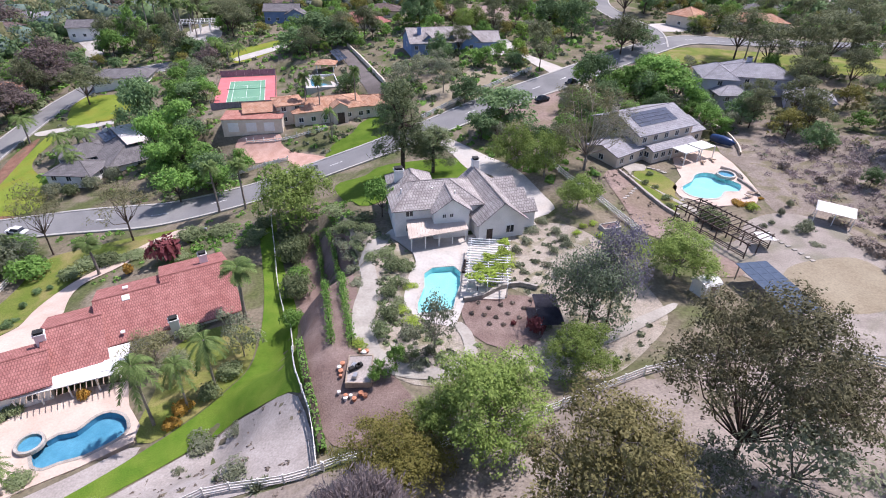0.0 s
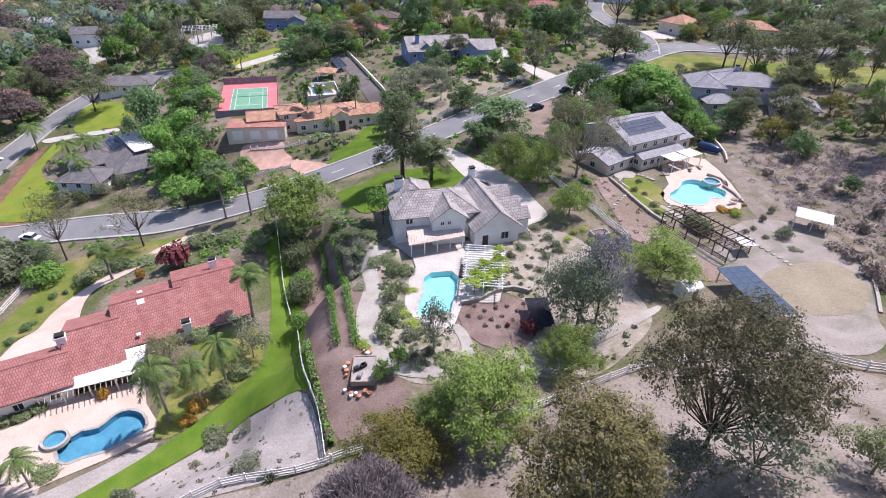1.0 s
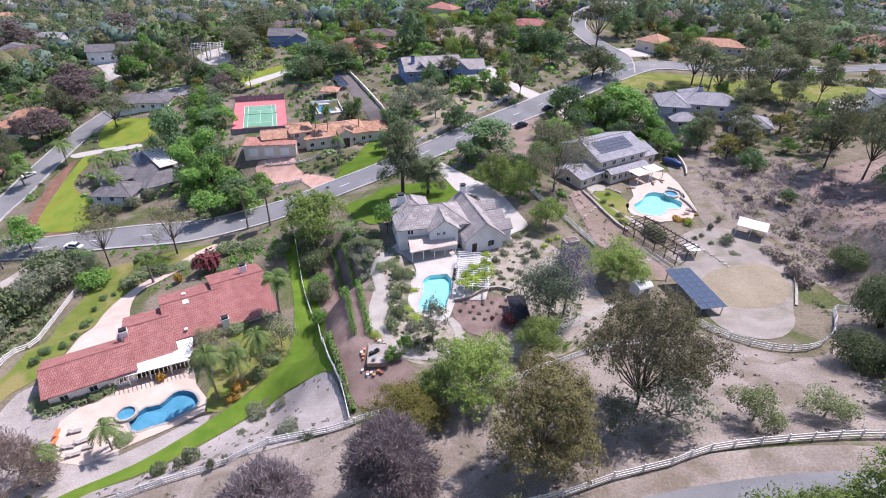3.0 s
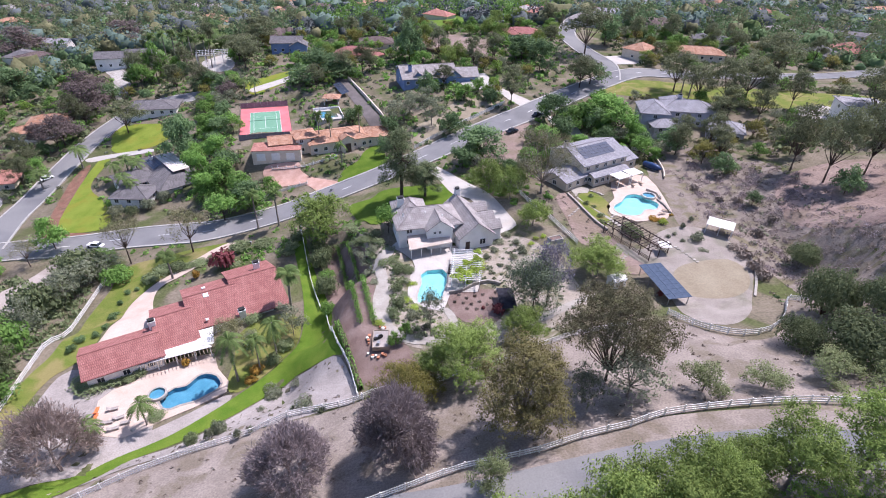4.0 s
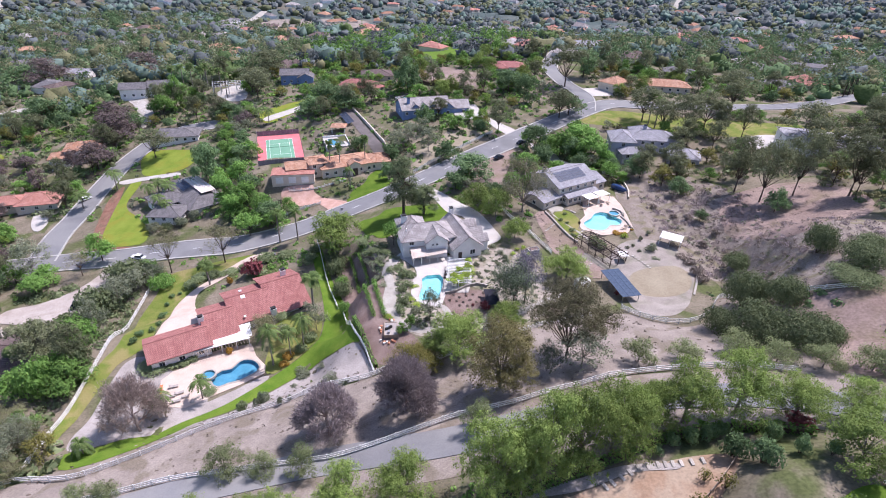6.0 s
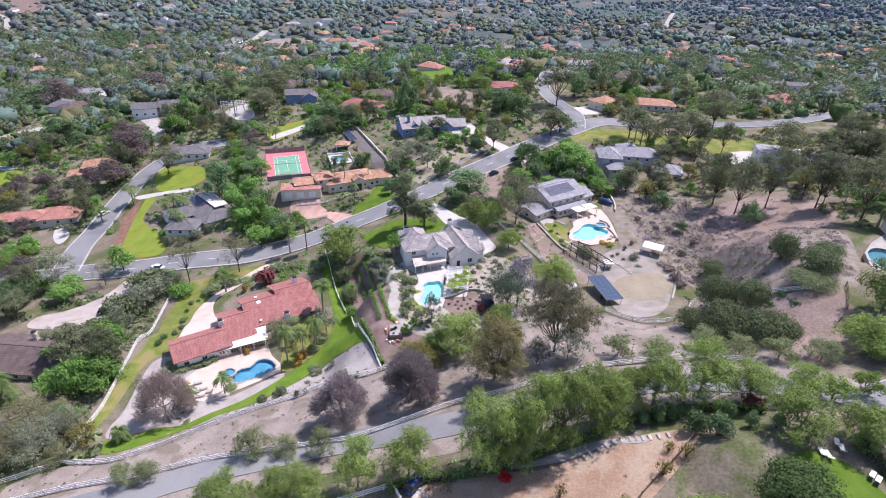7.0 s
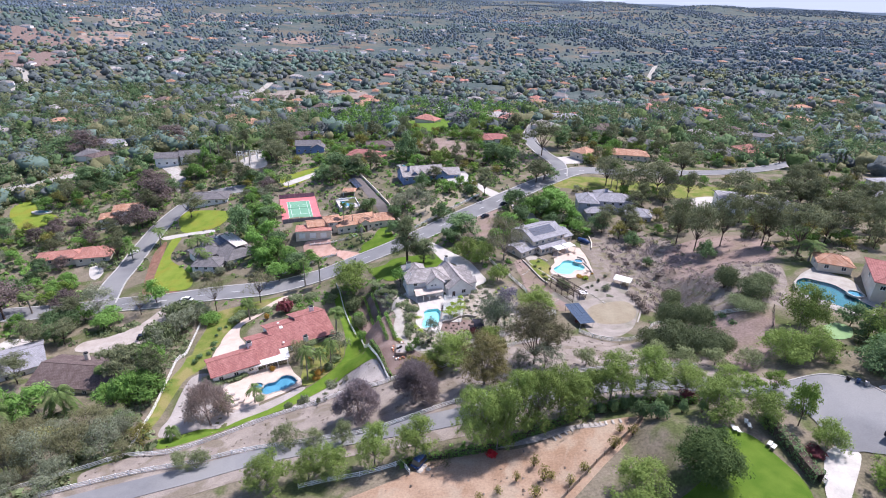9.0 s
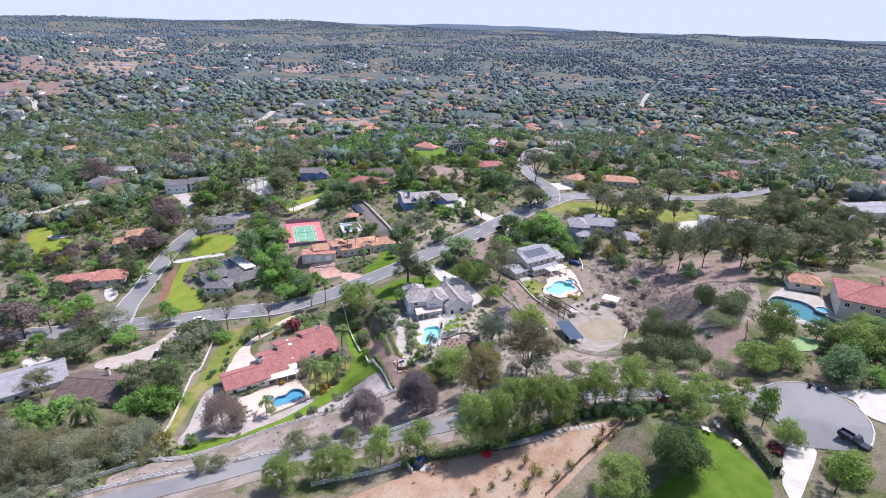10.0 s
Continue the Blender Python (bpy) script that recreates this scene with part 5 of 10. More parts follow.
wing(terr, hx, hy, p[0] + hx, p[1] + hy, 7.0, 5.0, tn, 0.0, 3.2, 1.6, "gable", "stucco_warm", "pale_shingle", 0.5, (1, 0), 1, 3.0)
p = q - k * 8.2
wing(terr, hx, hy, p[0] + hx, p[1] + hy, 13.0, 1.6, tn, 0.0, 2.8, 0.5, "gable", "stucco_warm", "pale_shingle", 0.4, (1, 0), 1, 1.9, cap=False)
chimney(terr, *(q - e * (ln / 2 - 0.6) + k * 2.0), 0.0, 9.2, 1.2, 1.0, "stucco_warm", tn)
for along in (1.0, 6.0):
    o = q + e * along - k * 12.0
    cs = [(*(o + e * a + k * b), 2.7) for a, b in ((-2.2, -1.8), (2.2, -1.8), (2.2, 1.8), (-2.2, 1.8))]
    slab_roof(terr, cs, 0, 0.14, M["white"], "patio_cover", [(c[0] * 0.98 + o[0] * 0.02, c[1] * 0.98 + o[1] * 0.02, 2.7) for c in cs], 0.0, "white slatted patio cover")

# Spanish house beside the tennis court
hx, hy = -38.0, 152.0
span = thing("house", hx, hy, -4.5, "cream Spanish house with terracotta tile roof", "house")
RA, RB = [(-42.55, 147.10), (-26.61, 154.47)]
cx, cy, ln, tn = between(RA, RB)
wing(span, hx, hy, cx, cy, ln + 2.0, 5.6, tn, 0.0, 3.7, 1.7, "hip", "stucco_warm", "orange_tile", 0.6, (1, 1), 1, 3.0)
e, k = np.array((math.cos(radians(tn)), math.sin(radians(tn)))), np.array((-math.sin(radians(tn)), math.cos(radians(tn))))
q = np.array((cx, cy)) - (hx, hy)
p = q + e * (ln / 2 + 4.5) - k * 1.0
wing(span, hx, hy, p[0] + hx, p[1] + hy, 8.5, 4.6, tn - 12, 0.0, 3.4, 1.5, "hip", "stucco_warm", "orange_tile", 0.5, (1, 1), 1, 3.0)
p = q + e * 2.2 - k * 5.6
wing(span, hx, hy, p[0] + hx, p[1] + hy, 3.4, 2.0, tn + 90, 0.0, 4.4, 1.2, "gable", "stucco_warm", "orange_tile", 0.3, (0, 0), 1, 3.0, False, cap=False)
add_door(span, *(p - k * 1.78), 0.0, tn, 1.9, 3.0, "dark_wood", "arched_door")
p = q - e * (ln / 2 + 1.5) + k * 0.5
wing(span, hx, hy, p[0] + hx, p[1] + hy, 7.0, 4.0, tn, 0.0, 5.2, 0.9, "hip", "stucco_warm", "orange_tile", 0.4, (1, 1), 2, 3.0)
SA, SB = [(-54.58, 143.35), (-46.87, 145.82)]
cx, cy, ln, tt = between(SA, SB)
wing(span, hx, hy, cx, cy, ln + 0.5, 4.0, tt, 0.0, 4.0, 1.3, "gable", "stucco_warm", "orange_tile", 0.4, (1, 0), 1, 3.2)
SA, SB = [(-58.52, 136.29), (-43.66, 138.34)]
cx, cy, ln, tt = between(SA, SB)
kk = np.array((-math.sin(radians(tt)), math.cos(radians(tt))))
wing(span, hx, hy, cx + kk[0] * 3.4, cy + kk[1] * 3.4, ln, 3.4, tt, 0.0, 3.2, 0.35, "hip", "stucco_warm", "pink_tile", 0.2, (0, 0), 1, 3.0, False, cap=False)
for i in range(3):
    p = np.array(SA) + (np.array(SB) - SA) * (0.18 + 0.3 * i) - (hx, hy)
    add_door(span, p[0], p[1] - 0.02, 0.0, tt, 2.6, 2.3, "white", "garage_door")


def villa(t_label, x, y, turn, bodies, wall, roof, label, storeys=1, kind="hip", base=None, chimneys=(), plain=False):
    """A house of several bodies, each (dx, dy, length, half width, turn, eave, rise), round x, y."""
    z = ground(x, y) if base is None else base
    ob = thing("house", x, y, z, label, "house", "houses of the neighbourhood")
    if not plain:
        HOMES.append((x, y))
    c, s = math.cos(radians(turn)), math.sin(radians(turn))
    for dx, dy, length, half, dt, eave, rise in bodies:
        wing(ob, x, y, x + dx * c - dy * s, y + dx * s + dy * c, length, half, turn + dt, 0.0, eave, rise, kind, wall, roof, 0.6, (0, 0) if plain else (1, 1), 2 if eave > 5 else 1, 3.6, not plain, below=3.0, cap=not plain)
    for dx, dy, h in chimneys:
        chimney(ob, dx * c - dy * s, dx * s + dy * c, 0.0, h, 1.2, 0.9, wall, turn)
    return ob


GX, GY = -90.5, 143.5
gh = villa("", GX, GY, -47, ((0, 0, 29, 7.2, 0, 2.7, 2.5), (-1.5, -8.5, 13, 5.5, 90, 2.6, 1.9), (9.5, -13, 11, 4.6, 47, 2.6, 1.7)), "stucco", "dark_shingle", "low house with grey shingle roof and solar panels", base=ground(GX, GY) - 1.6, chimneys=((-7, -2, 5.9),))
ga, gb = np.array((math.cos(radians(-47)), math.sin(radians(-47)))), np.array((-math.sin(radians(-47)), math.cos(radians(-47))))
gs = math.degrees(math.atan2(2.5, 7.2))
for i in range(3):
    for j in range(5):
        p = ga * (-7.5 + j * 1.7) - gb * (1.4 + i * 1.05)
        under("solar_panel", PANEL, gh, pose(p[0], p[1], 2.7 + 2.5 * (1 - (1.4 + i * 1.05) / 7.2) + 0.24, gs, 0, -47))
cs = [(*(ga * u + gb * w), 5.5) for u, w in ((-6.5, -0.8), (-6.5, 4.6), (9.5, 4.6), (9.5, -0.8))]
lat = slab_roof(gh, cs[::-1], 0, 0.1, M["cover"], "patio_cover", [(*(ga * u + gb * 4.4), 5.5) for u in (-6.2, 1.5, 9.2)], 2.7, "white slatted patio cover")
joists(lat, np.array(cs[0]) + (0, 0, 0.16), np.array(cs[3]) + (0, 0, 0.16), np.array(cs[1]) + (0, 0, 0.16), np.array(cs[2]) + (0, 0, 0.16), 13, "white", 0.22, "slat")
NEAR = (
    (0, [(-5.3, 200.3)][0], 17, ((0, 0, 22, 6.5, 0, 3.2, 3.4), (14.8, -3.4, 10, 4.5, -7, 3.2, 2.4), (9.5, -4.0, 8, 3.2, 90, 3.2, 2.6), (-5, -3.6, 4.2, 1.3, 90, 4.3, 1.1), (-1, -3.6, 4.2, 1.3, 90, 4.3, 1.1), (3, -3.6, 4.2, 1.3, 90, 4.3, 1.1)), "stucco_blue", "grey_shingle", "blue-sided house with grey dormered roof", "gable", ((-7.5, -3, 7.4),)),
    (0, [(80.0, 161.0)][0], 0, ((5.5, 0, 18, 5.2, -8, 5.6, 2.4), (-6.5, -1.5, 12, 4.4, 82, 5.6, 2.4), (-4.8, -9.0, 8.5, 3.4, 4, 2.7, 1.5), (14.5, -12.5, 11, 5, -22, 3.2, 2.0), (4, 6, 10, 4.2, 82, 5.3, 2.2)), "stucco_grey", "pale_shingle", "lilac-grey two-storey house with pale hipped roofs", "hip", ((3, 1, 9.4),)),
    (0, [(-155.49, 149.00)][0], 14, ((2, 0, 14, 6.0, 0, 3.0, 2.2), (-12, 0, 18, 4.2, 4, 2.9, 1.8)), "stucco_warm", "pink_tile", "low house with faded pink tile roof", "hip", ()),
    (0, [(-104.5, 55.5)][0], -6, ((0, 0, 26, 7.0, 0, 3.0, 2.4), (13.5, -5, 14, 5, -28, 3.0, 2.0)), "stucco_warm", "brown_shingle", "ranch house with brown shingle roof", "gable", ((-2.5, 4.5, 6.4),)),
    (0, [(-135.5, 64.5)][0], 35, ((0, 0, 20, 7.5, 0, 3.2, 2.4),), "stucco", "pale_shingle", "house with pale blue-grey roof among trees", "gable", ()),
    (0, [(122.29, 65.85)][0], -22, ((0, 0, 9, 3.6, 0, 2.8, 1.7),), "stucco_warm", "orange_tile", "pool cabana with terracotta tile roof", "hip", ()),
    (0, [(133.15, 47.75)][0], -30, ((2, 0, 26, 8.5, 0, 3.2, 2.8), (10, 9, 16, 7, 90, 3.2, 2.6)), "stucco_warm", "red_tile", "large villa with broad red tile roof", "hip", ()),
    (0, [(-155.26, 187.16)][0], 20, ((0, 0, 14, 5, 0, 5.4, 2.0), (-9, -3, 8, 4, 0, 3.0, 1.6)), "stucco", "orange_tile", "white house with orange tile roof among trees", "hip", ()),
    (0, [(-157.28, 258.71)][0], 14, ((-7, 0, 13, 4.5, 0, 5.0, 2.2), (7, 1, 13, 4.5, 6, 5.4, 2.4)), "stucco", "dark_shingle", "white two-storey house with grey roof", "gable", ()),
    (0, [(-78.08, 267.74)][0], 8, ((0, 0, 15, 5, 0, 5.0, 2.2), (6, -3, 8, 4, 90, 4.0, 2.0)), "stucco_blue", "dark_shingle", "blue-grey house with dark roof", "gable", ()),
    (0, [(-39.78, 241.86)][0], -10, ((0, 0, 17, 6.5, 0, 3.0, 2.4), (8, -2, 8, 5, 60, 3.0, 2.0)), "stucco_warm", "red_tile", "house with orange-red tile roof", "hip", ()),
    (0, [(-31.57, 260.88)][0], 10, ((0, 0, 16, 6, 0, 3.0, 2.0),), "stucco_warm", "brown_shingle", "low house with tan roof", "hip", ()),
    (0, [(40.71, 265.77)][0], 2, ((0, 0, 18, 5.5, 0, 3.2, 2.0), (-5, -4, 8, 4, 90, 3.2, 1.8)), "stucco", "red_tile", "house with salmon tile roof on the street", "hip", ()),
    (0, [(91.60, 233.59)][0], 40, ((0, 0, 12, 5.5, 0, 4.4, 2.4),), "stucco_warm", "orange_tile", "house with orange tile roof", "hip", ()),
    (0, [(120.05, 240.26)][0], -10, ((0, 0, 24, 5.5, 0, 3.2, 2.2),), "stucco_warm", "orange_tile", "long house with terracotta roof", "hip", ()),
    (0, [(251.94, 333.80)][0], -18, ((0, 0, 30, 6, 0, 3.4, 1.4),), "stucco", "dark_shingle", "low house with dark blue-grey roof", "hip", ()),
    (0, [(490.62, 631.97)][0], 10, ((0, 0, 26, 7, 0, 4.4, 2.4), (-18, -6, 14, 6, 0, 3.4, 2.0)), "stucco_warm", "orange_tile", "hillside house with terracotta roofs", "hip", ()),
    (0, [(144.12, 139.54)][0], -12, ((0, 0, 24, 7, 0, 3.4, 0.5), (-10, 7, 12, 5, 0, 3.2, 0.4)), "white", "pale_shingle", "white flat-roofed modern house", "hip", ()),
    (0, [(210.11, 145.67)][0], 10, ((0, 0, 24, 7, 0, 6.0, 0.4), (-16, -6, 14, 6, 0, 3.4, 0.4)), "stucco_warm", "pale_shingle", "cream flat-roofed villa with terraces", "hip", ()),
    (0, [(-232.71, 322.71)][0], 5, ((0, 0, 15, 5, 0, 4.4, 2.0),), "stucco", "pale_shingle", "pale house between dark trees", "gable", ()),
    (0, [(-216.35, 276.28)][0], 60, ((0, 0, 14, 5, 0, 4.4, 1.4),), "stucco_warm", "brown_shingle", "tan house between dark trees", "hip", ()),
    (0, [(-116.89, 197.57)][0], 10, ((0, 0, 18, 6, 0, 3.0, 1.6),), "stucco", "dark_shingle", "low grey-roofed house beside trees", "hip", ()),
    (0, [(47.88, 383.00)][0], 4, ((0, 0, 22, 6, 0, 3.2, 2.0),), "stucco_warm", "brown_shingle", "far house with brown roof", "hip", ()),
    (0, [(112.03, 371.42)][0], 0, ((0, 0, 26, 6, 0, 3.2, 2.0),), "stucco", "pale_shingle", "far house with grey roof", "hip", ()),
    (0, [(322.87, 566.91)][0], -5, ((0, 0, 22, 6, 0, 3.4, 2.2), (10, -9, 12, 5, 0, 3.2, 2.0)), "stucco_warm", "pink_tile", "far house with salmon roof", "hip", ()),
    (0, [(-90.75, 497.05)][0], 8, ((0, 0, 18, 6, 0, 3.2, 2.0),), "stucco", "dark_shingle", "far house with dark roof", "hip", ()),
    (0, [(-197.23, 583.66)][0], 4, ((0, 0, 24, 6, 0, 3.2, 2.0),), "stucco_warm", "pink_tile", "far house with pale pink roof", "hip", ()),
)
for _, (x, y), turn, bodies, wall_key, roof_key, label, kind, stacks in NEAR:
    villa("", x, y, turn, bodies, wall_key, roof_key, label, 1, kind, None, stacks)


# ---- trees and shrubs ----
def leaf_quads(rng, centres, normals, size):
    """Small irregular leaf sprays, one quad each, facing about along normals."""
    n = len(centres)
    nr = normals + rng.normal(0, 0.55, (n, 3))
    nr /= np.linalg.norm(nr, axis=1)[:, None] + 1e-9
    a = np.cross(nr, rng.normal(0, 1, (n, 3)))
    a /= np.linalg.norm(a, axis=1)[:, None] + 1e-9
    b = np.cross(nr, a)
    s = (size * rng.uniform(0.55, 1.3, n))[:, None]
    w = rng.uniform(0.5, 1.0, n)[:, None]
    v = np.stack([centres + s * (-a - b * w * 0.6), centres + s * (a * 0.7 - b * w), centres + s * (a + b * w * 0.5), centres + s * (-a * 0.6 + b * w)], 1)
    return v.reshape(-1, 3), np.arange(4 * n).reshape(-1, 4)


def sprays(rng, centres, normals, size, slim=0.5, hang=0.0, loose=0.4):
    """Pointed leaf sprays, one kite each, facing about along normals; with hang they trail downwards."""
    n = len(centres)
    nr = normals + rng.normal(0, loose, (n, 3))
    nr /= np.linalg.norm(nr, axis=1)[:, None] + 1e-9
    a = rng.normal(0, 1, (n, 3)) + (0, 0, -2.4 * hang)
    a -= nr * (a * nr).sum(1)[:, None]
    a /= np.linalg.norm(a, axis=1)[:, None] + 1e-9
    b = np.cross(nr, a)
    s = (size * rng.uniform(0.6, 1.4, n))[:, None]
    w = s * slim * rng.uniform(0.7, 1.25, n)[:, None]
    v = np.stack([centres - s * a, centres + w * b + 0.15 * s * a, centres + s * a, centres - w * b - 0.1 * s * a], 1)
    return v.reshape(-1, 3), np.arange(4 * n).reshape(-1, 4)


def lobes_of(rng, count, height, radius, low, flat):
    """Centres and radii of the rounded masses that make up a crown."""
    out = []
    for i in range(count):
        t = (i + 0.5) / count
        ang = i * 2.4 + rng.uniform(-0.5, 0.5)
        h = low + (1 - low) * (0.18 + 0.68 * rng.random())
        reach = radius * (0.12 + 0.62 * math.sqrt(t)) * (1.15 - 0.75 * max(0, (h - low) / (1 - low) - 0.35))
        r = radius * rng.uniform(0.26, 0.46)
        out.append((np.array((reach * math.cos(ang), reach * math.sin(ang), h * height)), np.array((r, r, r * flat))))
    out.append((np.array((0, 0, height * (1 - 0.32 * radius * flat / height))), np.array((radius * 0.42, radius * 0.42, radius * 0.4 * flat))))
    return out


def make_tree(name, seed, height, radius, leaves, bark, label, category="tree", lobes=9, n=1200, leaf=0.42, low=0.3, flat=0.8, fork=0.3, droop=0.0, gaps=0.0, trunk=0.045, lean=0.0, tuft=0.15, each=14, slim=0.5, twigs=0):
    """A trunk that forks into limbs, each carrying a rounded mass made of many tufts of leaf sprays."""
    rng = np.random.default_rng(seed)
    masses = lobes_of(rng, lobes, height, radius, low, flat)
    vol = np.array([r.prod() ** 0.667 for _, r in masses])
    cs, ns, bough = [], [], []
    for i, ((c, r), k) in enumerate(zip(masses, np.maximum(3, n / each * vol / vol.sum()).astype(int))):
        d = rng.normal(0, 1, (k, 3))
        d /= np.linalg.norm(d, axis=1)[:, None]
        d[:, 2] = np.where(d[:, 2] < -0.35, -d[:, 2], d[:, 2])
        lump = 1 + 0.22 * np.sin(d[:, 0] * 5 + seed) * np.sin(d[:, 1] * 6 + 1) + 0.15 * np.sin(d[:, 2] * 9)
        p = c + d * r * (rng.uniform(0.5, 1.08, k) ** 0.6 * lump)[:, None]
        if gaps:
            keep = np.sin(p[:, 0] * 1.9 + seed) + np.sin(p[:, 1] * 1.8) + np.sin(p[:, 2] * 2.3) > -3 + 3.0 * gaps
            p, d = p[keep], d[keep]
        if not len(p):
            continue
        bough += [(i, c, q) for q in p[:twigs]]
        wide = tuft * radius * rng.uniform(0.6, 1.35, len(p))
        o = np.clip(rng.normal(0, 0.6, (len(p), each, 3)), -1.3, 1.3)
        q = p[:, None] + o * wide[:, None, None] * (1, 1, 0.75)
        if droop:
            q[:, :, 2] -= droop * wide[:, None] * (rng.random((len(p), each)) * 2.2)
        cs.append(q.reshape(-1, 3))
        ns.append((0.6 * d[:, None] + (0, 0, 0.3) + 0.45 * o).reshape(-1, 3))
    cs, ns = np.concatenate(cs), np.concatenate(ns)
    cs[:, 2] = np.maximum(cs[:, 2], 0.12)
    v, f = sprays(rng, cs, ns, leaf * 1.5, slim, droop)
    ob = thing(name, 0, 0, 0, label, category)
    tv, tf = [], []
    top = np.array((lean * height, 0.0, fork * height))
    tube(tv, tf, [(0, 0, -0.6), (0, 0, 0.05 * height), top * 0.6, top], [trunk * height * 0.62, trunk * height * 0.5, trunk * height * 0.42, trunk * height * 0.36], 7)
    ends = []
    for c, r in masses:
        mid = top + (c - top) * 0.5 + rng.normal(0, 0.04 * height, 3)
        tf.append((21, 22, len(tv) + 1, len(tv)))
        tube(tv, tf, [top * 0.96, mid, c + (0, 0, 0.2 * r[2])], [trunk * height * 0.24, trunk * height * 0.14, trunk * height * 0.05], 5)
        ends.append(len(tv) - 5)
    for i, c, q in bough:
        tf.append((ends[i], ends[i] + 1, len(tv) + 1, len(tv)))
        tube(tv, tf, [c, (c + q) / 2 + rng.normal(0, 0.02 * height, 3), q], [trunk * height * 0.06, trunk * height * 0.04, trunk * height * 0.015], 3)
    under("trunk", mesh_of("trunk", tv, tf, M[bark], True), ob)
    under("crown", mesh_of("crown", v, f, L[leaves]), ob)
    ob["size"] = (height, radius)
    return ob


def make_shrub(name, seed, height, radius, leaves, label, n=560, leaf=0.1, lobes=5):
    rng = np.random.default_rng(seed)
    cs, ns = [], []
    for i in range(lobes):
        ang, reach = i * 2.4, radius * (0.0 if i == 0 else rng.uniform(0.3, 0.55))
        c = np.array((reach * math.cos(ang), reach * math.sin(ang), height * rng.uniform(0.3, 0.5)))
        r = np.array((radius * 0.55, radius * 0.55, height * 0.5))
        d = rng.normal(0, 1, (n // lobes, 3))
        d /= np.linalg.norm(d, axis=1)[:, None]
        d[:, 2] = abs(d[:, 2]) - 0.15
        lump = 1 + 0.2 * np.sin(d[:, 0] * 7 + seed + i) * np.sin(d[:, 1] * 6) + 0.12 * np.sin(d[:, 2] * 9 + i)
        cs.append(c + d * r * (rng.uniform(0.8, 1.06, len(d)) * lump)[:, None])
        ns.append(d)
    cs = np.concatenate(cs)
    cs[:, 2] = np.maximum(cs[:, 2], 0.05)
    v, f = sprays(rng, cs, np.concatenate(ns) + (0, 0, 0.25), leaf * 1.45, 0.5)
    ob = thing(name, 0, 0, 0, label, "shrub")
    tv, tf = [], []
    for i in range(4):
        a = i * 1.6 + seed
        tube(tv, tf, [(0, 0, -0.2), (0.4 * radius * math.cos(a), 0.4 * radius * math.sin(a), 0.6 * height)], [0.05 * height, 0.02 * height], 4)
    under("stems", mesh_of("stems", tv, tf, M["bark"]), ob)
    under("foliage", mesh_of("foliage", v, f, L[leaves]), ob)
    ob["size"] = (height, radius)
    return ob


def make_palm(name, seed, height, reach, label, fronds=18, fan=False):
    rng = np.random.default_rng(seed)
    ob = thing(name, 0, 0, 0, label, "palm")
    tv, tf = [], []
    bend = rng.uniform(-0.04, 0.04)
    tube(tv, tf, [(bend * height * t * t, 0, height * t - 0.4) for t in (0, 0.25, 0.5, 0.75, 1.0)], [0.27, 0.2, 0.18, 0.17, 0.2], 8)
    under("trunk", mesh_of("trunk", tv, tf, M["bark_pale"], True), ob)
    top = np.array((bend * height, 0, height - 0.4))
    cv, cf = [], []
    for i in range(fronds):
        ang, lift = i * 2.4 + rng.uniform(-0.2, 0.2), rng.uniform(-0.35, 1.0)
        d = np.array((math.cos(ang), math.sin(ang), 0))
        side = np.array((-d[1], d[0], 0))
        v, f = [], []
        m = 9
        spine = [top + d * reach * (t * math.cos(lift * 0.9)) + np.array((0, 0, reach * (t * math.sin(lift) - (0.75 if not fan else 0.45) * t * t))) for t in np.linspace(0.04, 1, m)]
        for j in range(m - 1):
            w = reach * (0.24 if not fan else 0.34) * math.sin(math.pi * (0.12 + 0.84 * j / (m - 1)))
            a, b = spine[j], spine[j + 1]
            for s in (-1, 1):
                o = len(v)
                hang = np.array((0, 0, -0.45 * w))
                v += [a, a * 0.45 + b * 0.55, a * 0.3 + b * 0.7 + s * side * w + d * w * 0.5 + hang]
                f.append((o, o + 1, o + 2))
                o = len(v)
                v += [a * 0.5 + b * 0.5, b, b + s * side * w * 0.95 + d * w * 0.5 + hang]
                f.append((o, o + 1, o + 2))
        if fan:
            cf += [tuple(len(cv) + k for k in q) for q in f]
            cv += v
        else:
            under("frond", mesh_of("frond", v, f, L["palm"]), ob)
    if fan:
        under("crown", mesh_of("crown", cv, cf, L["palm"]), ob)
    ob["size"] = (height + 0.3 * reach, reach)
    return ob


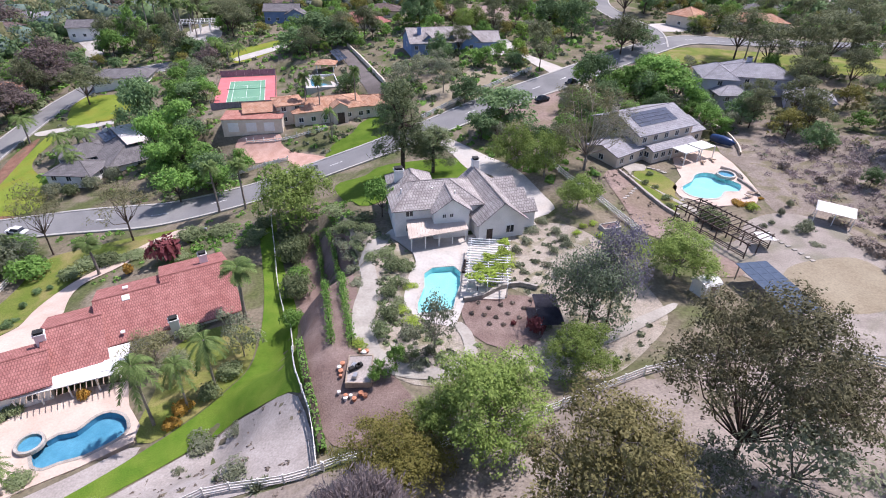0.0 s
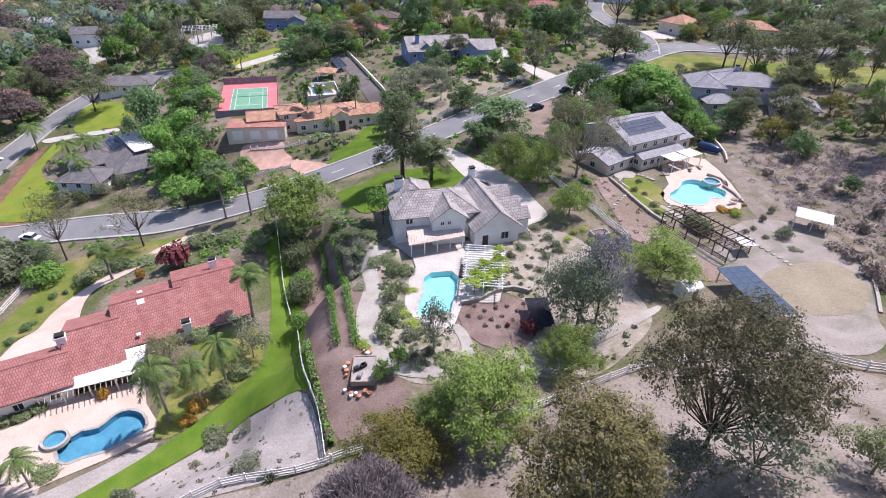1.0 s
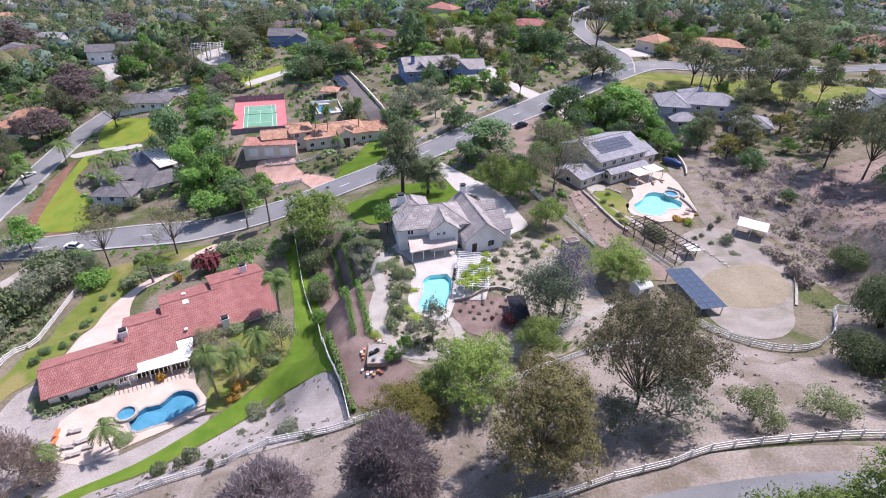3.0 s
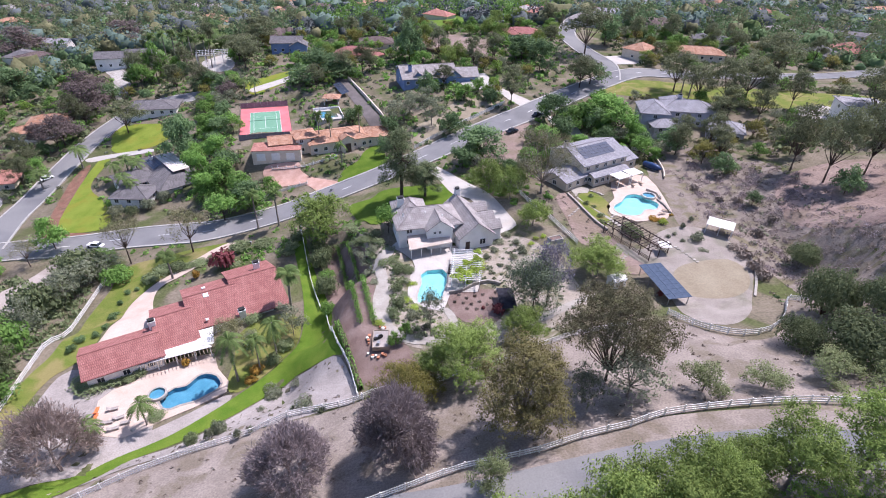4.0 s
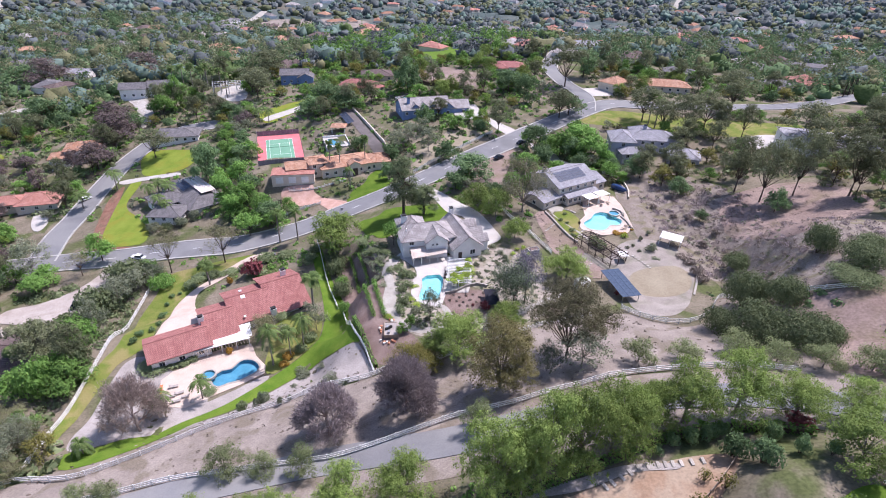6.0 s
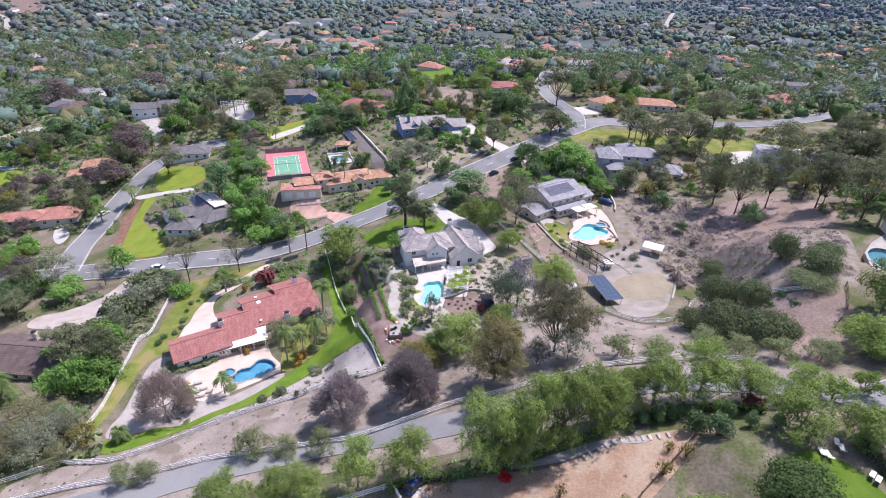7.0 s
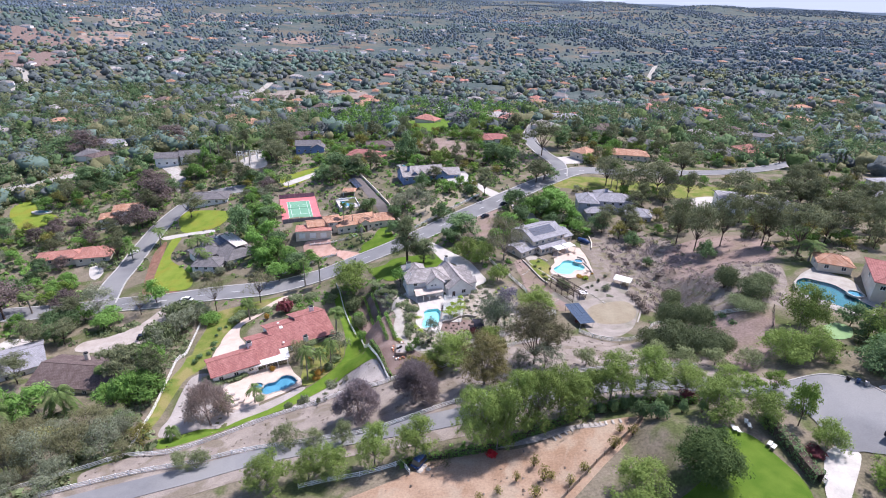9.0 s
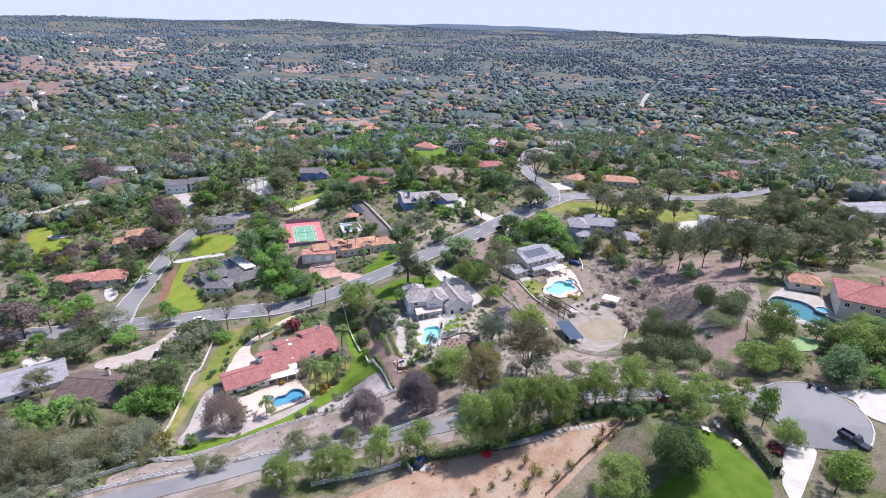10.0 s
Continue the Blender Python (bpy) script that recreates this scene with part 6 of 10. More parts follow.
def make_bare(name, seed, height, radius, label, bark="twig", veil="twiggy", dense=1.0):
    """A leafless, many-branched tree with a thin veil of twigs."""
    rng = np.random.default_rng(seed)
    ob = thing(name, 0, 0, 0, label, "tree")
    v, f = [], []
    tips = []

    def grow(p, d, length, r, level):
        q = p + d * length
        tube(v, f, [p, (p + q) / 2 + rng.normal(0, 0.05 * length, 3), q], [r, r * 0.8, r * 0.55], 5 if level < 2 else 3)
        if level == 5:
            tips.append((q, d))
            return
        for _ in range(3 if level < 4 else 2):
            nd = d + rng.normal(0, 0.75 if level == 0 else 0.5, 3) + (0, 0, 0.1)
            nd[2] = max(nd[2], 0.02)
            grow(q, nd / np.linalg.norm(nd), length * (1.6 if level == 0 else rng.uniform(0.66, 0.88)), r * 0.6, level + 1)

    grow(np.array((0, 0, -0.3)), np.array((0.03, 0.02, 1.0)), height * 0.13, 0.035 * height, 0)
    v = np.array(v)
    wide, high = radius / max(1e-3, np.percentile(np.hypot(v[:, 0], v[:, 1]), 90)), height / v[:, 2].max()
    v *= (wide, wide, high)
    sag = lambda p: p - np.c_[np.zeros((len(p), 2)), 0.3 * height * np.clip(np.hypot(p[:, 0], p[:, 1]) / radius, 0, 1.15) ** 1.6]  # noqa: E731
    v = sag(v)
    v[:, 2] = np.maximum(v[:, 2], -0.3)
    under("trunk", mesh_of("trunk", v, f, M[bark]), ob)
    ends = sag(np.array([q for q, _ in tips]) * (wide, wide, high))
    ends[:, 2] = np.maximum(ends[:, 2], 0.5)
    c = np.repeat(ends, int(95 * dense), 0)
    c = c + rng.normal(0, 0.5, c.shape) * (1, 1, 0.8)
    knots = rng.normal(0, 1, (int(420 * dense), 3))
    knots *= (rng.uniform(0.55, 1.0, (len(knots), 1))) / np.linalg.norm(knots, axis=1)[:, None]
    knots[:, 2] = np.abs(knots[:, 2]) * 1.15 - 0.2
    fill = np.repeat(knots * (radius, radius, 0.5 * height) + (0, 0, 0.46 * height), 22, 0)
    c = np.concatenate([c, fill + rng.normal(0, 0.3, fill.shape)])
    c[:, 2] = np.maximum(c[:, 2], 0.3)
    out = c - (0, 0, 0.3 * height)
    out /= np.linalg.norm(out, axis=1)[:, None]
    n = len(c)
    a = out + rng.normal(0, 0.55, (n, 3))
    a /= np.linalg.norm(a, axis=1)[:, None]
    b = np.cross(a, rng.normal(0, 1, (n, 3)))
    b /= np.linalg.norm(b, axis=1)[:, None]
    s = rng.uniform(0.16, 0.42, n)[:, None]
    lv = np.stack([c - a * s, c + b * 0.05, c + a * s, c - b * 0.05], 1).reshape(-1, 3)
    lf = np.arange(4 * n).reshape(-1, 4)
    tagged(under("twig_veil", mesh_of("twig_veil", lv, lf, L[veil]), ob), "", "", "", "stuff")
    ob["size"] = (height, radius)
    return ob


KINDS = {
    "pepper": [make_tree("pepper_tree", 11 + i, 9, 5.5, "pepper", "bark_pale", "broad pepper tree with drooping bright green foliage", lobes=16, n=9500, leaf=0.125, low=0.1, flat=0.8, droop=0.6, gaps=0.2, slim=0.46, each=18, tuft=0.11) for i in range(3)],
    "pepper_small": [make_tree("pepper_tree", 21 + i, 5, 3, "pepper_dull", "bark_pale", "small grey-green pepper tree beside a rail fence", lobes=11, n=5200, leaf=0.075, low=0.12, flat=0.85, droop=0.6, gaps=0.18, slim=0.46, twigs=2) for i in range(2)],
    "euc": [make_tree("eucalyptus", 31 + i, 15, 6.5, "euc", "bark", "tall eucalyptus with open grey-green crown", lobes=15, n=5600, leaf=0.19, low=0.35, flat=0.6, gaps=0.45, fork=0.25, trunk=0.032, slim=0.4, droop=0.3, twigs=2, tuft=0.12) for i in range(3)],
    "euc_brown": [make_tree("eucalyptus", 41, 12, 5.5, "euc_brown", "bark_pale", "olive-brown tree with dense feathery crown", lobes=30, n=34000, leaf=0.08, low=0.16, flat=0.7, gaps=0.25, fork=0.12, droop=0.35, slim=0.46, tuft=0.085, each=22, twigs=5)],
    "euc_open": [make_tree("eucalyptus", 35, 15, 6.5, "euc_warm", "bark", "large open-crowned eucalyptus with dark forking limbs", lobes=32, n=34000, leaf=0.08, low=0.34, flat=0.6, gaps=0.4, fork=0.14, trunk=0.026, droop=0.3, slim=0.46, tuft=0.075, each=26, twigs=7)],
    "olive_fine": [make_tree("acacia", 95, 8, 5.0, "olive", "bark", "dense olive-gold rounded tree", lobes=20, n=22000, leaf=0.075, low=0.2, flat=0.75, tuft=0.09, each=20)],
    "pepper_fine": [make_tree("pepper_tree", 14 + i, 11, 5.2, "pepper", "bark_pale", "broad pepper tree with feathery green foliage", lobes=24, n=20000, leaf=0.092, low=0.16, flat=0.75, droop=0.6, gaps=0.3, slim=0.46, tuft=0.09, each=22) for i in range(2)],
    "oak": [make_tree("oak", 51 + i, 8, 5, "oak", "bark", "dense dark green round-crowned tree", lobes=12, n=3600, leaf=0.19, low=0.1, flat=0.85) for i in range(3)],
    "green": [make_tree("garden_tree", 61 + i, 7, 4.2, "green", "bark", "leafy fresh green garden tree", lobes=11, n=3000, leaf=0.17, low=0.08, flat=0.95, gaps=0.12) for i in range(3)],
    "lime": [make_tree("garden_tree", 71 + i, 6, 3.2, "lime", "bark", "bright lime green garden tree", lobes=9, n=2400, leaf=0.13, low=0.2, gaps=0.2) for i in range(2)],
    "purple": [make_tree("plum_tree", 81 + i, 9, 5.2, "purple", "bark", "dark purple-brown leafed tree", lobes=12, n=4000, leaf=0.16, low=0.22, gaps=0.2, twigs=2) for i in range(2)],
    "street": [make_tree("street_tree", 85 + i, 10, 4.6, "lot", "bark", "street tree with bare dark trunk and thin crown", lobes=12, n=3400, leaf=0.095, low=0.45, gaps=0.5, fork=0.35, trunk=0.035, twigs=6, slim=0.4) for i in range(2)],
    "feather": [make_tree("eucalyptus", 37, 15, 7.0, "lot", "bark_pale", "pale-barked tree with thin feathery crown", lobes=24, n=13000, leaf=0.085, low=0.3, flat=0.6, gaps=0.45, fork=0.2, trunk=0.03, slim=0.34, droop=0.4, tuft=0.08, each=18, twigs=8)],
    "grey": [make_tree("olive_tree", 91 + i, 6, 3.6, "grey", "bark_pale", "small grey-green olive tree", lobes=10, n=2600, leaf=0.115, low=0.2, gaps=0.25, slim=0.4) for i in range(2)],
    "olive": [make_tree("acacia", 96, 7, 4.2, "olive", "bark", "olive green rounded tree", lobes=10, n=2200, leaf=0.15, low=0.15)],
    "lot": [make_tree("acacia", 105 + i, 7, 4.4, ("lot", "lot", "grey")[i], "bark_pale", "rough " + ("olive", "brownish-green", "grey-green")[i] + " tree on the lower lot", lobes=14, n=5000, leaf=0.1, low=0.2, flat=0.75, gaps=0.38, droop=0.4, slim=0.4, twigs=2) for i in range(3)],
    "tall": [make_tree("conifer", 97, 17, 4.0, "garden", "bark", "tall narrow grey-green tree beside the house", lobes=28, n=17000, leaf=0.105, low=0.08, flat=1.1, fork=0.6, gaps=0.15)],
    "jacaranda": [make_tree("jacaranda", 99, 8, 5.2, "jaca", "bark", "spreading garden tree with leafy crown", lobes=20, n=14000, leaf=0.085, low=0.02, flat=0.85, gaps=0.15)],
    "lilac": [make_tree("jacaranda", 100, 8, 5.0, "lilac", "bark", "jacaranda in pale lilac bloom", lobes=14, n=5000, leaf=0.09, low=0.3, flat=0.8, gaps=0.3)],
    "round": [make_tree("ficus", 101, 9, 6.0, "ficus", "bark", "large dense round dark green tree on a lawn", lobes=26, n=26000, leaf=0.13, low=0.12, flat=0.95)],
    "cypress": [make_tree("cypress", 103, 10, 1.2, "oak", "bark", "slim dark green cypress", lobes=10, n=840, leaf=0.186, low=0.03, flat=2.4, fork=0.8)],
    "twiggy": [make_bare("bare_tree", 111 + i, 8, 5.0, "leafless grey-mauve tree with fine twigs") for i in range(2)],
    "pink": [make_bare("bare_tree", 115, 8, 5.0, "leafless pinkish-grey tree with fine twigs", "twig", "pinkish", 0.45)],
    "palm": [make_palm("queen_palm", 121 + i, 8, 3.2, "queen palm with slender trunk and arching fronds", 24) for i in range(2)],
    "fan": [make_palm("fan_palm", 125, 8, 1.9, "fan palm with compact crown", 46, True)],
    "date": [make_palm("date_palm", 127, 3.2, 4.2, "stout palm with long arching fronds", 34)],
    "shrub": [make_shrub("shrub", 131 + i, 1.3, 1.2, "garden", "rounded leafy green shrub", 1300, 0.055, 4) for i in range(3)],
    "sapling": [make_shrub("fruit_tree", 181 + i, 2.2, 1.3, "olive", "thin young fruit tree with sparse yellow-green leaves", 260, 0.1, 6) for i in range(2)],
    "shrub_grey": [make_shrub("shrub", 135 + i, 1.0, 1.1, "grey", "low rounded grey-green shrub", 1100, 0.055, 4) for i in range(3)],
    "shrub_dark": [make_shrub("shrub", 139, 1.2, 1.1, "oak", "dark green clipped shrub", 1500, 0.055, 4)],
    "shrub_lime": [make_shrub("shrub", 141, 1.0, 1.0, "vine", "bright yellow-green leafy shrub", 900, 0.055, 4)],
    "shrub_yellow": [make_shrub("shrub", 142, 1.0, 1.0, "yellow", "golden orange flowering shrub")],
    "shrub_maroon": [make_shrub("shrub", 143, 2.4, 2.0, "maroon", "large maroon-leafed garden bush", 420, 0.24)],
    "shrub_scarlet": [make_shrub("bougainvillea", 144, 1.4, 1.4, "scarlet", "low scarlet bougainvillea bush", 360, 0.18)],
    "shrub_scrub": [make_shrub("shrub", 145 + i, 0.9, 1.2, "scrub", "dry straw-brown scrub bush") for i in range(2)],
    "shrub_big": [make_shrub("shrub", 151 + i, 2.4, 2.2, "garden", "large leafy green shrub", 1800, 0.13, 9) for i in range(2)],
    "shrub_mixed": [make_shrub("shrub", 161 + i, 2.8, 2.6, ("grey", "hill", "green")[i], "large dense " + ("grey-green", "dark green", "leafy green")[i] + " boundary shrub", 2000, 0.13, 10) for i in range(3)],
    "bush_dark": [make_shrub("shrub", 155 + i, 3.4, 3.6, "hill", "large dark green hillside shrub", 9000, 0.085, 22) for i in range(2)],
}
USED = set()
PARTS = {}


def twin(proto, m):
    """As copy_thing(), for plants with parts one level deep, which it remembers."""
    if proto.name not in PARTS:
        PARTS[proto.name] = list(proto.children)
    ob = proto.copy()
    scene.collection.objects.link(ob)
    ob.matrix_basis = m
    for child in PARTS[proto.name]:
        c = child.copy()
        scene.collection.objects.link(c)
        c.parent = ob
    return ob


chance = random.Random(5)


def plant(kind, x, y, height=None, radius=None, group=""):
    proto = chance.choice(KINDS[kind])
    h0, r0 = proto["size"]
    h, r = height or h0 * chance.uniform(0.8, 1.2), radius or r0 * chance.uniform(0.8, 1.2)
    m = pose(x, y, ground(x, y), 0, 0, chance.uniform(0, 360)) @ Matrix.Diagonal((r / r0, r / r0, h / h0, 1))
    if proto.name not in USED:
        USED.add(proto.name)
        proto.matrix_basis = m
        ob = proto
    else:
        ob = twin(proto, m)
    if group:
        ob["group"] = group
    return ob


def grove(kind, rows, group=""):
    for x, y, h, r in rows:
        plant(kind, x, y, h, r, group)


# trees along the lower lane and in the dirt field
grove("pepper_fine", [(8.1, 2.0, 14.2, 5.2), (14.5, 2.8, 16.4, 5.0), (19.8, 4.7, 15.2, 5.0), (25.4, 7.5, 11.7, 4.8), (31.6, 11.2, 8.1, 4.1), (37.0, 11.2, 10.6, 4.8), (45.0, 12.0, 10.9, 5.0), (52.1, 9.8, 7.6, 4.3), (59.7, 8.8, 6.6, 3.6), (11.4, 0.6, 11.5, 3.3), (28.5, 8.9, 9.6, 3.3)], "pepper trees along the lane")
grove("pepper_fine", [(-33.9, -1.9, 7.9, 4.5), (-26.1, -0.5, 6.9, 3.2), (-21.5, -0.7, 7.7, 3.6), (-13.0, 1.2, 10.0, 3.7), (-4.8, 2.1, 9.5, 4.1)], "pepper trees along the lane")
grove("pepper_small", [(-55.2, 8.1, 4.9, 2.6), (-51.4, 8.5, 4.9, 2.3), (-34.3, 13.0, 6.1, 3.5), (-27.6, 12.2, 4.3, 2.6), (37.5, 29.9, 5.2, 3.3), (46.1, 30.3, 3.9, 3.1), (60.1, 26.1, 4.4, 3.4), (65.5, 22.7, 4.6, 3.3), (71.6, 20.2, 5.2, 3.5), (56.4, 31.2, 4.1, 4.2), (-20.9, 10.4, 5.9, 2.8), (6.6, 15.4, 5.8, 2.8)], "small trees by the fence")
grove("euc_brown", [(11.6, 25.9, 13.5, 6.2)])
grove("euc_open", [(25.3, 33.9, 17.6, 7.4)])
grove("twiggy", [(-18.2, 19.5, 10.7, 5.1), (-5.1, 23.3, 12.2, 5.3)])
grove("olive_fine", [(-4.1, 34.7, 6.3, 5.1)])
grove("pink", [(-58.0, 29.2, 13.9, 5.9)])
grove("grey", [(27.0, 29.6, 7.4, 4.7), (20.6, 29.1, 5.8, 3.0)])
grove("bush_dark", [(68.1, 51.0, 9.6, 4.9), (72.5, 45.5, 6.9, 4.3), (62.8, 35.9, 7.8, 6.3), (68.5, 31.5, 6.5, 5.7), (72.8, 32.0, 3.1, 3.2), (58.7, 41.9, 4.8, 4.2)], "hillside shrubs")
grove("pepper", [(90.8, 32.2, 12.2, 6.4), (80.4, 21.4, 8.2, 6.3), (86.6, 20.1, 8.4, 4.6), (106.5, 22.6, 8.7, 7.0), (113.3, 22.2, 8.6, 6.3), (120.5, 35.3, 4.8, 4.7)], "villa trees")
grove("oak", [(93.8, 11.1, 7.5, 5.2)], "villa trees")
grove("bush_dark", [(85.0, 57.3, 7.4, 3.6), (88.0, 48.7, 5.3, 4.7), (94.9, 55.3, 3.4, 3.5), (83.6, 43.9, 2.4, 5.3), (79.4, 73.8, 4.3, 4.0)], "hillside shrubs")
grove("pepper", [(61.0, -2.6, 6.9, 4.1), (68.9, -8.9, 6.2, 3.3), (75.8, -17.0, 4.4, 4.4), (53.0, -0.8, 6.8, 4.7)], "trees round the turning circle")
grove("lime", [(67.2, -3.6, 9.5, 2.6), (64.2, 7.4, 4.4, 3.0), (69.6, 7.9, 4.4, 2.7), (70.2, -21.2, 8.5, 3.8), (70.8, 1.5, 4.5, 2.4)], "trees round the turning circle")
grove("round", [(43.8, -14.3, 7.5, 5.2)])
grove("pepper", [(33.5, -16.2, 6.5, 5.7)])
# the ranch house's trees
grove("palm", [(-37.1, 49.6, 12.4, 3.1), (-31.3, 55.8, 10.7, 2.7), (-33.5, 52.0, 10.1, 2.4), (-49.5, 39.2, 6.7, 2.4), (-55.2, 34.1, 8.0, 2.3), (-30.2, 135.3, 9.5, 2.3)], "palms")
grove("fan", [(-31.5, 69.5, 11.0, 2.7), (-64.1, 84.2, 8.1, 2.3), (-26.5, 151.2, 14.4, 1.8), (-39.3, 147.5, 13.4, 1.8), (-35.3, 146.7, 12.8, 1.6), (16.0, 239.8, 7.7, 1.9), (-48.5, 103.9, 12.1, 2.1), (-42.8, 104.0, 11.7, 2.1)], "palms")
grove("green", [(-11.4, 86.5, 6.5, 2.9), (-7.4, 48.5, 3.0, 1.3), (-5.4, 49.8, 3.7, 1.3)], "garden trees")
grove("grey", [(-29.4, 62.1, 8.0, 3.0)])
grove("lot", [(-41.1, 59.3, 6.4, 3.9), (-36.8, 57.2, 5.6, 2.6)], "garden trees")
grove("shrub_mixed", [(-28.0, 85.2, 5.4, 2.9), (-24.8, 75.5, 4.3, 2.9), (-30.2, 90.8, 1.8, 2.6), (-23.0, 66.6, 2.9, 1.9), (-27.3, 89.3, 3.6, 2.0), (-25.6, 80.3, 2.6, 2.2)], "planted strip shrubs")
grove("pepper_fine", [(4.9, 38.6, 9.9, 5.8), (0.1, 39.0, 7.0, 3.4), (15.5, 49.2, 6.8, 4.0), (33.5, 69.2, 8.1, 5.6)], "garden trees")
grove("pepper", [(-29.5, 95.1, 10.9, 8.2), (13.4, 107.0, 9.0, 5.4), (18.6, 101.5, 8.6, 4.6), (22.8, 88.6, 6.6, 3.9)], "garden trees")
grove("oak", [(12.7, 129.7, 9.1, 7.3), (-87.8, 153.2, 13.8, 5.6)])
grove("tall", [(-9.7, 108.6, 19.4, 5.0), (-3.3, 107.0, 10.1, 3.8)])
grove("feather", [(27.3, 105.6, 17.3, 8.8)])
grove("jacaranda", [(18.5, 57.7, 12.8, 5.5)])
grove("lilac", [(21.3, 58.8, 13.1, 4.6)])
grove("grey", [(-1.0, 53.2, 7.6, 2.7)])
grove("street", [(-78.9, 92.9, 14.8, 4.7), (-63.4, 95.5, 12.5, 5.5), (-108.3, 96.2, 7.8, 3.9)], "street trees")
grove("shrub_maroon", [(-52.3, 87.0, 4.9, 3.2)])
grove("shrub_big", [(-36.0, 91.0, 1.8, 1.9), (-35.5, 94.1, 2.1, 1.8), (-36.9, 89.4, 0.8, 2.0), (-44.3, 94.6, 1.3, 3.0), (-50.3, 93.9, 2.1, 3.0)], "garden shrubs")
grove("shrub_mixed", [(-88.0, 88.7, 7.9, 5.8), (-93.9, 91.2, 5.8, 4.5), (-78.4, 85.1, 4.1, 3.9), (-91.1, 73.6, 9.1, 5.0), (-86.7, 58.3, 8.6, 4.7), (-91.9, 56.2, 8.8, 4.7), (-85.7, 41.8, 10.2, 4.2), (-82.7, 45.8, 8.4, 3.8), (-80.4, 47.9, 8.2, 3.5), (-90.4, 78.6, 4.5, 4.2), (-88.0, 95.2, 3.4, 3.8)], "dense lot-line shrubs")
# woods below the brown-roofed house
grove("lot", [(-100.4, 8.3, 14.5, 4.9), (-95.7, 11.7, 11.7, 5.4), (-90.0, 13.6, 10.6, 5.5), (-84.0, 15.4, 10.0, 5.2), (-77.5, 16.6, 9.3, 4.9), (-76.8, 23.7, 7.9, 3.7), (-88.7, 29.6, 7.0, 4.6), (-117.1, 29.0, 8.1, 4.9), (-101.9, 27.1, 6.0, 4.5), (-93.4, 25.8, 5.1, 4.1), (-104.3, 19.6, 8.8, 4.3)], "trees of the lower lot")
grove("green", [(-109.5, 39.0, 7.9, 5.2), (-79.2, 42.2, 7.0, 5.1), (-116.3, 37.3, 8.1, 4.9), (-89.3, 41.8, 6.1, 5.1), (-117.6, 94.1, 4.9, 4.4), (-117.7, 87.9, 5.5, 4.8)], "trees of the lower lot")
grove("euc", [(-92.5, 53.4, 12.6, 6.4), (-126.2, 55.6, 10.0, 5.5), (-81.0, 48.6, 11.6, 3.9), (-126.6, 79.3, 8.8, 5.2), (-135.1, 76.6, 11.1, 5.1), (-139.3, 93.5, 5.7, 5.0)])
grove("purple", [(-162.5, 100.5, 15.4, 10.8), (-138.7, 102.1, 9.7, 5.7)])
grove("grey", [(-85.7, 63.2, 10.3, 4.4), (-87.5, 78.3, 7.8, 4.7), (-125.2, 98.9, 11.1, 6.6), (-85.9, 86.0, 7.0, 6.4), (-82.8, 89.3, 5.5, 4.3)])
grove("date", [(-100.7, 38.0, 10.4, 4.9), (-115.0, 34.3, 7.1, 4.0), (-63.9, 21.6, 4.6, 2.2)])
grove("fan", [(-97.8, 52.3, 6.7, 2.0), (-154.3, 104.1, 9.6, 2.9)])
# neighbourhood trees that stand out
grove("purple", [(-147.5, 199.5, 12.9, 10.3), (-143.1, 173.7, 12.2, 8.1), (-245.0, 307.6, 14.8, 13.5), (-185.3, 313.6, 13.2, 12.0), (-158.1, 220.3, 10.6, 8.6)])
grove("euc", [(-121.0, 179.8, 12.4, 7.4), (-91.6, 239.3, 14.3, 8.1), (-94.9, 281.2, 15.7, 10.7), (-97.8, 250.7, 13.0, 10.0)])
grove("oak", [(-87.1, 148.7, 15.1, 6.1), (-257.7, 303.1, 13.0, 11.5), (-194.3, 224.6, 12.3, 9.4), (-101.3, 216.6, 7.5, 6.1), (-91.0, 206.5, 8.2, 5.1), (-53.0, 220.2, 10.0, 9.1), (-57.2, 208.8, 8.1, 7.4), (-42.9, 213.3, 8.8, 7.6)])
grove("green", [(-134.6, 223.7, 10.8, 6.3), (-132.4, 234.9, 15.9, 5.6), (-106.2, 104.2, 9.5, 4.7), (-72.1, 140.7, 11.0, 4.8), (-66.3, 126.6, 10.4, 5.7), (-74.7, 132.2, 12.0, 4.7), (-58.2, 120.9, 9.0, 5.6), (-60.1, 110.7, 7.6, 4.8), (-52.1, 113.2, 6.6, 4.3), (-49.9, 123.6, 5.7, 3.3), (-68.7, 122.8, 9.3, 4.4)])
grove("euc", [(99.4, 103.7, 19.7, 6.5), (108.6, 103.2, 20.5, 6.0), (97.6, 114.9, 18.5, 6.4), (112.7, 174.4, 15.9, 8.8), (102.7, 168.9, 17.0, 7.2), (96.2, 177.0, 13.4, 7.4), (136.4, 142.6, 16.6, 9.5), (136.7, 201.0, 18.6, 10.3), (91.4, 188.0, 15.2, 8.3), (66.5, 234.7, 20.1, 10.5), (55.4, 191.4, 12.5, 7.9), (151.5, 137.0, 14.0, 8.1), (120.4, 78.9, 17.9, 7.9), (141.1, 92.5, 17.2, 8.5), (118.8, 95.0, 17.6, 6.7), (26.4, 172.8, 14.5, 5.4)], "eucalyptus grove")
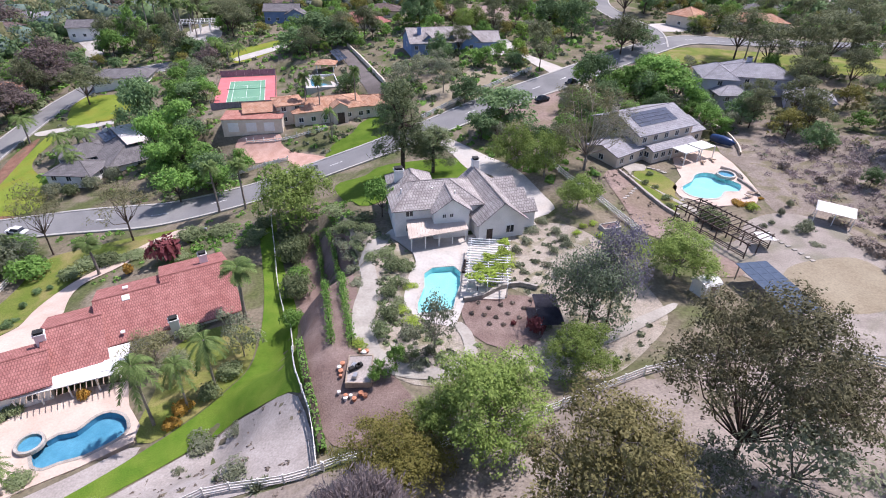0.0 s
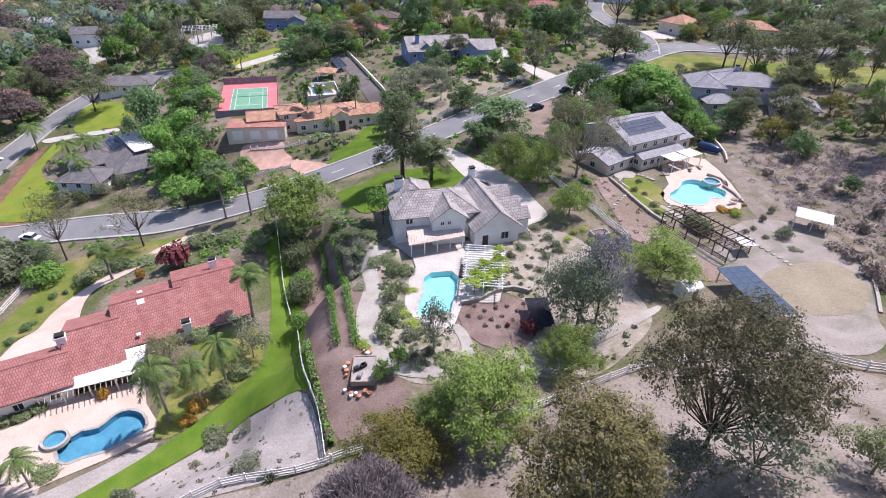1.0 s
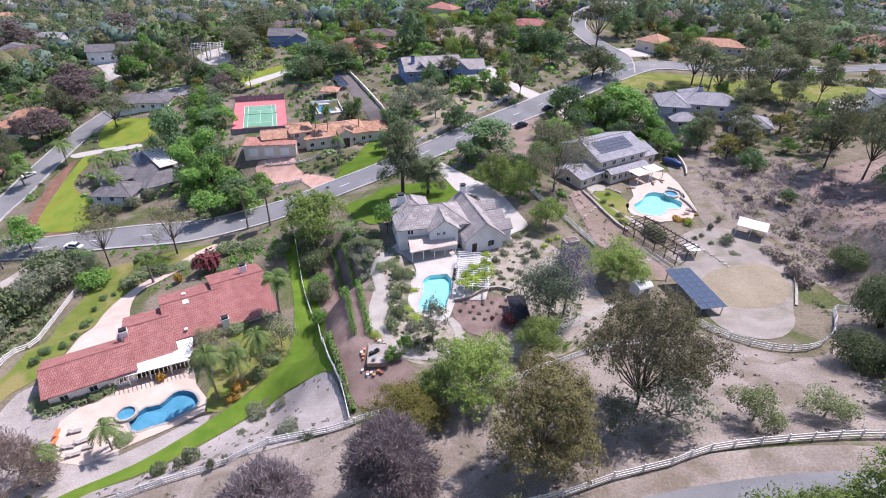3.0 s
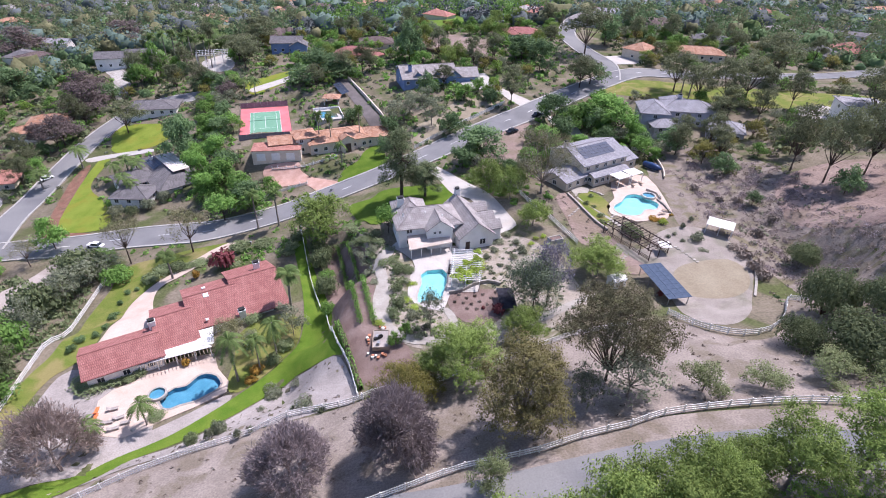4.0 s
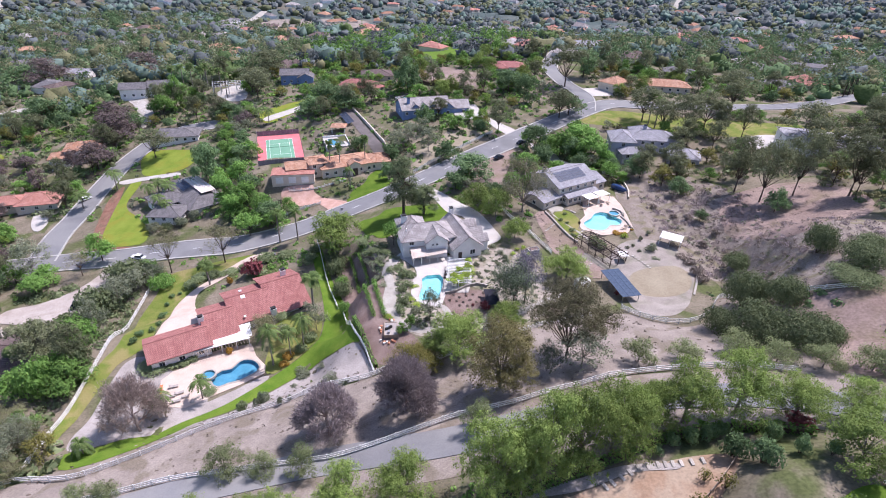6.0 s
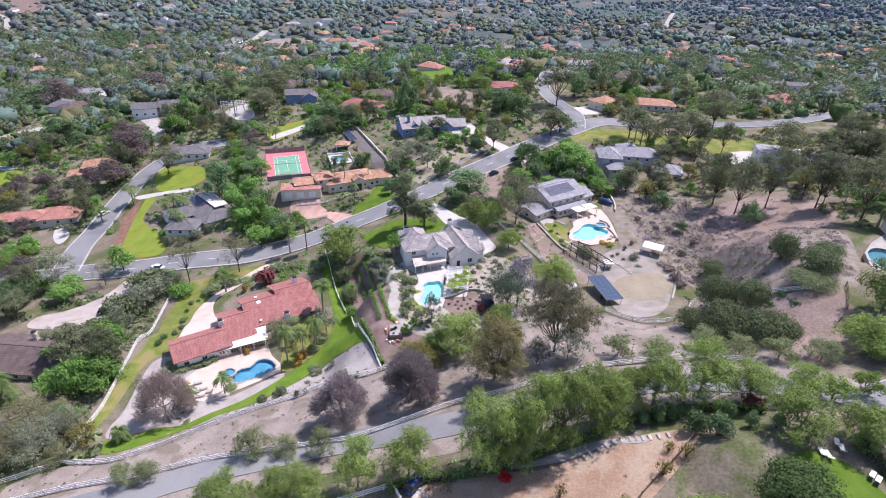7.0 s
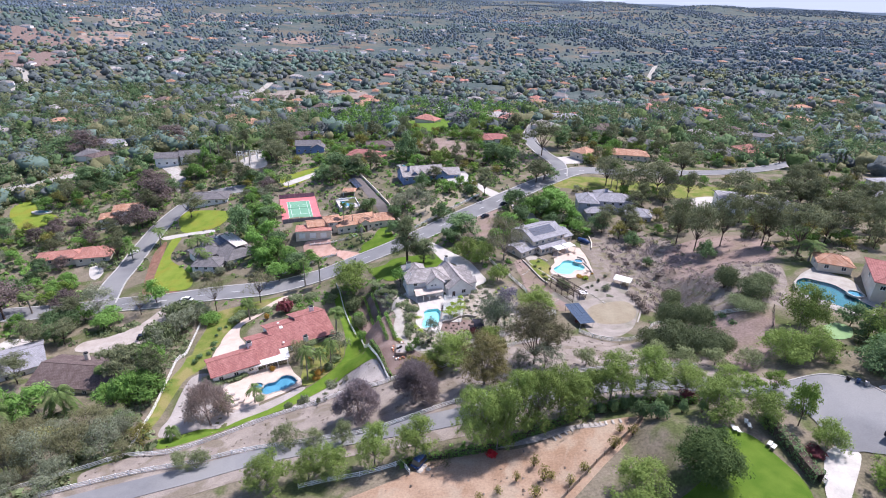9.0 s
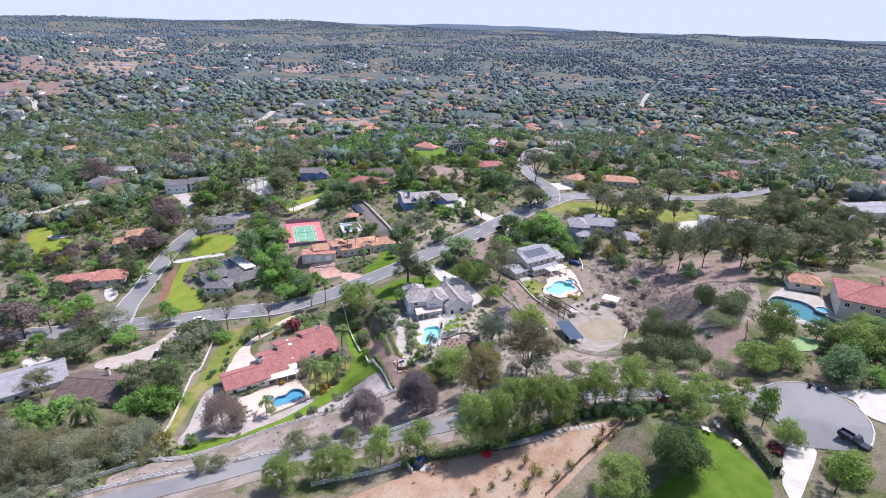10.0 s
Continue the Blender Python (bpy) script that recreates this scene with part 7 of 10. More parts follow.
grove("oak", [(38.5, 153.0, 11.2, 5.6), (60.3, 195.1, 8.4, 7.1), (81.7, 119.7, 6.0, 3.4), (80.1, 98.9, 3.6, 2.2), (98.6, 94.5, 7.0, 3.6), (80.6, 254.3, 13.1, 8.6), (36.2, 223.4, 10.5, 7.8), (42.2, 209.9, 11.7, 6.6), (-13.5, 229.3, 16.8, 7.0)])
grove("green", [(57.7, 160.8, 10.1, 7.7), (60.3, 149.7, 9.8, 7.3), (48.7, 154.3, 8.7, 6.2), (45.9, 159.7, 5.6, 5.1)], "garden trees")
grove("oak", [(-4.4, 181.6, 9.0, 4.2)])
grove("grey", [(-15.0, 162.6, 9.5, 4.6), (-2.4, 157.0, 9.0, 4.4), (-10.5, 168.0, 8.0, 4.2), (-6.0, 174.0, 6.5, 3.6)], "garden trees")
grove("lime", [(19.9, 178.6, 7.5, 2.8)])
grove("cypress", [(229.4, 222.2, 11.7, 1.4), (231.0, 220.1, 11.6, 1.4), (232.6, 218.0, 11.2, 1.4), (234.1, 215.8, 11.2, 1.4), (235.6, 213.7, 11.1, 1.4), (213.8, 236.6, 10.8, 1.5), (218.5, 239.7, 10.6, 1.5), (224.5, 244.6, 10.1, 1.5)], "cypress row")
grove("fan", [(-143.1, 259.9, 15.3, 2.4), (-138.4, 261.1, 15.6, 2.4), (-132.1, 257.8, 16.8, 2.4), (-125.9, 254.6, 15.7, 2.3), (-117.7, 249.9, 14.9, 2.3), (-109.7, 245.3, 14.1, 2.3), (-125.6, 262.0, 15.3, 2.4), (-116.5, 256.9, 13.5, 2.4), (65.9, 288.2, 10.8, 2.6), (60.7, 279.4, 10.6, 2.5), (93.0, 184.3, 13.9, 2.2), (94.6, 180.6, 13.8, 2.2), (189.0, 170.4, 13.4, 2.1), (189.3, 163.6, 14.3, 2.1), (191.6, 156.6, 12.7, 2.0)], "palms")
grove("palm", [(-126.5, 155.4, 9.2, 4.0), (-133.8, 143.0, 7.6, 3.7), (119.6, 72.0, 7.4, 4.6), (-87.2, 209.2, 8.1, 3.2), (-81.8, 205.5, 7.7, 3.2), (-76.7, 202.6, 8.2, 3.2), (-106.2, 148.0, 6.3, 3.7), (-99.0, 141.6, 7.5, 3.6), (-62.1, 128.0, 7.1, 3.4)], "palms")
grove("shrub_mixed", [(-96.5, 120.5, 3.4, 2.4), (-91.5, 119.5, 3.2, 2.2), (-87.5, 122.0, 3.4, 2.4), (-101.0, 126.5, 3.0, 2.4), (-84.0, 126.0, 3.2, 2.2)], "corner lot shrubs")
grove("palm", [(-107.0, 141.7, 8.0, 3.2), (-98.6, 131.5, 8.5, 3.2), (-95.0, 129.0, 7.4, 3.0)], "palms")
# orchard, hedge balls and garden shrubs
grove("sapling", [(32.8, -4.0, 3.6, 1.4), (37.1, -1.4, 3.2, 1.2), (35.3, 0.3, 2.3, 1.0), (26.2, -8.2, 2.0, 1.3), (17.6, -5.4, 3.3, 1.1), (18.6, -9.0, 4.0, 1.3), (13.8, -8.3, 2.8, 0.8), (23.0, -10.8, 2.5, 1.1), (16.6, -12.3, 2.9, 1.4), (20.1, -8.7, 1.8, 1.0), (10.2, -10.4, 1.9, 1.0), (6.7, -11.2, 1.8, 1.0)], "orchard trees")
grove("shrub_dark", [(33.5, 6.8, 2.7, 1.2), (36.1, 6.8, 3.2, 1.4), (38.7, 7.1, 3.2, 1.4), (40.5, 3.6, 4.4, 2.2), (42.5, 0.9, 4.3, 2.2), (46.6, 5.9, 3.7, 1.4), (47.8, 2.0, 3.2, 1.3), (50.8, 0.6, 3.1, 1.1), (31.2, 5.5, 1.8, 1.0), (40.9, 7.9, 2.3, 1.3)], "clipped shrubs by the hedge")
grove("shrub_scarlet", [(10.3, -1.0, 1.1, 1.2)])
grove("shrub_maroon", [(52.4, 8.4, 1.6, 2.2), (65.9, -10.6, 1.3, 1.9)])
grove("shrub", [(-9.8, 74.5, 0.9, 2.1), (-7.9, 71.0, 2.1, 2.0), (-6.1, 70.8, 1.6, 1.8), (-6.9, 66.6, 1.5, 1.7), (-7.9, 64.2, 1.9, 1.7), (-6.3, 62.3, 0.6, 1.4), (-7.4, 59.1, 2.1, 1.6), (-8.0, 55.7, 2.6, 1.5), (-4.6, 51.6, 1.3, 0.9), (-3.4, 52.2, 1.3, 0.9), (-11.7, 72.8, 1.6, 1.3), (-14.3, 85.3, 1.7, 2.3), (-16.4, 83.4, 1.0, 2.5), (-18.3, 84.1, 1.6, 2.3), (-20.4, 90.1, 1.4, 3.0), (-14.6, 78.4, 0.8, 1.9), (-13.3, 81.7, 1.4, 1.7)], "garden shrubs")
grove("shrub_grey", [(-15.8, 78.1, 0.8, 1.9), (-14.8, 74.9, 0.7, 1.5), (-12.8, 66.8, 0.6, 1.2), (-7.0, 60.0, 0.8, 1.8), (-1.7, 52.9, 1.3, 0.9), (-4.4, 55.8, 1.9, 1.5), (-2.9, 50.6, 1.0, 1.1), (-10.2, 79.4, 0.5, 1.2), (-14.1, 79.4, 0.7, 1.6), (-17.4, 81.2, 1.0, 2.2), (13.0, 79.3, 1.2, 1.1), (11.1, 76.3, 1.2, 1.1), (17.0, 76.3, 1.2, 1.0), (19.0, 79.6, 1.2, 1.0)], "garden shrubs")
grove("shrub_lime", [(-5.0, 66.3, 0.6, 1.2), (-5.7, 61.0, 0.6, 1.2), (-4.1, 58.4, 0.7, 1.5), (-10.5, 53.9, 0.6, 1.3), (7.7, 71.3, 1.2, 2.8), (6.5, 68.1, 2.0, 2.0), (5.6, 71.5, 0.9, 2.0), (8.8, 73.4, 0.9, 2.1), (55.5, 92.3, 1.3, 1.5)])
grove("shrub_yellow", [(-34.2, 51.8, 1.9, 1.5), (-48.4, 53.6, 1.7, 1.0), (54.0, 94.3, 0.6, 1.6), (-37.8, 59.0, 1.0, 1.2)])
grove("shrub_big", [(-63.7, 48.3, 1.7, 3.7), (-60.6, 49.5, 1.2, 2.7), (-56.1, 50.9, 1.6, 1.4), (-57.5, 49.4, 1.3, 1.3), (-38.9, 65.9, 1.6, 2.2), (-30.4, 58.7, 1.9, 1.9), (-31.6, 54.6, 2.2, 1.6), (-38.7, 33.0, 2.2, 1.3), (-35.3, 35.4, 2.1, 1.5), (-48.7, 41.0, 0.9, 1.6)], "garden shrubs")
grove("shrub_grey", [(-30.5, 32.0, 2.3, 0.7), (-28.9, 33.1, 1.6, 0.6), (-29.9, 46.9, 1.1, 2.2), (-21.4, 38.4, 1.0, 2.0), (-34.7, 35.0, 3.0, 1.4), (-35.8, 33.1, 2.4, 0.8), (-30.9, 42.8, 0.8, 0.7), (-25.4, 47.7, 0.7, 1.4)], "yard shrubs")


# ---- pools ----
def pool(name, ring, deck, z, plaster, label, deck_mat, deck_label, straight=False):
    """A sunken basin with coping and water, and the paved deck with the hole cut in it."""
    inner = np.array(ring, float) if straight else curve_through(ring, True, 0.8)
    outer = np.array(deck, float)
    c = inner.mean(0)
    bm = bmesh.new()
    loops = []
    for pts in (outer, inner):
        vs = [bm.verts.new((x, y, z + 0.14)) for x, y in pts]
        loops.append([bm.edges.new((vs[i], vs[(i + 1) % len(vs)])) for i in range(len(vs))])
    bmesh.ops.triangle_fill(bm, edges=loops[0] + loops[1], use_beauty=True)
    for f in bm.faces:
        f.normal_update()
        if f.normal.z < 0:
            f.normal_flip()
    sides = bmesh.ops.extrude_edge_only(bm, edges=[e for e in bm.edges if e.is_boundary])
    for v in sides["geom"]:
        if isinstance(v, bmesh.types.BMVert):
            v.co.z = z - 1.2
    me = bpy.data.meshes.new("pool_deck")
    bm.to_mesh(me)
    bm.free()
    me.materials.append(M[deck_mat])
    tagged(new("pool_deck", me), deck_label, "pool deck", "", "structure")
    TAKEN.append(outer)
    ob = thing(name, c[0], c[1], z, label, "swimming pool")
    n = len(inner)
    out = inner - c
    if (out[:, 0] * np.roll(out[:, 1], -1) - np.roll(out[:, 0], -1) * out[:, 1]).sum() < 0:
        out = out[::-1]
    v = [(x, y, 0.16) for x, y in out] + [(x * 0.985, y * 0.985, -0.75) for x, y in out]
    f = [(i, n + i, n + (i + 1) % n, (i + 1) % n) for i in range(n)] + [tuple(range(n, 2 * n))]
    under("basin", mesh_of("basin", v, f, M[plaster]), ob)
    d = np.roll(out, -1, 0) - np.roll(out, 1, 0)
    d /= np.linalg.norm(d, axis=1)[:, None]
    nn = np.stack([d[:, 1], -d[:, 0]], 1)
    if ((nn * out).sum(1)).mean() < 0:
        nn = -nn
    ringv = [out - nn * 0.06, out + nn * 0.36]
    v = [(x, y, h) for r in ringv for h in (0.1, 0.2) for x, y in r]
    f = []
    for i in range(n):
        j = (i + 1) % n
        f += [(n + i, n + j, 3 * n + j, 3 * n + i), (i, j, n + j, n + i), (2 * n + i, 3 * n + i, 3 * n + j, 2 * n + j)]
    under("coping", mesh_of("coping", v, f, M["stone"]), ob)
    under("water", mesh_of("water", [(x, y, 0.02) for x, y in out], [tuple(range(n))], M["water"]), ob)
    return ob


pool("pool", POOL_MAIN, [(-9.33, 82.20), (-10.30, 80.49), (-7.69, 78.18), (-5.23, 75.19), (-4.57, 72.64), (-5.40, 69.11), (-5.69, 64.21), (-5.54, 61.78), (-3.92, 59.79), (-1.38, 58.46), (1.38, 57.72), (2.12, 60.29), (3.0, 63.9), (8.4, 64.0), (9.6, 70.0), (10.3, 76.5), (8.6, 78.4), (7.53, 81.66), (3.04, 81.06), (1.93, 83.96), (-8.08, 83.53)], 0.0, "plaster", "bright turquoise pool with angled corners in a pale deck", "concrete", "pale concrete pool deck and patio", True)
pr = pool("pool", POOL_RANCH, [(-56.21, 49.19), (-59.2, 46.95), (-60.6, 44.28), (-59.2, 40.2), (-56.8, 36.8), (-52.4, 36.4), (-50.0, 38.0), (-47.18, 40.2), (-42.8, 43.2), (-38.40, 46.89), (-38.83, 49.45), (-41.95, 52.66), (-44.18, 56.90), (-50.10, 55.17), (-54.07, 52.80), (-55.84, 50.95)], -11.0, "plaster_deep", "kidney-shaped deep blue pool with a round spa end", "peach", "peach paved pool deck with loungers")
pt = pool("pool", POOL_TERRACE, [(43.75, 100.53), (47.17, 105.48), (47.90, 111.56), (48.87, 115.80), (54.93, 121.13), (60.27, 119.54), (61.00, 113.27), (60.74, 106.16), (60.09, 98.64), (57.57, 94.89), (54.13, 93.96), (49.51, 93.02), (46.45, 94.91), (43.93, 96.83)], 0.5, "plaster", "freeform turquoise pool with raised spa", "peach", "pale peach paved pool terrace")
pool("pool", POOL_VILLA, [(104.82, 56.57), (110.40, 61.78), (120.50, 68.66), (123.03, 63.81), (123.19, 57.08), (122.46, 51.23), (121.01, 40.51), (116.65, 38.25), (108.09, 39.04), (104.28, 43.47), (101.49, 49.56)], 19.5, "plaster_teal", "large teal pool with curved edges beside a villa", "path", "pale paved terrace of the villa pool")


def spa(x, y, z, r, label, wall="stone"):
    ob = thing("spa", x, y, z, label, "spa")
    n = 20
    cs = [(math.cos(2 * math.pi * i / n), math.sin(2 * math.pi * i / n)) for i in range(n)]
    v = [(a * q, b * q, h) for q, h in ((r, 0.0), (r, 0.55), (r - 0.35, 0.55), (r - 0.35, 0.1)) for a, b in cs]
    f = [(k * n + i, k * n + (i + 1) % n, (k + 1) * n + (i + 1) % n, (k + 1) * n + i) for k in range(3) for i in range(n)]
    under("rim", mesh_of("rim", v, f, M[wall]), ob)
    under("basin", mesh_of("basin", [(a * (r - 0.34), b * (r - 0.34), 0.14) for a, b in cs], [tuple(range(n))], M["plaster_deep"]), ob)
    under("water", mesh_of("water", [(a * (r - 0.34), b * (r - 0.34), 0.42) for a, b in cs], [tuple(range(n))], M["water"]), ob)


for x, y in [(-50.58, 45.82)]:
    spa(x, y, -10.86, 1.7, "round spa at the pool's end")
for x, y in [(56.60, 106.54)]:
    spa(x, y, 0.64, 1.9, "raised round spa with stone rim")
for x, y in [(117.82, 49.11)]:
    spa(x, y, 19.64, 2.2, "round spa at the pool's edge")
# far small pools
for (a, b), s, h in zip([(-11.3, 219.6), (155.68, 155.01), (189.17, 145.54), (-206.32, 196.19)], (1.0, 1.1, 1.0, 0.7), (1, 1, 1, 1)):
    z = ground(a, b)
    ob = thing("pool", a, b, z, "small blue neighbouring pool with pale deck", "swimming pool", "far pools")
    ring = [(s * 4.5 * math.cos(t) * (1 + 0.18 * math.cos(2 * t)), s * 2.6 * math.sin(t)) for t in np.linspace(0, 2 * math.pi, 18)[:-1]]
    n = len(ring)
    v = [(x * 1.5, y * 1.6, q) for q in (-1.2, 0.5) for x, y in ring] + [(x, y, 0.5) for x, y in ring] + [(x, y, 0.38) for x, y in ring]
    f = [(k * n + i, k * n + (i + 1) % n, (k + 1) * n + (i + 1) % n, (k + 1) * n + i) for k in range(3) for i in range(n)]
    under("deck", mesh_of("deck", v, f, M["concrete"]), ob)
    under("basin", mesh_of("basin", [(x, y, 0.4) for x, y in ring], [tuple(range(n))], M["plaster_deep"]), ob)
    under("water", mesh_of("water", [(x, y, 0.46) for x, y in ring], [tuple(range(n))], M["water"]), ob)

# walled pool terrace, cabana and solar rack behind the Spanish house
px_, py_ = -41.0, 173.6
pz_ = ground(px_, py_)
sp = thing("pool", px_, py_, pz_, "rectangular blue pool in a pale walled terrace", "swimming pool", "", -72.0)
bm = bmesh.new()
for q in ((-5.8, -3.9, -4.9, 4.9), (3.9, 5.8, -4.9, 4.9), (-3.9, 3.9, -4.9, -3.1), (-3.9, 3.9, 3.1, 4.9)):
    block(bm, *q, -2.0, 0.5)
part("deck", bm, M["concrete"], sp)
bm = bmesh.new()
block(bm, -3.9, 3.9, -3.1, 3.1, -2.0, 0.1)
part("basin", bm, M["plaster_deep"], sp)
under("water", mesh_of("water", [(-3.9, -3.1, 0.4), (3.9, -3.1, 0.4), (3.9, 3.1, 0.4), (-3.9, 3.1, 0.4)], [(0, 1, 2, 3)], M["water"]), sp)
for q in ((-5.8, -5.55, -4.9, 4.9), (-5.55, 5.8, 4.65, 4.9)):
    bm = bmesh.new()
    block(bm, *q, 0.5, 1.3)
    part("terrace_wall", bm, M["stucco"], sp)
TAKEN.append(np.array([(-48, 180), (-37, 181), (-33, 168), (-44, 166)]))
cab = thing("cabana", -41.5, 185.5, ground(-41.5, 185.5), "small open cabana with terracotta tile roof", "cabana", "", 0.0)
under("roof", roof_mesh(6.0, 2.6, 2.4, 0.9, "hip", 0.4, M["orange_tile"]), cab)
for x in (-2.7, 2.7):
    for y in (-2.3, 2.3):
        under("post", box_mesh("post", 0.25, 0.25, 2.9, M["stucco"]), cab, pose(x, y, -0.4))
rack = thing("solar_array", -39.6, 197.0, ground(-39.6, 197.0), "dark ground-mounted solar panels on a low rack", "solar array", "", -67.0)
for i in range(9):
    for j in range(3):
        under("solar_panel", PANEL, rack, pose(-6.6 + 1.66 * i, -1.2 + 1.05 * j, 1.0 + 0.3 * j, 16, 0, 0))
for i in (-6.4, -2.2, 2.2, 6.4):
    under("post", box_mesh("post", 0.1, 0.1, 1.4, M["metal"]), rack, pose(i, -1.0, -0.5))
    under("post", box_mesh("post", 0.1, 0.1, 2.0, M["metal"]), rack, pose(i, 0.9, -0.5))
TAKEN.append(np.array([(-44, 206), (-39, 207), (-34, 188), (-39, 186)]))
tagged(new("garden_wall", strip([(-38.8, 210.6), (-30.6, 191.7), (-22.6, 173.0), (-18.5, 164.4), (-13.3, 150.8)], 0.4, 0.0, M["stucco_warm"], "garden_wall", 1.3, 0.0, 1, 2.0)), "long pale boundary wall beside a lane", "wall", "", "structure")

# ---- tennis court ----
CA, CB, CD = [(-73.18, 182.76), (-63.16, 186.81), (-66.07, 158.20)]
ca = np.array(CA)
along = np.array(CD) - ca
along /= np.linalg.norm(along)
across = np.array((-along[1], along[0]))
if across @ (np.array(CB) - ca) < 0:
    across = -across
cc = ca + along * 11.9 + across * 5.5
turn = math.degrees(math.atan2(along[1], along[0]))
court = thing("tennis_court", cc[0], cc[1], -5.2, "red and green tennis court with dark windscreen fence", "tennis court", "", turn)
sgn = 1 if (across @ (-math.sin(radians(turn)), math.cos(radians(turn)))) > 0 else -1
bm = bmesh.new()
block(bm, -17.5, 17.5, -9.0, 9.0, -1.0, 0.2)
part("slab", bm, M["court_red"], court)
bm = bmesh.new()
block(bm, -11.88, 11.88, -5.48, 5.48, 0.204, 0.212)
part("playing_surface", bm, M["court_green"], court)
for x0, x1, y0, y1 in ((-11.9, 11.9, -5.53, -5.43), (-11.9, 11.9, 5.43, 5.53), (-11.9, -11.78, -5.43, 5.43), (11.78, 11.9, -5.43, 5.43), (-11.78, 11.78, -4.17, -4.07), (-11.78, 11.78, 4.07, 4.17), (-6.45, -6.35, -4.07, 4.07), (6.35, 6.45, -4.07, 4.07), (-6.35, 6.35, -0.05, 0.05)):
    bm = bmesh.new()
    block(bm, x0, x1, y0, y1, 0.214, 0.22)
    part("court_line", bm, M["line"], court)
bm = bmesh.new()
block(bm, -0.015, 0.015, -5.9, 5.9, 0.95, 1.1)
part("net", bm, M["court_green"], court, "green tennis net")
CPOST = box_mesh("fence_post", 0.08, 0.08, 3.2, M["metal"])
for x in np.linspace(-17.4, 17.4, 13):
    for y in (-8.95, 8.95):
        under("fence_post", CPOST, court, pose(x, y, 0.0))
for y in np.linspace(-6.3, 6.3, 6):
    for x in (-17.45, 17.45):
        under("fence_post", CPOST, court, pose(x, y, 0.0))
for x0, x1, y0, y1, h in ((-17.49, -17.47, -8.9, 8.9, 2.4), (17.47, 17.49, -8.9, 8.9, 2.4)):
    bm = bmesh.new()
    block(bm, x0, x1, y0, y1, 0.3, h)
    part("windscreen", bm, M["netting"], court)
TAKEN.append(np.array([cc + along * a + across * b for a, b in ((-20, -11), (20, -11), (20, 11), (-20, 11))]))


# ---- garden structures ----
def pergola(x, y, z, turn, w, d, h, material, label, posts=(4, 3), slats=14, name="pergola", post=0.16, rails=False):
    ob = thing(name, x, y, z, label, "pergola", "", turn)
    pm = box_mesh("post", post, post, h, M[material], 0.01)
    for i in range(posts[0]):
        for j in range(posts[1]):
            under("post", pm, ob, pose(-w / 2 + w * i / (posts[0] - 1), -d / 2 + d * j / (posts[1] - 1), 0))
    bmn = box_mesh("beam", w + 0.8, 0.12, 0.22, M[material])
    for j in range(posts[1]):
        under("beam", bmn, ob, pose(0, -d / 2 + d * j / (posts[1] - 1), h - 0.1))
    sm = box_mesh("slat", 0.09, d + 0.9, 0.14, M[material])
    for i in range(slats):
        under("slat", sm, ob, pose(-w / 2 + w * i / (slats - 1), 0, h + 0.13))
    if rails:
        rm = box_mesh("rail", w, 0.06, 0.12, M[material])
        for j in (0, posts[1] - 1):
            for q in (0.25, 0.55, 0.9):
                under("rail", rm, ob, pose(0, -d / 2 + d * j / (posts[1] - 1), q))
    TAKEN.append(np.array([(x - 3, y - 3), (x + 3, y - 3), (x + 3, y + 3), (x - 3, y + 3)]))
    return ob


A, B, C = [(40.37, 86.62), (46.04, 76.81), (44.42, 90.31)]
a, b, c = np.array(A), np.array(B), np.array(C)
e = (b - a) / np.linalg.norm(b - a)
tn = math.degrees(math.atan2(e[1], e[0]))
k = np.array((-e[1], e[0]))
mid = (a + b) / 2 + k * 3.0
pergola(mid[0], mid[1], ground(*mid), tn, np.linalg.norm(b - a) + 2.5, 6.0, 2.6, "dark_wood", "dark stained timber pergola with railings", (6, 3), 15, rails=True)
for x, y in [(46.05, 86.37), (45.47, 88.15), (46.83, 85.29)]:
    plant("shrub_big", x, y, 2.6, 1.6)
for x, y in [(-112.63, 257.19)]:
    pergola(x, y, ground(x, y), 20, 16, 11, 4.2, "white", "large white open frame among palms", (5, 4), 12, post=0.3)
# white fabric shade on a frame
for x, y in [(67.56, 88.27)]:
    tn = -32
    g = thing("shade_gazebo", x, y, ground(x, y), "white-roofed open gazebo on slim posts", "gazebo", "", tn)
    bm = bmesh.new()
    vs = [bm.verts.new(p) for p in ((-3.0, -2.0, 2.5), (3.0, -2.0, 2.5), (3.0, 2.0, 2.7), (-3.0, 2.0, 2.7), (-2.6, 0, 3.05), (2.6, 0, 3.05))]
    for q in ((0, 1, 5, 4), (2, 3, 4, 5), (1, 2, 5), (3, 0, 4), (3, 2, 1, 0)):
        bm.faces.new([vs[i] for i in q])
    part("canopy", bm, M["white"], g)
    for i in (-2.8, 0, 2.8):
        for j in (-1.8, 1.8):
            under("post", box_mesh("post", 0.14, 0.14, 2.6, M["white"]), g, pose(i, j, 0))
    under("table", box_mesh("table", 1.8, 0.9, 0.75, M["wood"], 0.03), g, pose(0.4, 0, 0))
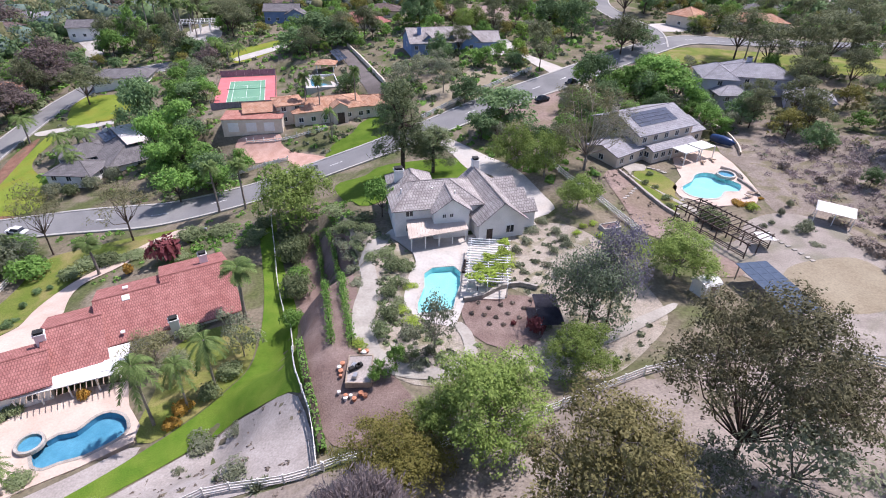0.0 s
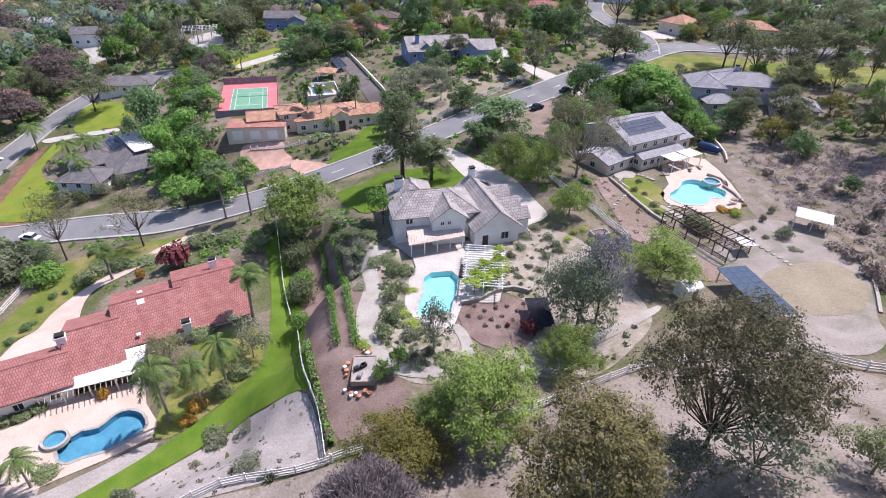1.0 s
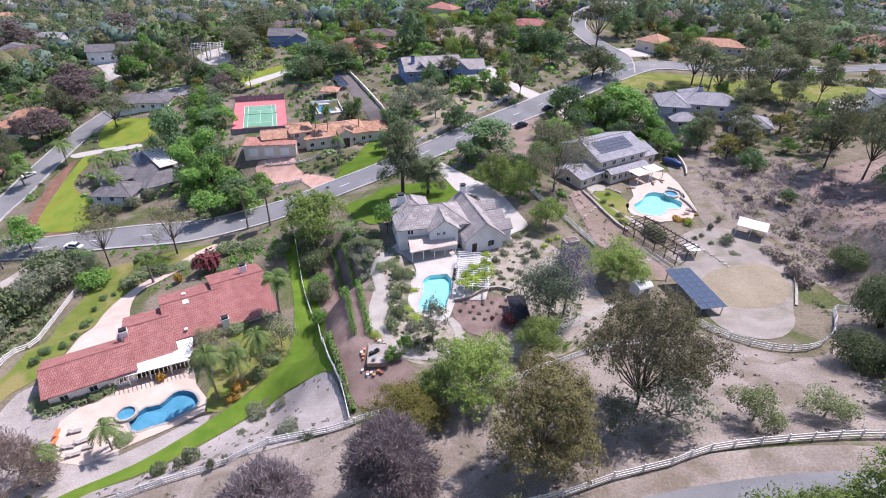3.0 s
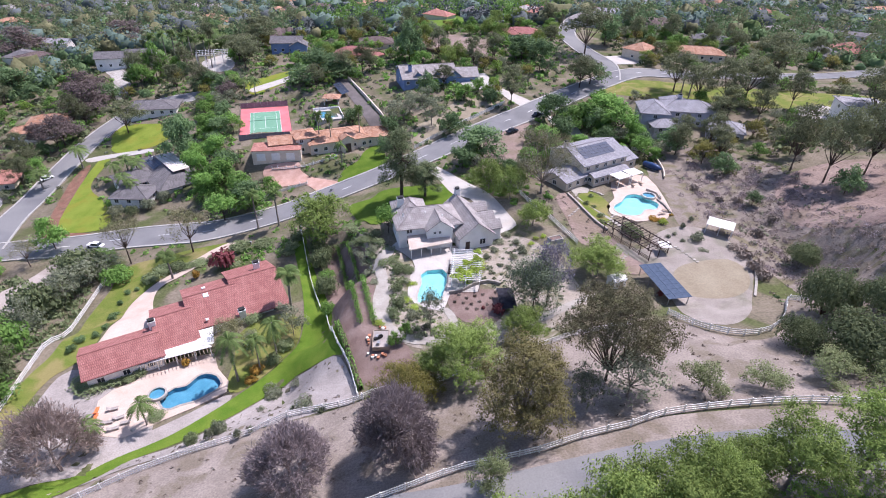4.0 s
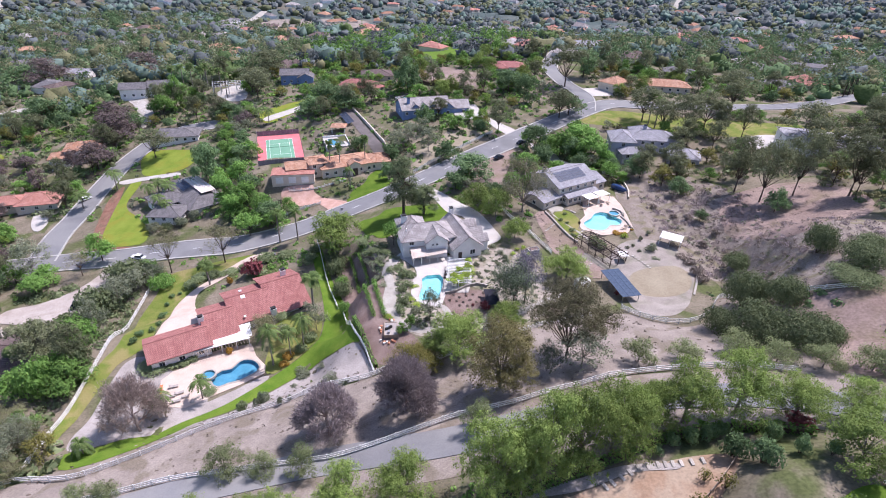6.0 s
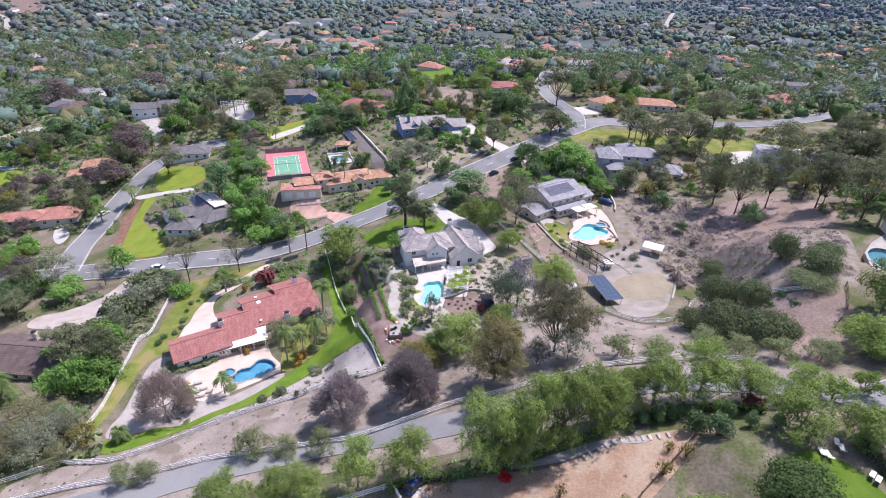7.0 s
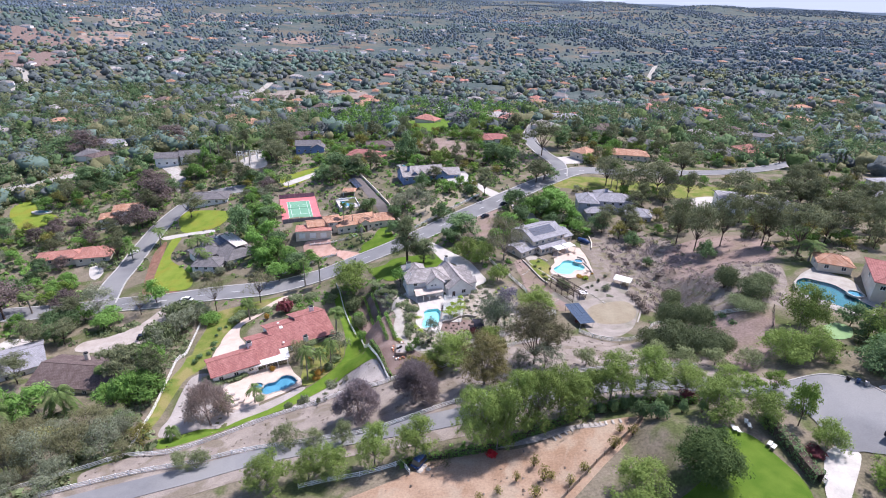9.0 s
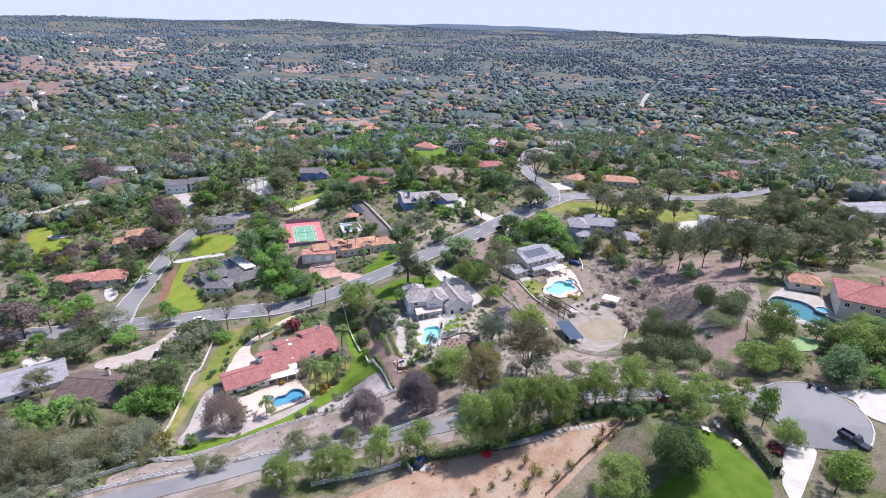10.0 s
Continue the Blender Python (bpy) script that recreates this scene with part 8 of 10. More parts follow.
for x, y in [(51.09, 79.40)]:
    um = thing("patio_umbrella", x, y, ground(x, y), "small square white patio umbrella", "umbrella")
    vv, ff = [], []
    tube(vv, ff, [(0, 0, 0), (0, 0, 2.4)], [0.04, 0.04], 6)
    under("pole", mesh_of("pole", vv, ff, M["metal"]), um)
    under("canopy", mesh_of("canopy", [(-1.3, -1.3, 2.05), (1.3, -1.3, 2.05), (1.3, 1.3, 2.05), (-1.3, 1.3, 2.05), (0, 0, 2.5)], [(0, 1, 4), (1, 2, 4), (2, 3, 4), (3, 0, 4)], M["white"]), um)
# solar panel canopy
A, B, C = [(42.36, 69.58), (44.59, 57.97), (49.27, 60.09)]
a, b, c = (np.array(q) for q in (A, B, C))
mid = (a + c) / 2
e = (b - a) / np.linalg.norm(b - a)
k = (c - b) - e * ((c - b) @ e)
wd = np.linalg.norm(k)
k /= wd
sc = thing("solar_canopy", mid[0], mid[1], ground(*mid), "open canopy carrying blue solar panels", "solar canopy")
lnn = np.linalg.norm(b - a)
SP = box_mesh("solar_panel", lnn / 8 - 0.04, wd / 3 - 0.04, 0.06, M["solar_blue"])
tn = math.degrees(math.atan2(e[1], e[0]))
flip = 1 if (k @ (-e[1], e[0])) > 0 else -1
for i in range(8):
    for j in range(3):
        p = e * (lnn * ((i + 0.5) / 8 - 0.5)) + k * (wd * ((j + 0.5) / 3 - 0.5))
        under("solar_panel", SP, sc, pose(p[0], p[1], 2.5, 0, 0, tn))
for i in (-0.46, -0.15, 0.15, 0.46):
    for j in (-0.42, 0.42):
        p = e * lnn * i + k * wd * j
        under("post", box_mesh("post", 0.14, 0.14, 2.5, M["metal"]), sc, pose(p[0], p[1], 0))
TAKEN.append(np.array([mid + e * lnn / 2 + k * 4, mid - e * lnn / 2 + k * 4, mid - e * lnn / 2 - k * 4, mid + e * lnn / 2 - k * 4]))
# white shed under the trees
for x, y in [(36.73, 66.11)]:
    sh = thing("shed", x, y, ground(x, y), "small white garden shed with curved roof", "shed", "", 25)
    bm = bmesh.new()
    block(bm, -1.5, 1.5, -1.2, 1.2, -0.3, 1.9, 0.02)
    part("wall", bm, M["white"], sh)
    prof = [(1.4 * math.cos(t), 1.85 + 0.7 * math.sin(t)) for t in np.linspace(0, math.pi, 9)]
    v = [(sx * 1.6, p, h) for sx in (-1, 1) for p, h in prof]
    f = [(i, i + 1, 9 + i + 1, 9 + i) for i in range(8)] + [tuple(range(9)), tuple(range(17, 8, -1))]
    under("roof", mesh_of("roof", v, f, M["white"]), sh)
    add_door(sh, 0.2, -1.22, 0, 0, 0.9, 1.8, "wood")
# pale timber trellis over the side patio with a vine
pergola(6.3, 70.2, 0.14, 86.0, 11.0, 5.6, 2.3, "white", "pale open patio trellis with a climbing vine", (4, 3), 17, "trellis", 0.12)


def climbing_vine(x, y, top, reach, seed):
    """A vine that climbs a post and spreads over a trellis."""
    rng = np.random.default_rng(seed)
    ob = thing("climbing_vine", x, y, 0.14, "lime green vine spread over a pale trellis", "vine", "climbing vines")
    tv, tf = [], []
    tube(tv, tf, [(0.14, 0.1, 0), (0.16, 0.0, 1.2), (0.1, 0.1, top)], [0.06, 0.05, 0.03], 5)
    for k in range(5):
        a = k * 1.3 + seed
        tube(tv, tf, [(0.1, 0.1, top - 0.1), (0.7 * reach * math.cos(a), 0.7 * reach * math.sin(a), top + 0.15)], [0.03, 0.012], 4)
    under("stem", mesh_of("stem", tv, tf, M["bark"]), ob)
    a, q = rng.uniform(0, 2 * math.pi, 420), reach * np.sqrt(rng.random(420))
    q *= 0.75 + 0.35 * np.sin(3 * a + seed)
    c = np.c_[q * np.cos(a), q * np.sin(a), top + 0.1 + rng.uniform(0, 0.4, 420)]
    v, f = sprays(rng, c, np.tile((0, 0, 1.0), (420, 1)), 0.17, 0.6)
    under("foliage", mesh_of("foliage", v, f, L["vine"]), ob)


for k, (x, y, r) in enumerate(((4.5, 65.6, 1.7), (6.4, 66.9, 1.5), (8.2, 68.2, 1.4), (6.3, 70.6, 1.2), (8.6, 72.0, 1.5), (5.0, 67.9, 1.1), (8.9, 75.0, 1.0))):
    climbing_vine(x, y, 2.35, r, 300 + k)
# dark shade cloth on posts beside the mulched terrace
gc = thing("garden_canopy", 13.7, 60.0, ground(13.7, 60.0), "dark fabric shade canopy on slim posts", "canopy", "", 4.0)
bm = bmesh.new()
vs = [bm.verts.new((x, y, z)) for x, y, z in ((-1.6, -3.1, 1.75), (1.6, -3.1, 1.75), (1.6, 3.1, 1.95), (-1.6, 3.1, 1.95), (-1.6, 0, 1.8), (1.6, 0, 1.8))]
for q in ((0, 1, 5, 4), (4, 5, 2, 3)):
    bm.faces.new([vs[i] for i in q])
bmesh.ops.solidify(bm, geom=bm.faces[:], thickness=0.05)
part("cloth", bm, M["netting_dark"], gc)
for x in (-1.5, 1.5):
    for y, h in ((-3.0, 1.78), (0, 1.82), (3.0, 1.97)):
        under("post", box_mesh("post", 0.08, 0.08, h + 0.3, M["metal"]), gc, pose(x, y, -0.3))
# stone-edged spa steps, rail and bench by the pool
for x, y in [(2.92, 71.50)]:
    be = thing("slatted_bench", x, y, 0.14, "long dark slatted bench beside the pool", "bench", "", 82)
    for i in range(5):
        under("slat", box_mesh("slat", 3.4, 0.1, 0.05, M["dark_wood"]), be, pose(0, -0.28 + 0.14 * i, 0.42))
    for i in (-1.5, 0, 1.5):
        under("leg", box_mesh("leg", 0.08, 0.6, 0.42, M["dark_wood"]), be, pose(i, 0, 0))
# retaining wall of the terrace garden
wall_line = [(2.62, 63.28), (5.25, 64.14), (7.79, 66.29), (10.84, 67.38), (13.24, 66.49)]
tagged(new("retaining_wall", strip(wall_line, 0.4, 0.0, M["stone"], "retaining_wall", 0.8, 0.0, 1, 1.5)), "dark curved stone retaining wall", "wall", "", "structure")
# planter boxes by the garage
for (x, y), s in zip([(12.79, 84.00), (27.15, 82.43)], (2.2, 1.6)):
    ob = thing("planter_box", x, y, ground(x, y), "raised concrete planter box with soil", "planter", "", 20)
    bm = bmesh.new()
    for q in ((-s, s, -0.9, -0.75), (-s, s, 0.75, 0.9), (-s, -s + 0.15, -0.75, 0.75), (s - 0.15, s, -0.75, 0.75)):
        block(bm, q[0], q[1], q[2], q[3], -0.3, 0.9)
    part("box", bm, M["concrete"], ob)
    bm = bmesh.new()
    block(bm, -s + 0.15, s - 0.15, -0.75, 0.75, 0, 0.7)
    part("soil", bm, M["mulch"], ob)

# raised vegetable bed with pots
for x, y in [(-9.72, 49.63)]:
    ob = thing("raised_bed", x, y, ground(x, y), "raised timber vegetable bed with pale liner", "raised bed", "", 4)
    bm = bmesh.new()
    for q in ((-1.5, 1.5, -2.3, -2.15), (-1.5, 1.5, 2.15, 2.3), (-1.5, -1.35, -2.15, 2.15), (1.35, 1.5, -2.15, 2.15)):
        block(bm, q[0], q[1], q[2], q[3], -0.3, 0.5)
    part("box", bm, M["wood"], ob)
    bm = bmesh.new()
    block(bm, -1.35, 1.35, -2.15, 2.15, 0.0, 0.38)
    part("soil", bm, M["dirt_grey"], ob)
    rr = random.Random(3)
    for i in range(14):
        px, py = x + rr.uniform(-2.2, 2.2), y + rr.choice((-3.0, -3.4, -2.8, 2.8)) + rr.uniform(-0.3, 0.3)
        if i > 9:
            px, py = x - 2.3 + rr.uniform(-0.3, 0.2), y + rr.uniform(-2, 2)
        r = rr.uniform(0.18, 0.32)
        po = thing("flower_pot", px, py, ground(px, py), "terracotta flower pot beside the raised bed", "pot", "garden pots")
        vv, ff = [], []
        tube(vv, ff, [(0, 0, 0), (0, 0, 0.5), (0, 0, 0.56), (0, 0, 0.5)], [r * 0.7, r, r * 1.1, r * 0.9], 10)
        under("pot", mesh_of("pot", vv, ff, M["pot"] if i % 3 else M["white"]), po)
    for i in range(5):
        bx, by = x - 0.9 + rr.uniform(0, 1.8), y - 1.6 + rr.uniform(0, 3)
        bo = thing("storage_crate", bx, by, ground(x, y) + 0.5, "grey crate on the raised bed", "crate", "garden crates", rr.uniform(0, 90))
        under("crate", box_mesh("crate", 0.7, 0.5, 0.45, M["metal" if i % 2 else "black"], 0.03), bo)

# vine rows on posts and wires
for line in ([(-24.6, 90.4), (-22.4, 83.7), (-18.4, 70.2), (-16.2, 62.3), (-13.9, 53.9)], [(-21.7, 88.0), (-19.4, 82.0), (-15.8, 70.2), (-13.6, 61.8), (-11.4, 54.2)]):
    p = curve_through(line, False, 1.8)
    c = p.mean(0)
    ob = thing("vine_row", c[0], c[1], ground(*c), "row of trellised green vines on posts", "vine row", "vine rows")
    pts, nor = [], []
    rng = np.random.default_rng(9)
    for q in p:
        under("post", POST_WOOD, ob, pose(q[0] - c[0], q[1] - c[1], ground(*q) - ground(*c)))
    fine = curve_through(line, False, 0.25)
    z = terrain(fine[:, 0], fine[:, 1]) - ground(*c)
    n = 26 * len(fine)
    i = rng.integers(0, len(fine), n)
    pts = np.c_[fine[i] - c + rng.normal(0, 0.28, (n, 2)), z[i] + rng.uniform(0.25, 1.5, n)]
    v, f = leaf_quads(rng, pts, rng.normal(0, 1, (n, 3)), 0.11)
    tagged(under("foliage", mesh_of("foliage", v, f, L["green"]), ob), "", "", "", "stuff")
# hedge strips
def hedge(line, h, w, leaves, label, n=60):
    p = curve_through(line, False, 0.8)
    c = p.mean(0)
    ob = thing("hedge", c[0], c[1], ground(*c), label, "hedge")
    rng = np.random.default_rng(17)
    z = terrain(p[:, 0], p[:, 1]) - ground(*c)
    k = int(n * len(p))
    i = rng.integers(0, len(p), k)
    d = np.gradient(p, axis=0)
    d /= np.linalg.norm(d, axis=1)[:, None]
    nn = np.stack([d[:, 1], -d[:, 0]], 1)
    t = rng.uniform(0, 2 + w / h, k)
    side, up = np.where(t < 1, -1, np.where(t > 1 + w / h, 1, (t - 1) * 2 * h / w - 1)), np.where(t < 1, t, np.where(t > 1 + w / h, t - 1 - w / h, 1.0))
    pts = np.c_[p[i] - c + nn[i] * (side * w / 2)[:, None] + d[i] * rng.uniform(-0.4, 0.4, (k, 1)), z[i] + up * h + rng.normal(0, 0.05, k)]
    nor = np.c_[nn[i] * side[:, None], np.where((t > 1) & (t < 1 + w / h), 1.5, 0.2)]
    v, f = leaf_quads(rng, pts, nor, 0.16)
    tagged(under("foliage", mesh_of("foliage", v, f, L[leaves]), ob), "", "", "", "stuff")
    under("core", strip(line, w * 0.7, 0.0, M["bark"], "core", h * 0.85, 0.0, 2, 1.0), ob, Matrix.Translation((-c[0], -c[1], -ground(*c))))


hedge([(-7.75, -0.50), (-3.73, 0.70), (2.35, 0.63), (8.41, 0.81), (14.62, 2.06), (21.06, 3.93), (27.76, 6.11), (34.63, 8.08), (41.14, 8.59), (48.16, 7.82), (52.45, 6.17)], 1.3, 1.2, "green", "long clipped green hedge along the orchard")
hedge([(-12.0, 249.3), (1.7, 237.2), (15.2, 229.0), (31.0, 214.7)], 2.2, 2.4, "lot", "long brownish-green boundary hedge", 40)
hedge([(61.23, -3.01), (61.91, -8.02), (61.83, -13.09), (61.93, -16.92)], 2.4, 2.0, "oak", "tall clipped dark green hedge")
hedge([(-18.76, 56.21), (-16.06, 49.09), (-14.04, 44.38), (-12.24, 39.74)], 1.3, 0.8, "green", "planted strip along the white fence", 40)
# stepping stones along the orchard walk
STEP = box_mesh("stepping_stone", 1.1, 0.5, 0.18, M["stone"], 0.04)
line = curve_through([(22.80, 0.86), (25.29, 2.06), (27.86, 3.31), (30.55, 3.44), (33.58, 3.28), (37.55, 3.36)], False, 1.0)
tt = tagged(new("stepping_path"), "pale stone steps curving along the hedge", "stepping stones")
tt.location = (line[0][0], line[0][1], ground(*line[0]))
for i in range(len(line) - 1):
    d = line[i + 1] - line[i]
    under("stepping_stone", STEP, tt, pose(line[i][0] - line[0][0], line[i][1] - line[0][1], ground(*line[i]) - ground(*line[0]) + 0.1, 0, 0, math.degrees(math.atan2(d[1], d[0])) + 90))
# boulders and a stone cairn
rr = random.Random(21)
for cx_, cy_ in [(-3.50, -1.53), (-2.91, -1.10), (-3.89, -2.26), (-2.11, -2.18), (-50.60, 39.34), (-51.35, 38.10), (-49.70, 40.18), (-48.92, 41.45), (-69.27, 41.34), (-69.10, 39.25), (-69.43, 38.02), (-69.26, 43.05)]:
    bm = bmesh.new()
    bmesh.ops.create_icosphere(bm, subdivisions=2, radius=0.55)
    for v in bm.verts:
        v.co *= 1 + 0.3 * noise.noise(v.co * 1.7 + Vector((cx_, cy_, 0)))
        v.co.z *= 0.65
    ob = thing("boulder", cx_, cy_, ground(cx_, cy_), "pale garden boulder on bare ground", "boulder", "boulders", rr.uniform(0, 360))
    part("rock", bm, M["stone"], ob, "", Matrix.Diagonal((rr.uniform(0.7, 1.4),) * 3).to_4x4())


# ---- vehicles ----
def car(x, y, turn, paint, label, kind="sedan"):
    z = ground(x, y) + 0.21
    ob = thing("car" if kind != "pickup" else "pickup_truck", x, y, z, label, "car", "parked cars", turn)
    ln, w = {"sedan": (4.6, 1.8), "suv": (4.9, 1.95), "pickup": (5.7, 2.0)}[kind]
    h, roof = {"sedan": (0.95, 1.45), "suv": (1.05, 1.8), "pickup": (1.05, 1.85)}[kind]
    bm = bmesh.new()
    block(bm, -ln / 2, ln / 2, -w / 2, w / 2, 0.3, h * 0.82)
    bmesh.ops.bevel(bm, geom=bm.edges[:], offset=0.16, segments=2, affect="EDGES")
    part("body", bm, M[paint], ob)
    x0, x1 = {"sedan": (-1.5, 1.1), "suv": (-2.2, 1.1), "pickup": (-0.4, 1.3)}[kind]
    for nm, inset, lo, hi, mt in (("cabin_glass", 0.0, h * 0.8, roof - 0.08, M["glass"]), ("roof", 0.0, roof - 0.08, roof, M[paint])):
        bm = bmesh.new()
        q = 0.0 if nm == "cabin_glass" else 0.42
        v = [(x0 + q, -w / 2 + 0.1 + q * 0.35, lo), (x1 - q, -w / 2 + 0.1 + q * 0.35, lo), (x1 - q, w / 2 - 0.1 - q * 0.35, lo), (x0 + q, w / 2 - 0.1 - q * 0.35, lo), (x0 + 0.45, -w / 2 + 0.25, hi), (x1 - 0.55, -w / 2 + 0.25, hi), (x1 - 0.55, w / 2 - 0.25, hi), (x0 + 0.45, w / 2 - 0.25, hi)]
        vs = [bm.verts.new(p) for p in v]
        for fc in ((3, 2, 1, 0), (4, 5, 6, 7), (0, 1, 5, 4), (1, 2, 6, 5), (2, 3, 7, 6), (3, 0, 4, 7)):
            bm.faces.new([vs[i] for i in fc])
        part(nm, bm, mt, ob)
    if kind == "pickup":
        bm = bmesh.new()
        for q in ((-ln / 2 + 0.05, -0.5, -w / 2 + 0.02, -w / 2 + 0.14), (-ln / 2 + 0.05, -0.5, w / 2 - 0.14, w / 2 - 0.02), (-ln / 2 + 0.02, -ln / 2 + 0.14, -w / 2 + 0.14, w / 2 - 0.14)):
            block(bm, *q, h * 0.8, h * 0.8 + 0.45)
        part("cargo_bed", bm, M[paint], ob)
    vv, ff = [], []
    tube(vv, ff, [(0, -0.12, 0), (0, -0.12, 0), (0, 0.12, 0), (0, 0.12, 0)], [0.2, 0.34, 0.34, 0.2], 14)
    wm = mesh_of("wheel", vv, ff, M["black"])
    for sx in (-0.3, 0.31):
        for sy in (-1, 1):
            under("wheel", wm, ob, pose(sx * ln, sy * (w / 2 - 0.1), 0.34))
    return ob


for x, y, tn, paint, kind, label in (
    (-3.63, 0.12, 55, "car_blue", "suv", "dark blue vehicle parked beside the hedge"),
    (-136.43, 149.48, 55, "car_white", "sedan", "white car parked at the kerb"),
    (-94.0, 103.2, 172, "car_white", "sedan", "white car parked under trees"),
    (-98.6, 78.4, 20, "car_dark", "suv", "dark car on a tan drive"),
    (24.38, 148.6, 40, "car_dark", "sedan", "dark car parked on the road"),
    (34.78, 163.03, 40, "car_dark", "sedan", "dark car parked on the road"),
):
    car(x, y, tn, paint, label, kind)
for x, y in [(48.64, 160.85)]:
    car(x, y, -5, "car_silver", "silver van parked beside a pale drive", "suv")
for x, y in [(81.22, -10.53)]:
    car(x, y, -65, "car_dark", "dark pickup truck parked on the turning circle", "pickup")


# ---- garden furniture ----
def lounger(x, y, z, turn, cloth, label):
    ob = thing("sun_lounger", x, y, z, label, "lounger", "sun loungers", turn)
    under("seat", box_mesh("seat", 1.3, 0.65, 0.1, M[cloth], 0.03), ob, pose(0.3, 0, 0.3))
    under("backrest", box_mesh("backrest", 0.75, 0.65, 0.1, M[cloth], 0.03), ob, pose(-0.62, 0, 0.5, 0, 35, 0))
    for i in (-0.4, 0.85):
        for j in (-0.27, 0.27):
            under("leg", box_mesh("leg", 0.05, 0.05, 0.3, M["white"]), ob, pose(i, j, 0))


for (x, y), tn in zip([(-56.89, 42.26), (-54.91, 40.36), (-56.34, 39.38), (-53.15, 39.46), (-54.71, 38.04)], (20, 30, 15, 200, 25)):
    lounger(x, y, -10.86, tn, "dirt_grey", "grey sun lounger on a pool deck")
for (x, y), tn in zip([(-59.45, 41.70), (-58.93, 40.26), (-58.05, 37.06)], (100, 100, 60)):
    lounger(x, y, -10.86, tn, "orange", "orange cushioned lounger on a pool deck")
for (x, y), tn in zip([(54.21, -4.71), (54.80, -5.22), (58.74, -8.49), (59.00, -9.28), (57.47, -3.00), (57.54, -4.04)], (80, 85, 40, 40, 60, 70)):
    lounger(x, y, ground(x, y) + 0.12, tn, "white", "white garden lounger on a lawn")
for (x, y), tn in zip([(47.85, 110.00), (50.02, 112.62), (54.27, 112.84), (56.88, 114.30), (58.41, 98.56), (56.88, 96.92)], (0, 40, 80, 100, 150, 20)):
    lounger(x, y, 0.64, tn, "wood", "brown lounger on a pool terrace")
for x, y in [(-45.46, 64.24)]:
    um = thing("patio_umbrella", x, y, -11.0 if ground(x, y) < -10 else ground(x, y), "pale green patio umbrella beside the ranch house", "umbrella")
    vv, ff = [], []
    tube(vv, ff, [(0, 0, 0), (0, 0, 2.5)], [0.04, 0.04], 6)
    under("pole", mesh_of("pole", vv, ff, M["metal"]), um)
    n = 8
    v = [(1.7 * math.cos(2 * math.pi * i / n), 1.7 * math.sin(2 * math.pi * i / n), 2.1) for i in range(n)] + [(0, 0, 2.65)]
    under("canopy", mesh_of("canopy", v, [(i, (i + 1) % n, n) for i in range(n)], M["white"]), um)
# street lights and power poles
for x, y in [(-31.30, 120.91), (-48.31, 95.74)]:
    ob = thing("utility_box", x, y, ground(x, y), "pale roadside utility box", "utility box")
    under("cabinet", box_mesh("cabinet", 0.8, 0.6, 1.0, M["metal"], 0.03), ob)

for k, (x, y) in enumerate(((86.4, 9.6), (87.6, 8.4), (88.4, 7.2))):
    ob = thing("wheelie_bin", x, y, ground(x, y) + 0.2, ("dark", "blue", "grey")[k] + " wheeled rubbish bin at the kerb", "bin", "rubbish bins", 30.0 * k)
    bm = bmesh.new()
    vs = [bm.verts.new((sx * q, sy * q * 1.1, z)) for z, q in ((0.08, 0.22), (1.0, 0.3)) for sx, sy in ((-1, -1), (1, -1), (1, 1), (-1, 1))]
    for f in ((3, 2, 1, 0), (4, 5, 6, 7), (0, 1, 5, 4), (1, 2, 6, 5), (2, 3, 7, 6), (3, 0, 4, 7)):
        bm.faces.new([vs[i] for i in f])
    body = part("body", bm, M[("black", "car_blue", "metal")[k]], ob)
    bm = bmesh.new()
    block(bm, -0.33, 0.33, -0.38, 0.36, 1.0, 1.08, 0.02)
    part("lid", bm, M[("black", "car_blue", "metal")[k]], ob)
    for sx in (-0.24, 0.24):
        vv, ff = [], []
        tube(vv, ff, [(sx - 0.03, 0.28, 0.1), (sx + 0.03, 0.28, 0.1)], [0.1, 0.1], 10)
        under("wheel", mesh_of("wheel", vv, ff, M["black"]), ob)

# terrace house: pale retaining walls, stepping stones, boat-like stand-in for an unclear dark cluster
for line, h, w, key, label in (([(62.14, 140.84), (65.69, 137.90), (67.30, 132.27), (66.76, 124.37), (65.21, 119.21)], 0.9, 0.3, "stucco_warm", "curved pale retaining wall"), ([(34.82, 106.61), (36.29, 102.45), (37.75, 96.73), (39.50, 91.01), (40.90, 88.47)], 0.7, 0.5, "stone", "dry stone edging wall"), ([(57.14, 110.44), (59.31, 108.25), (59.19, 104.90), (59.61, 107.14)], 0.7, 0.4, "stone", "low curved stone wall behind the spa"), ([(58.31, 104.85), (59.22, 101.20), (59.25, 97.68)], 0.6, 0.4, "stone", "low curved stone wall beside the pool"), ([(70.48, 79.61), (68.54, 71.71), (64.21, 63.29)], 0.3, 0.5, "stone", "pale stone edging of the gravel terrace")):
    tagged(new("garden_wall", strip(line, w, 0.0, M[key], "garden_wall", h, 0.0, 1, 1.2)), label, "wall", "", "structure")
PAVER = box_mesh("stepping_stone", 0.8, 0.5, 0.14, M["stone"], 0.03)
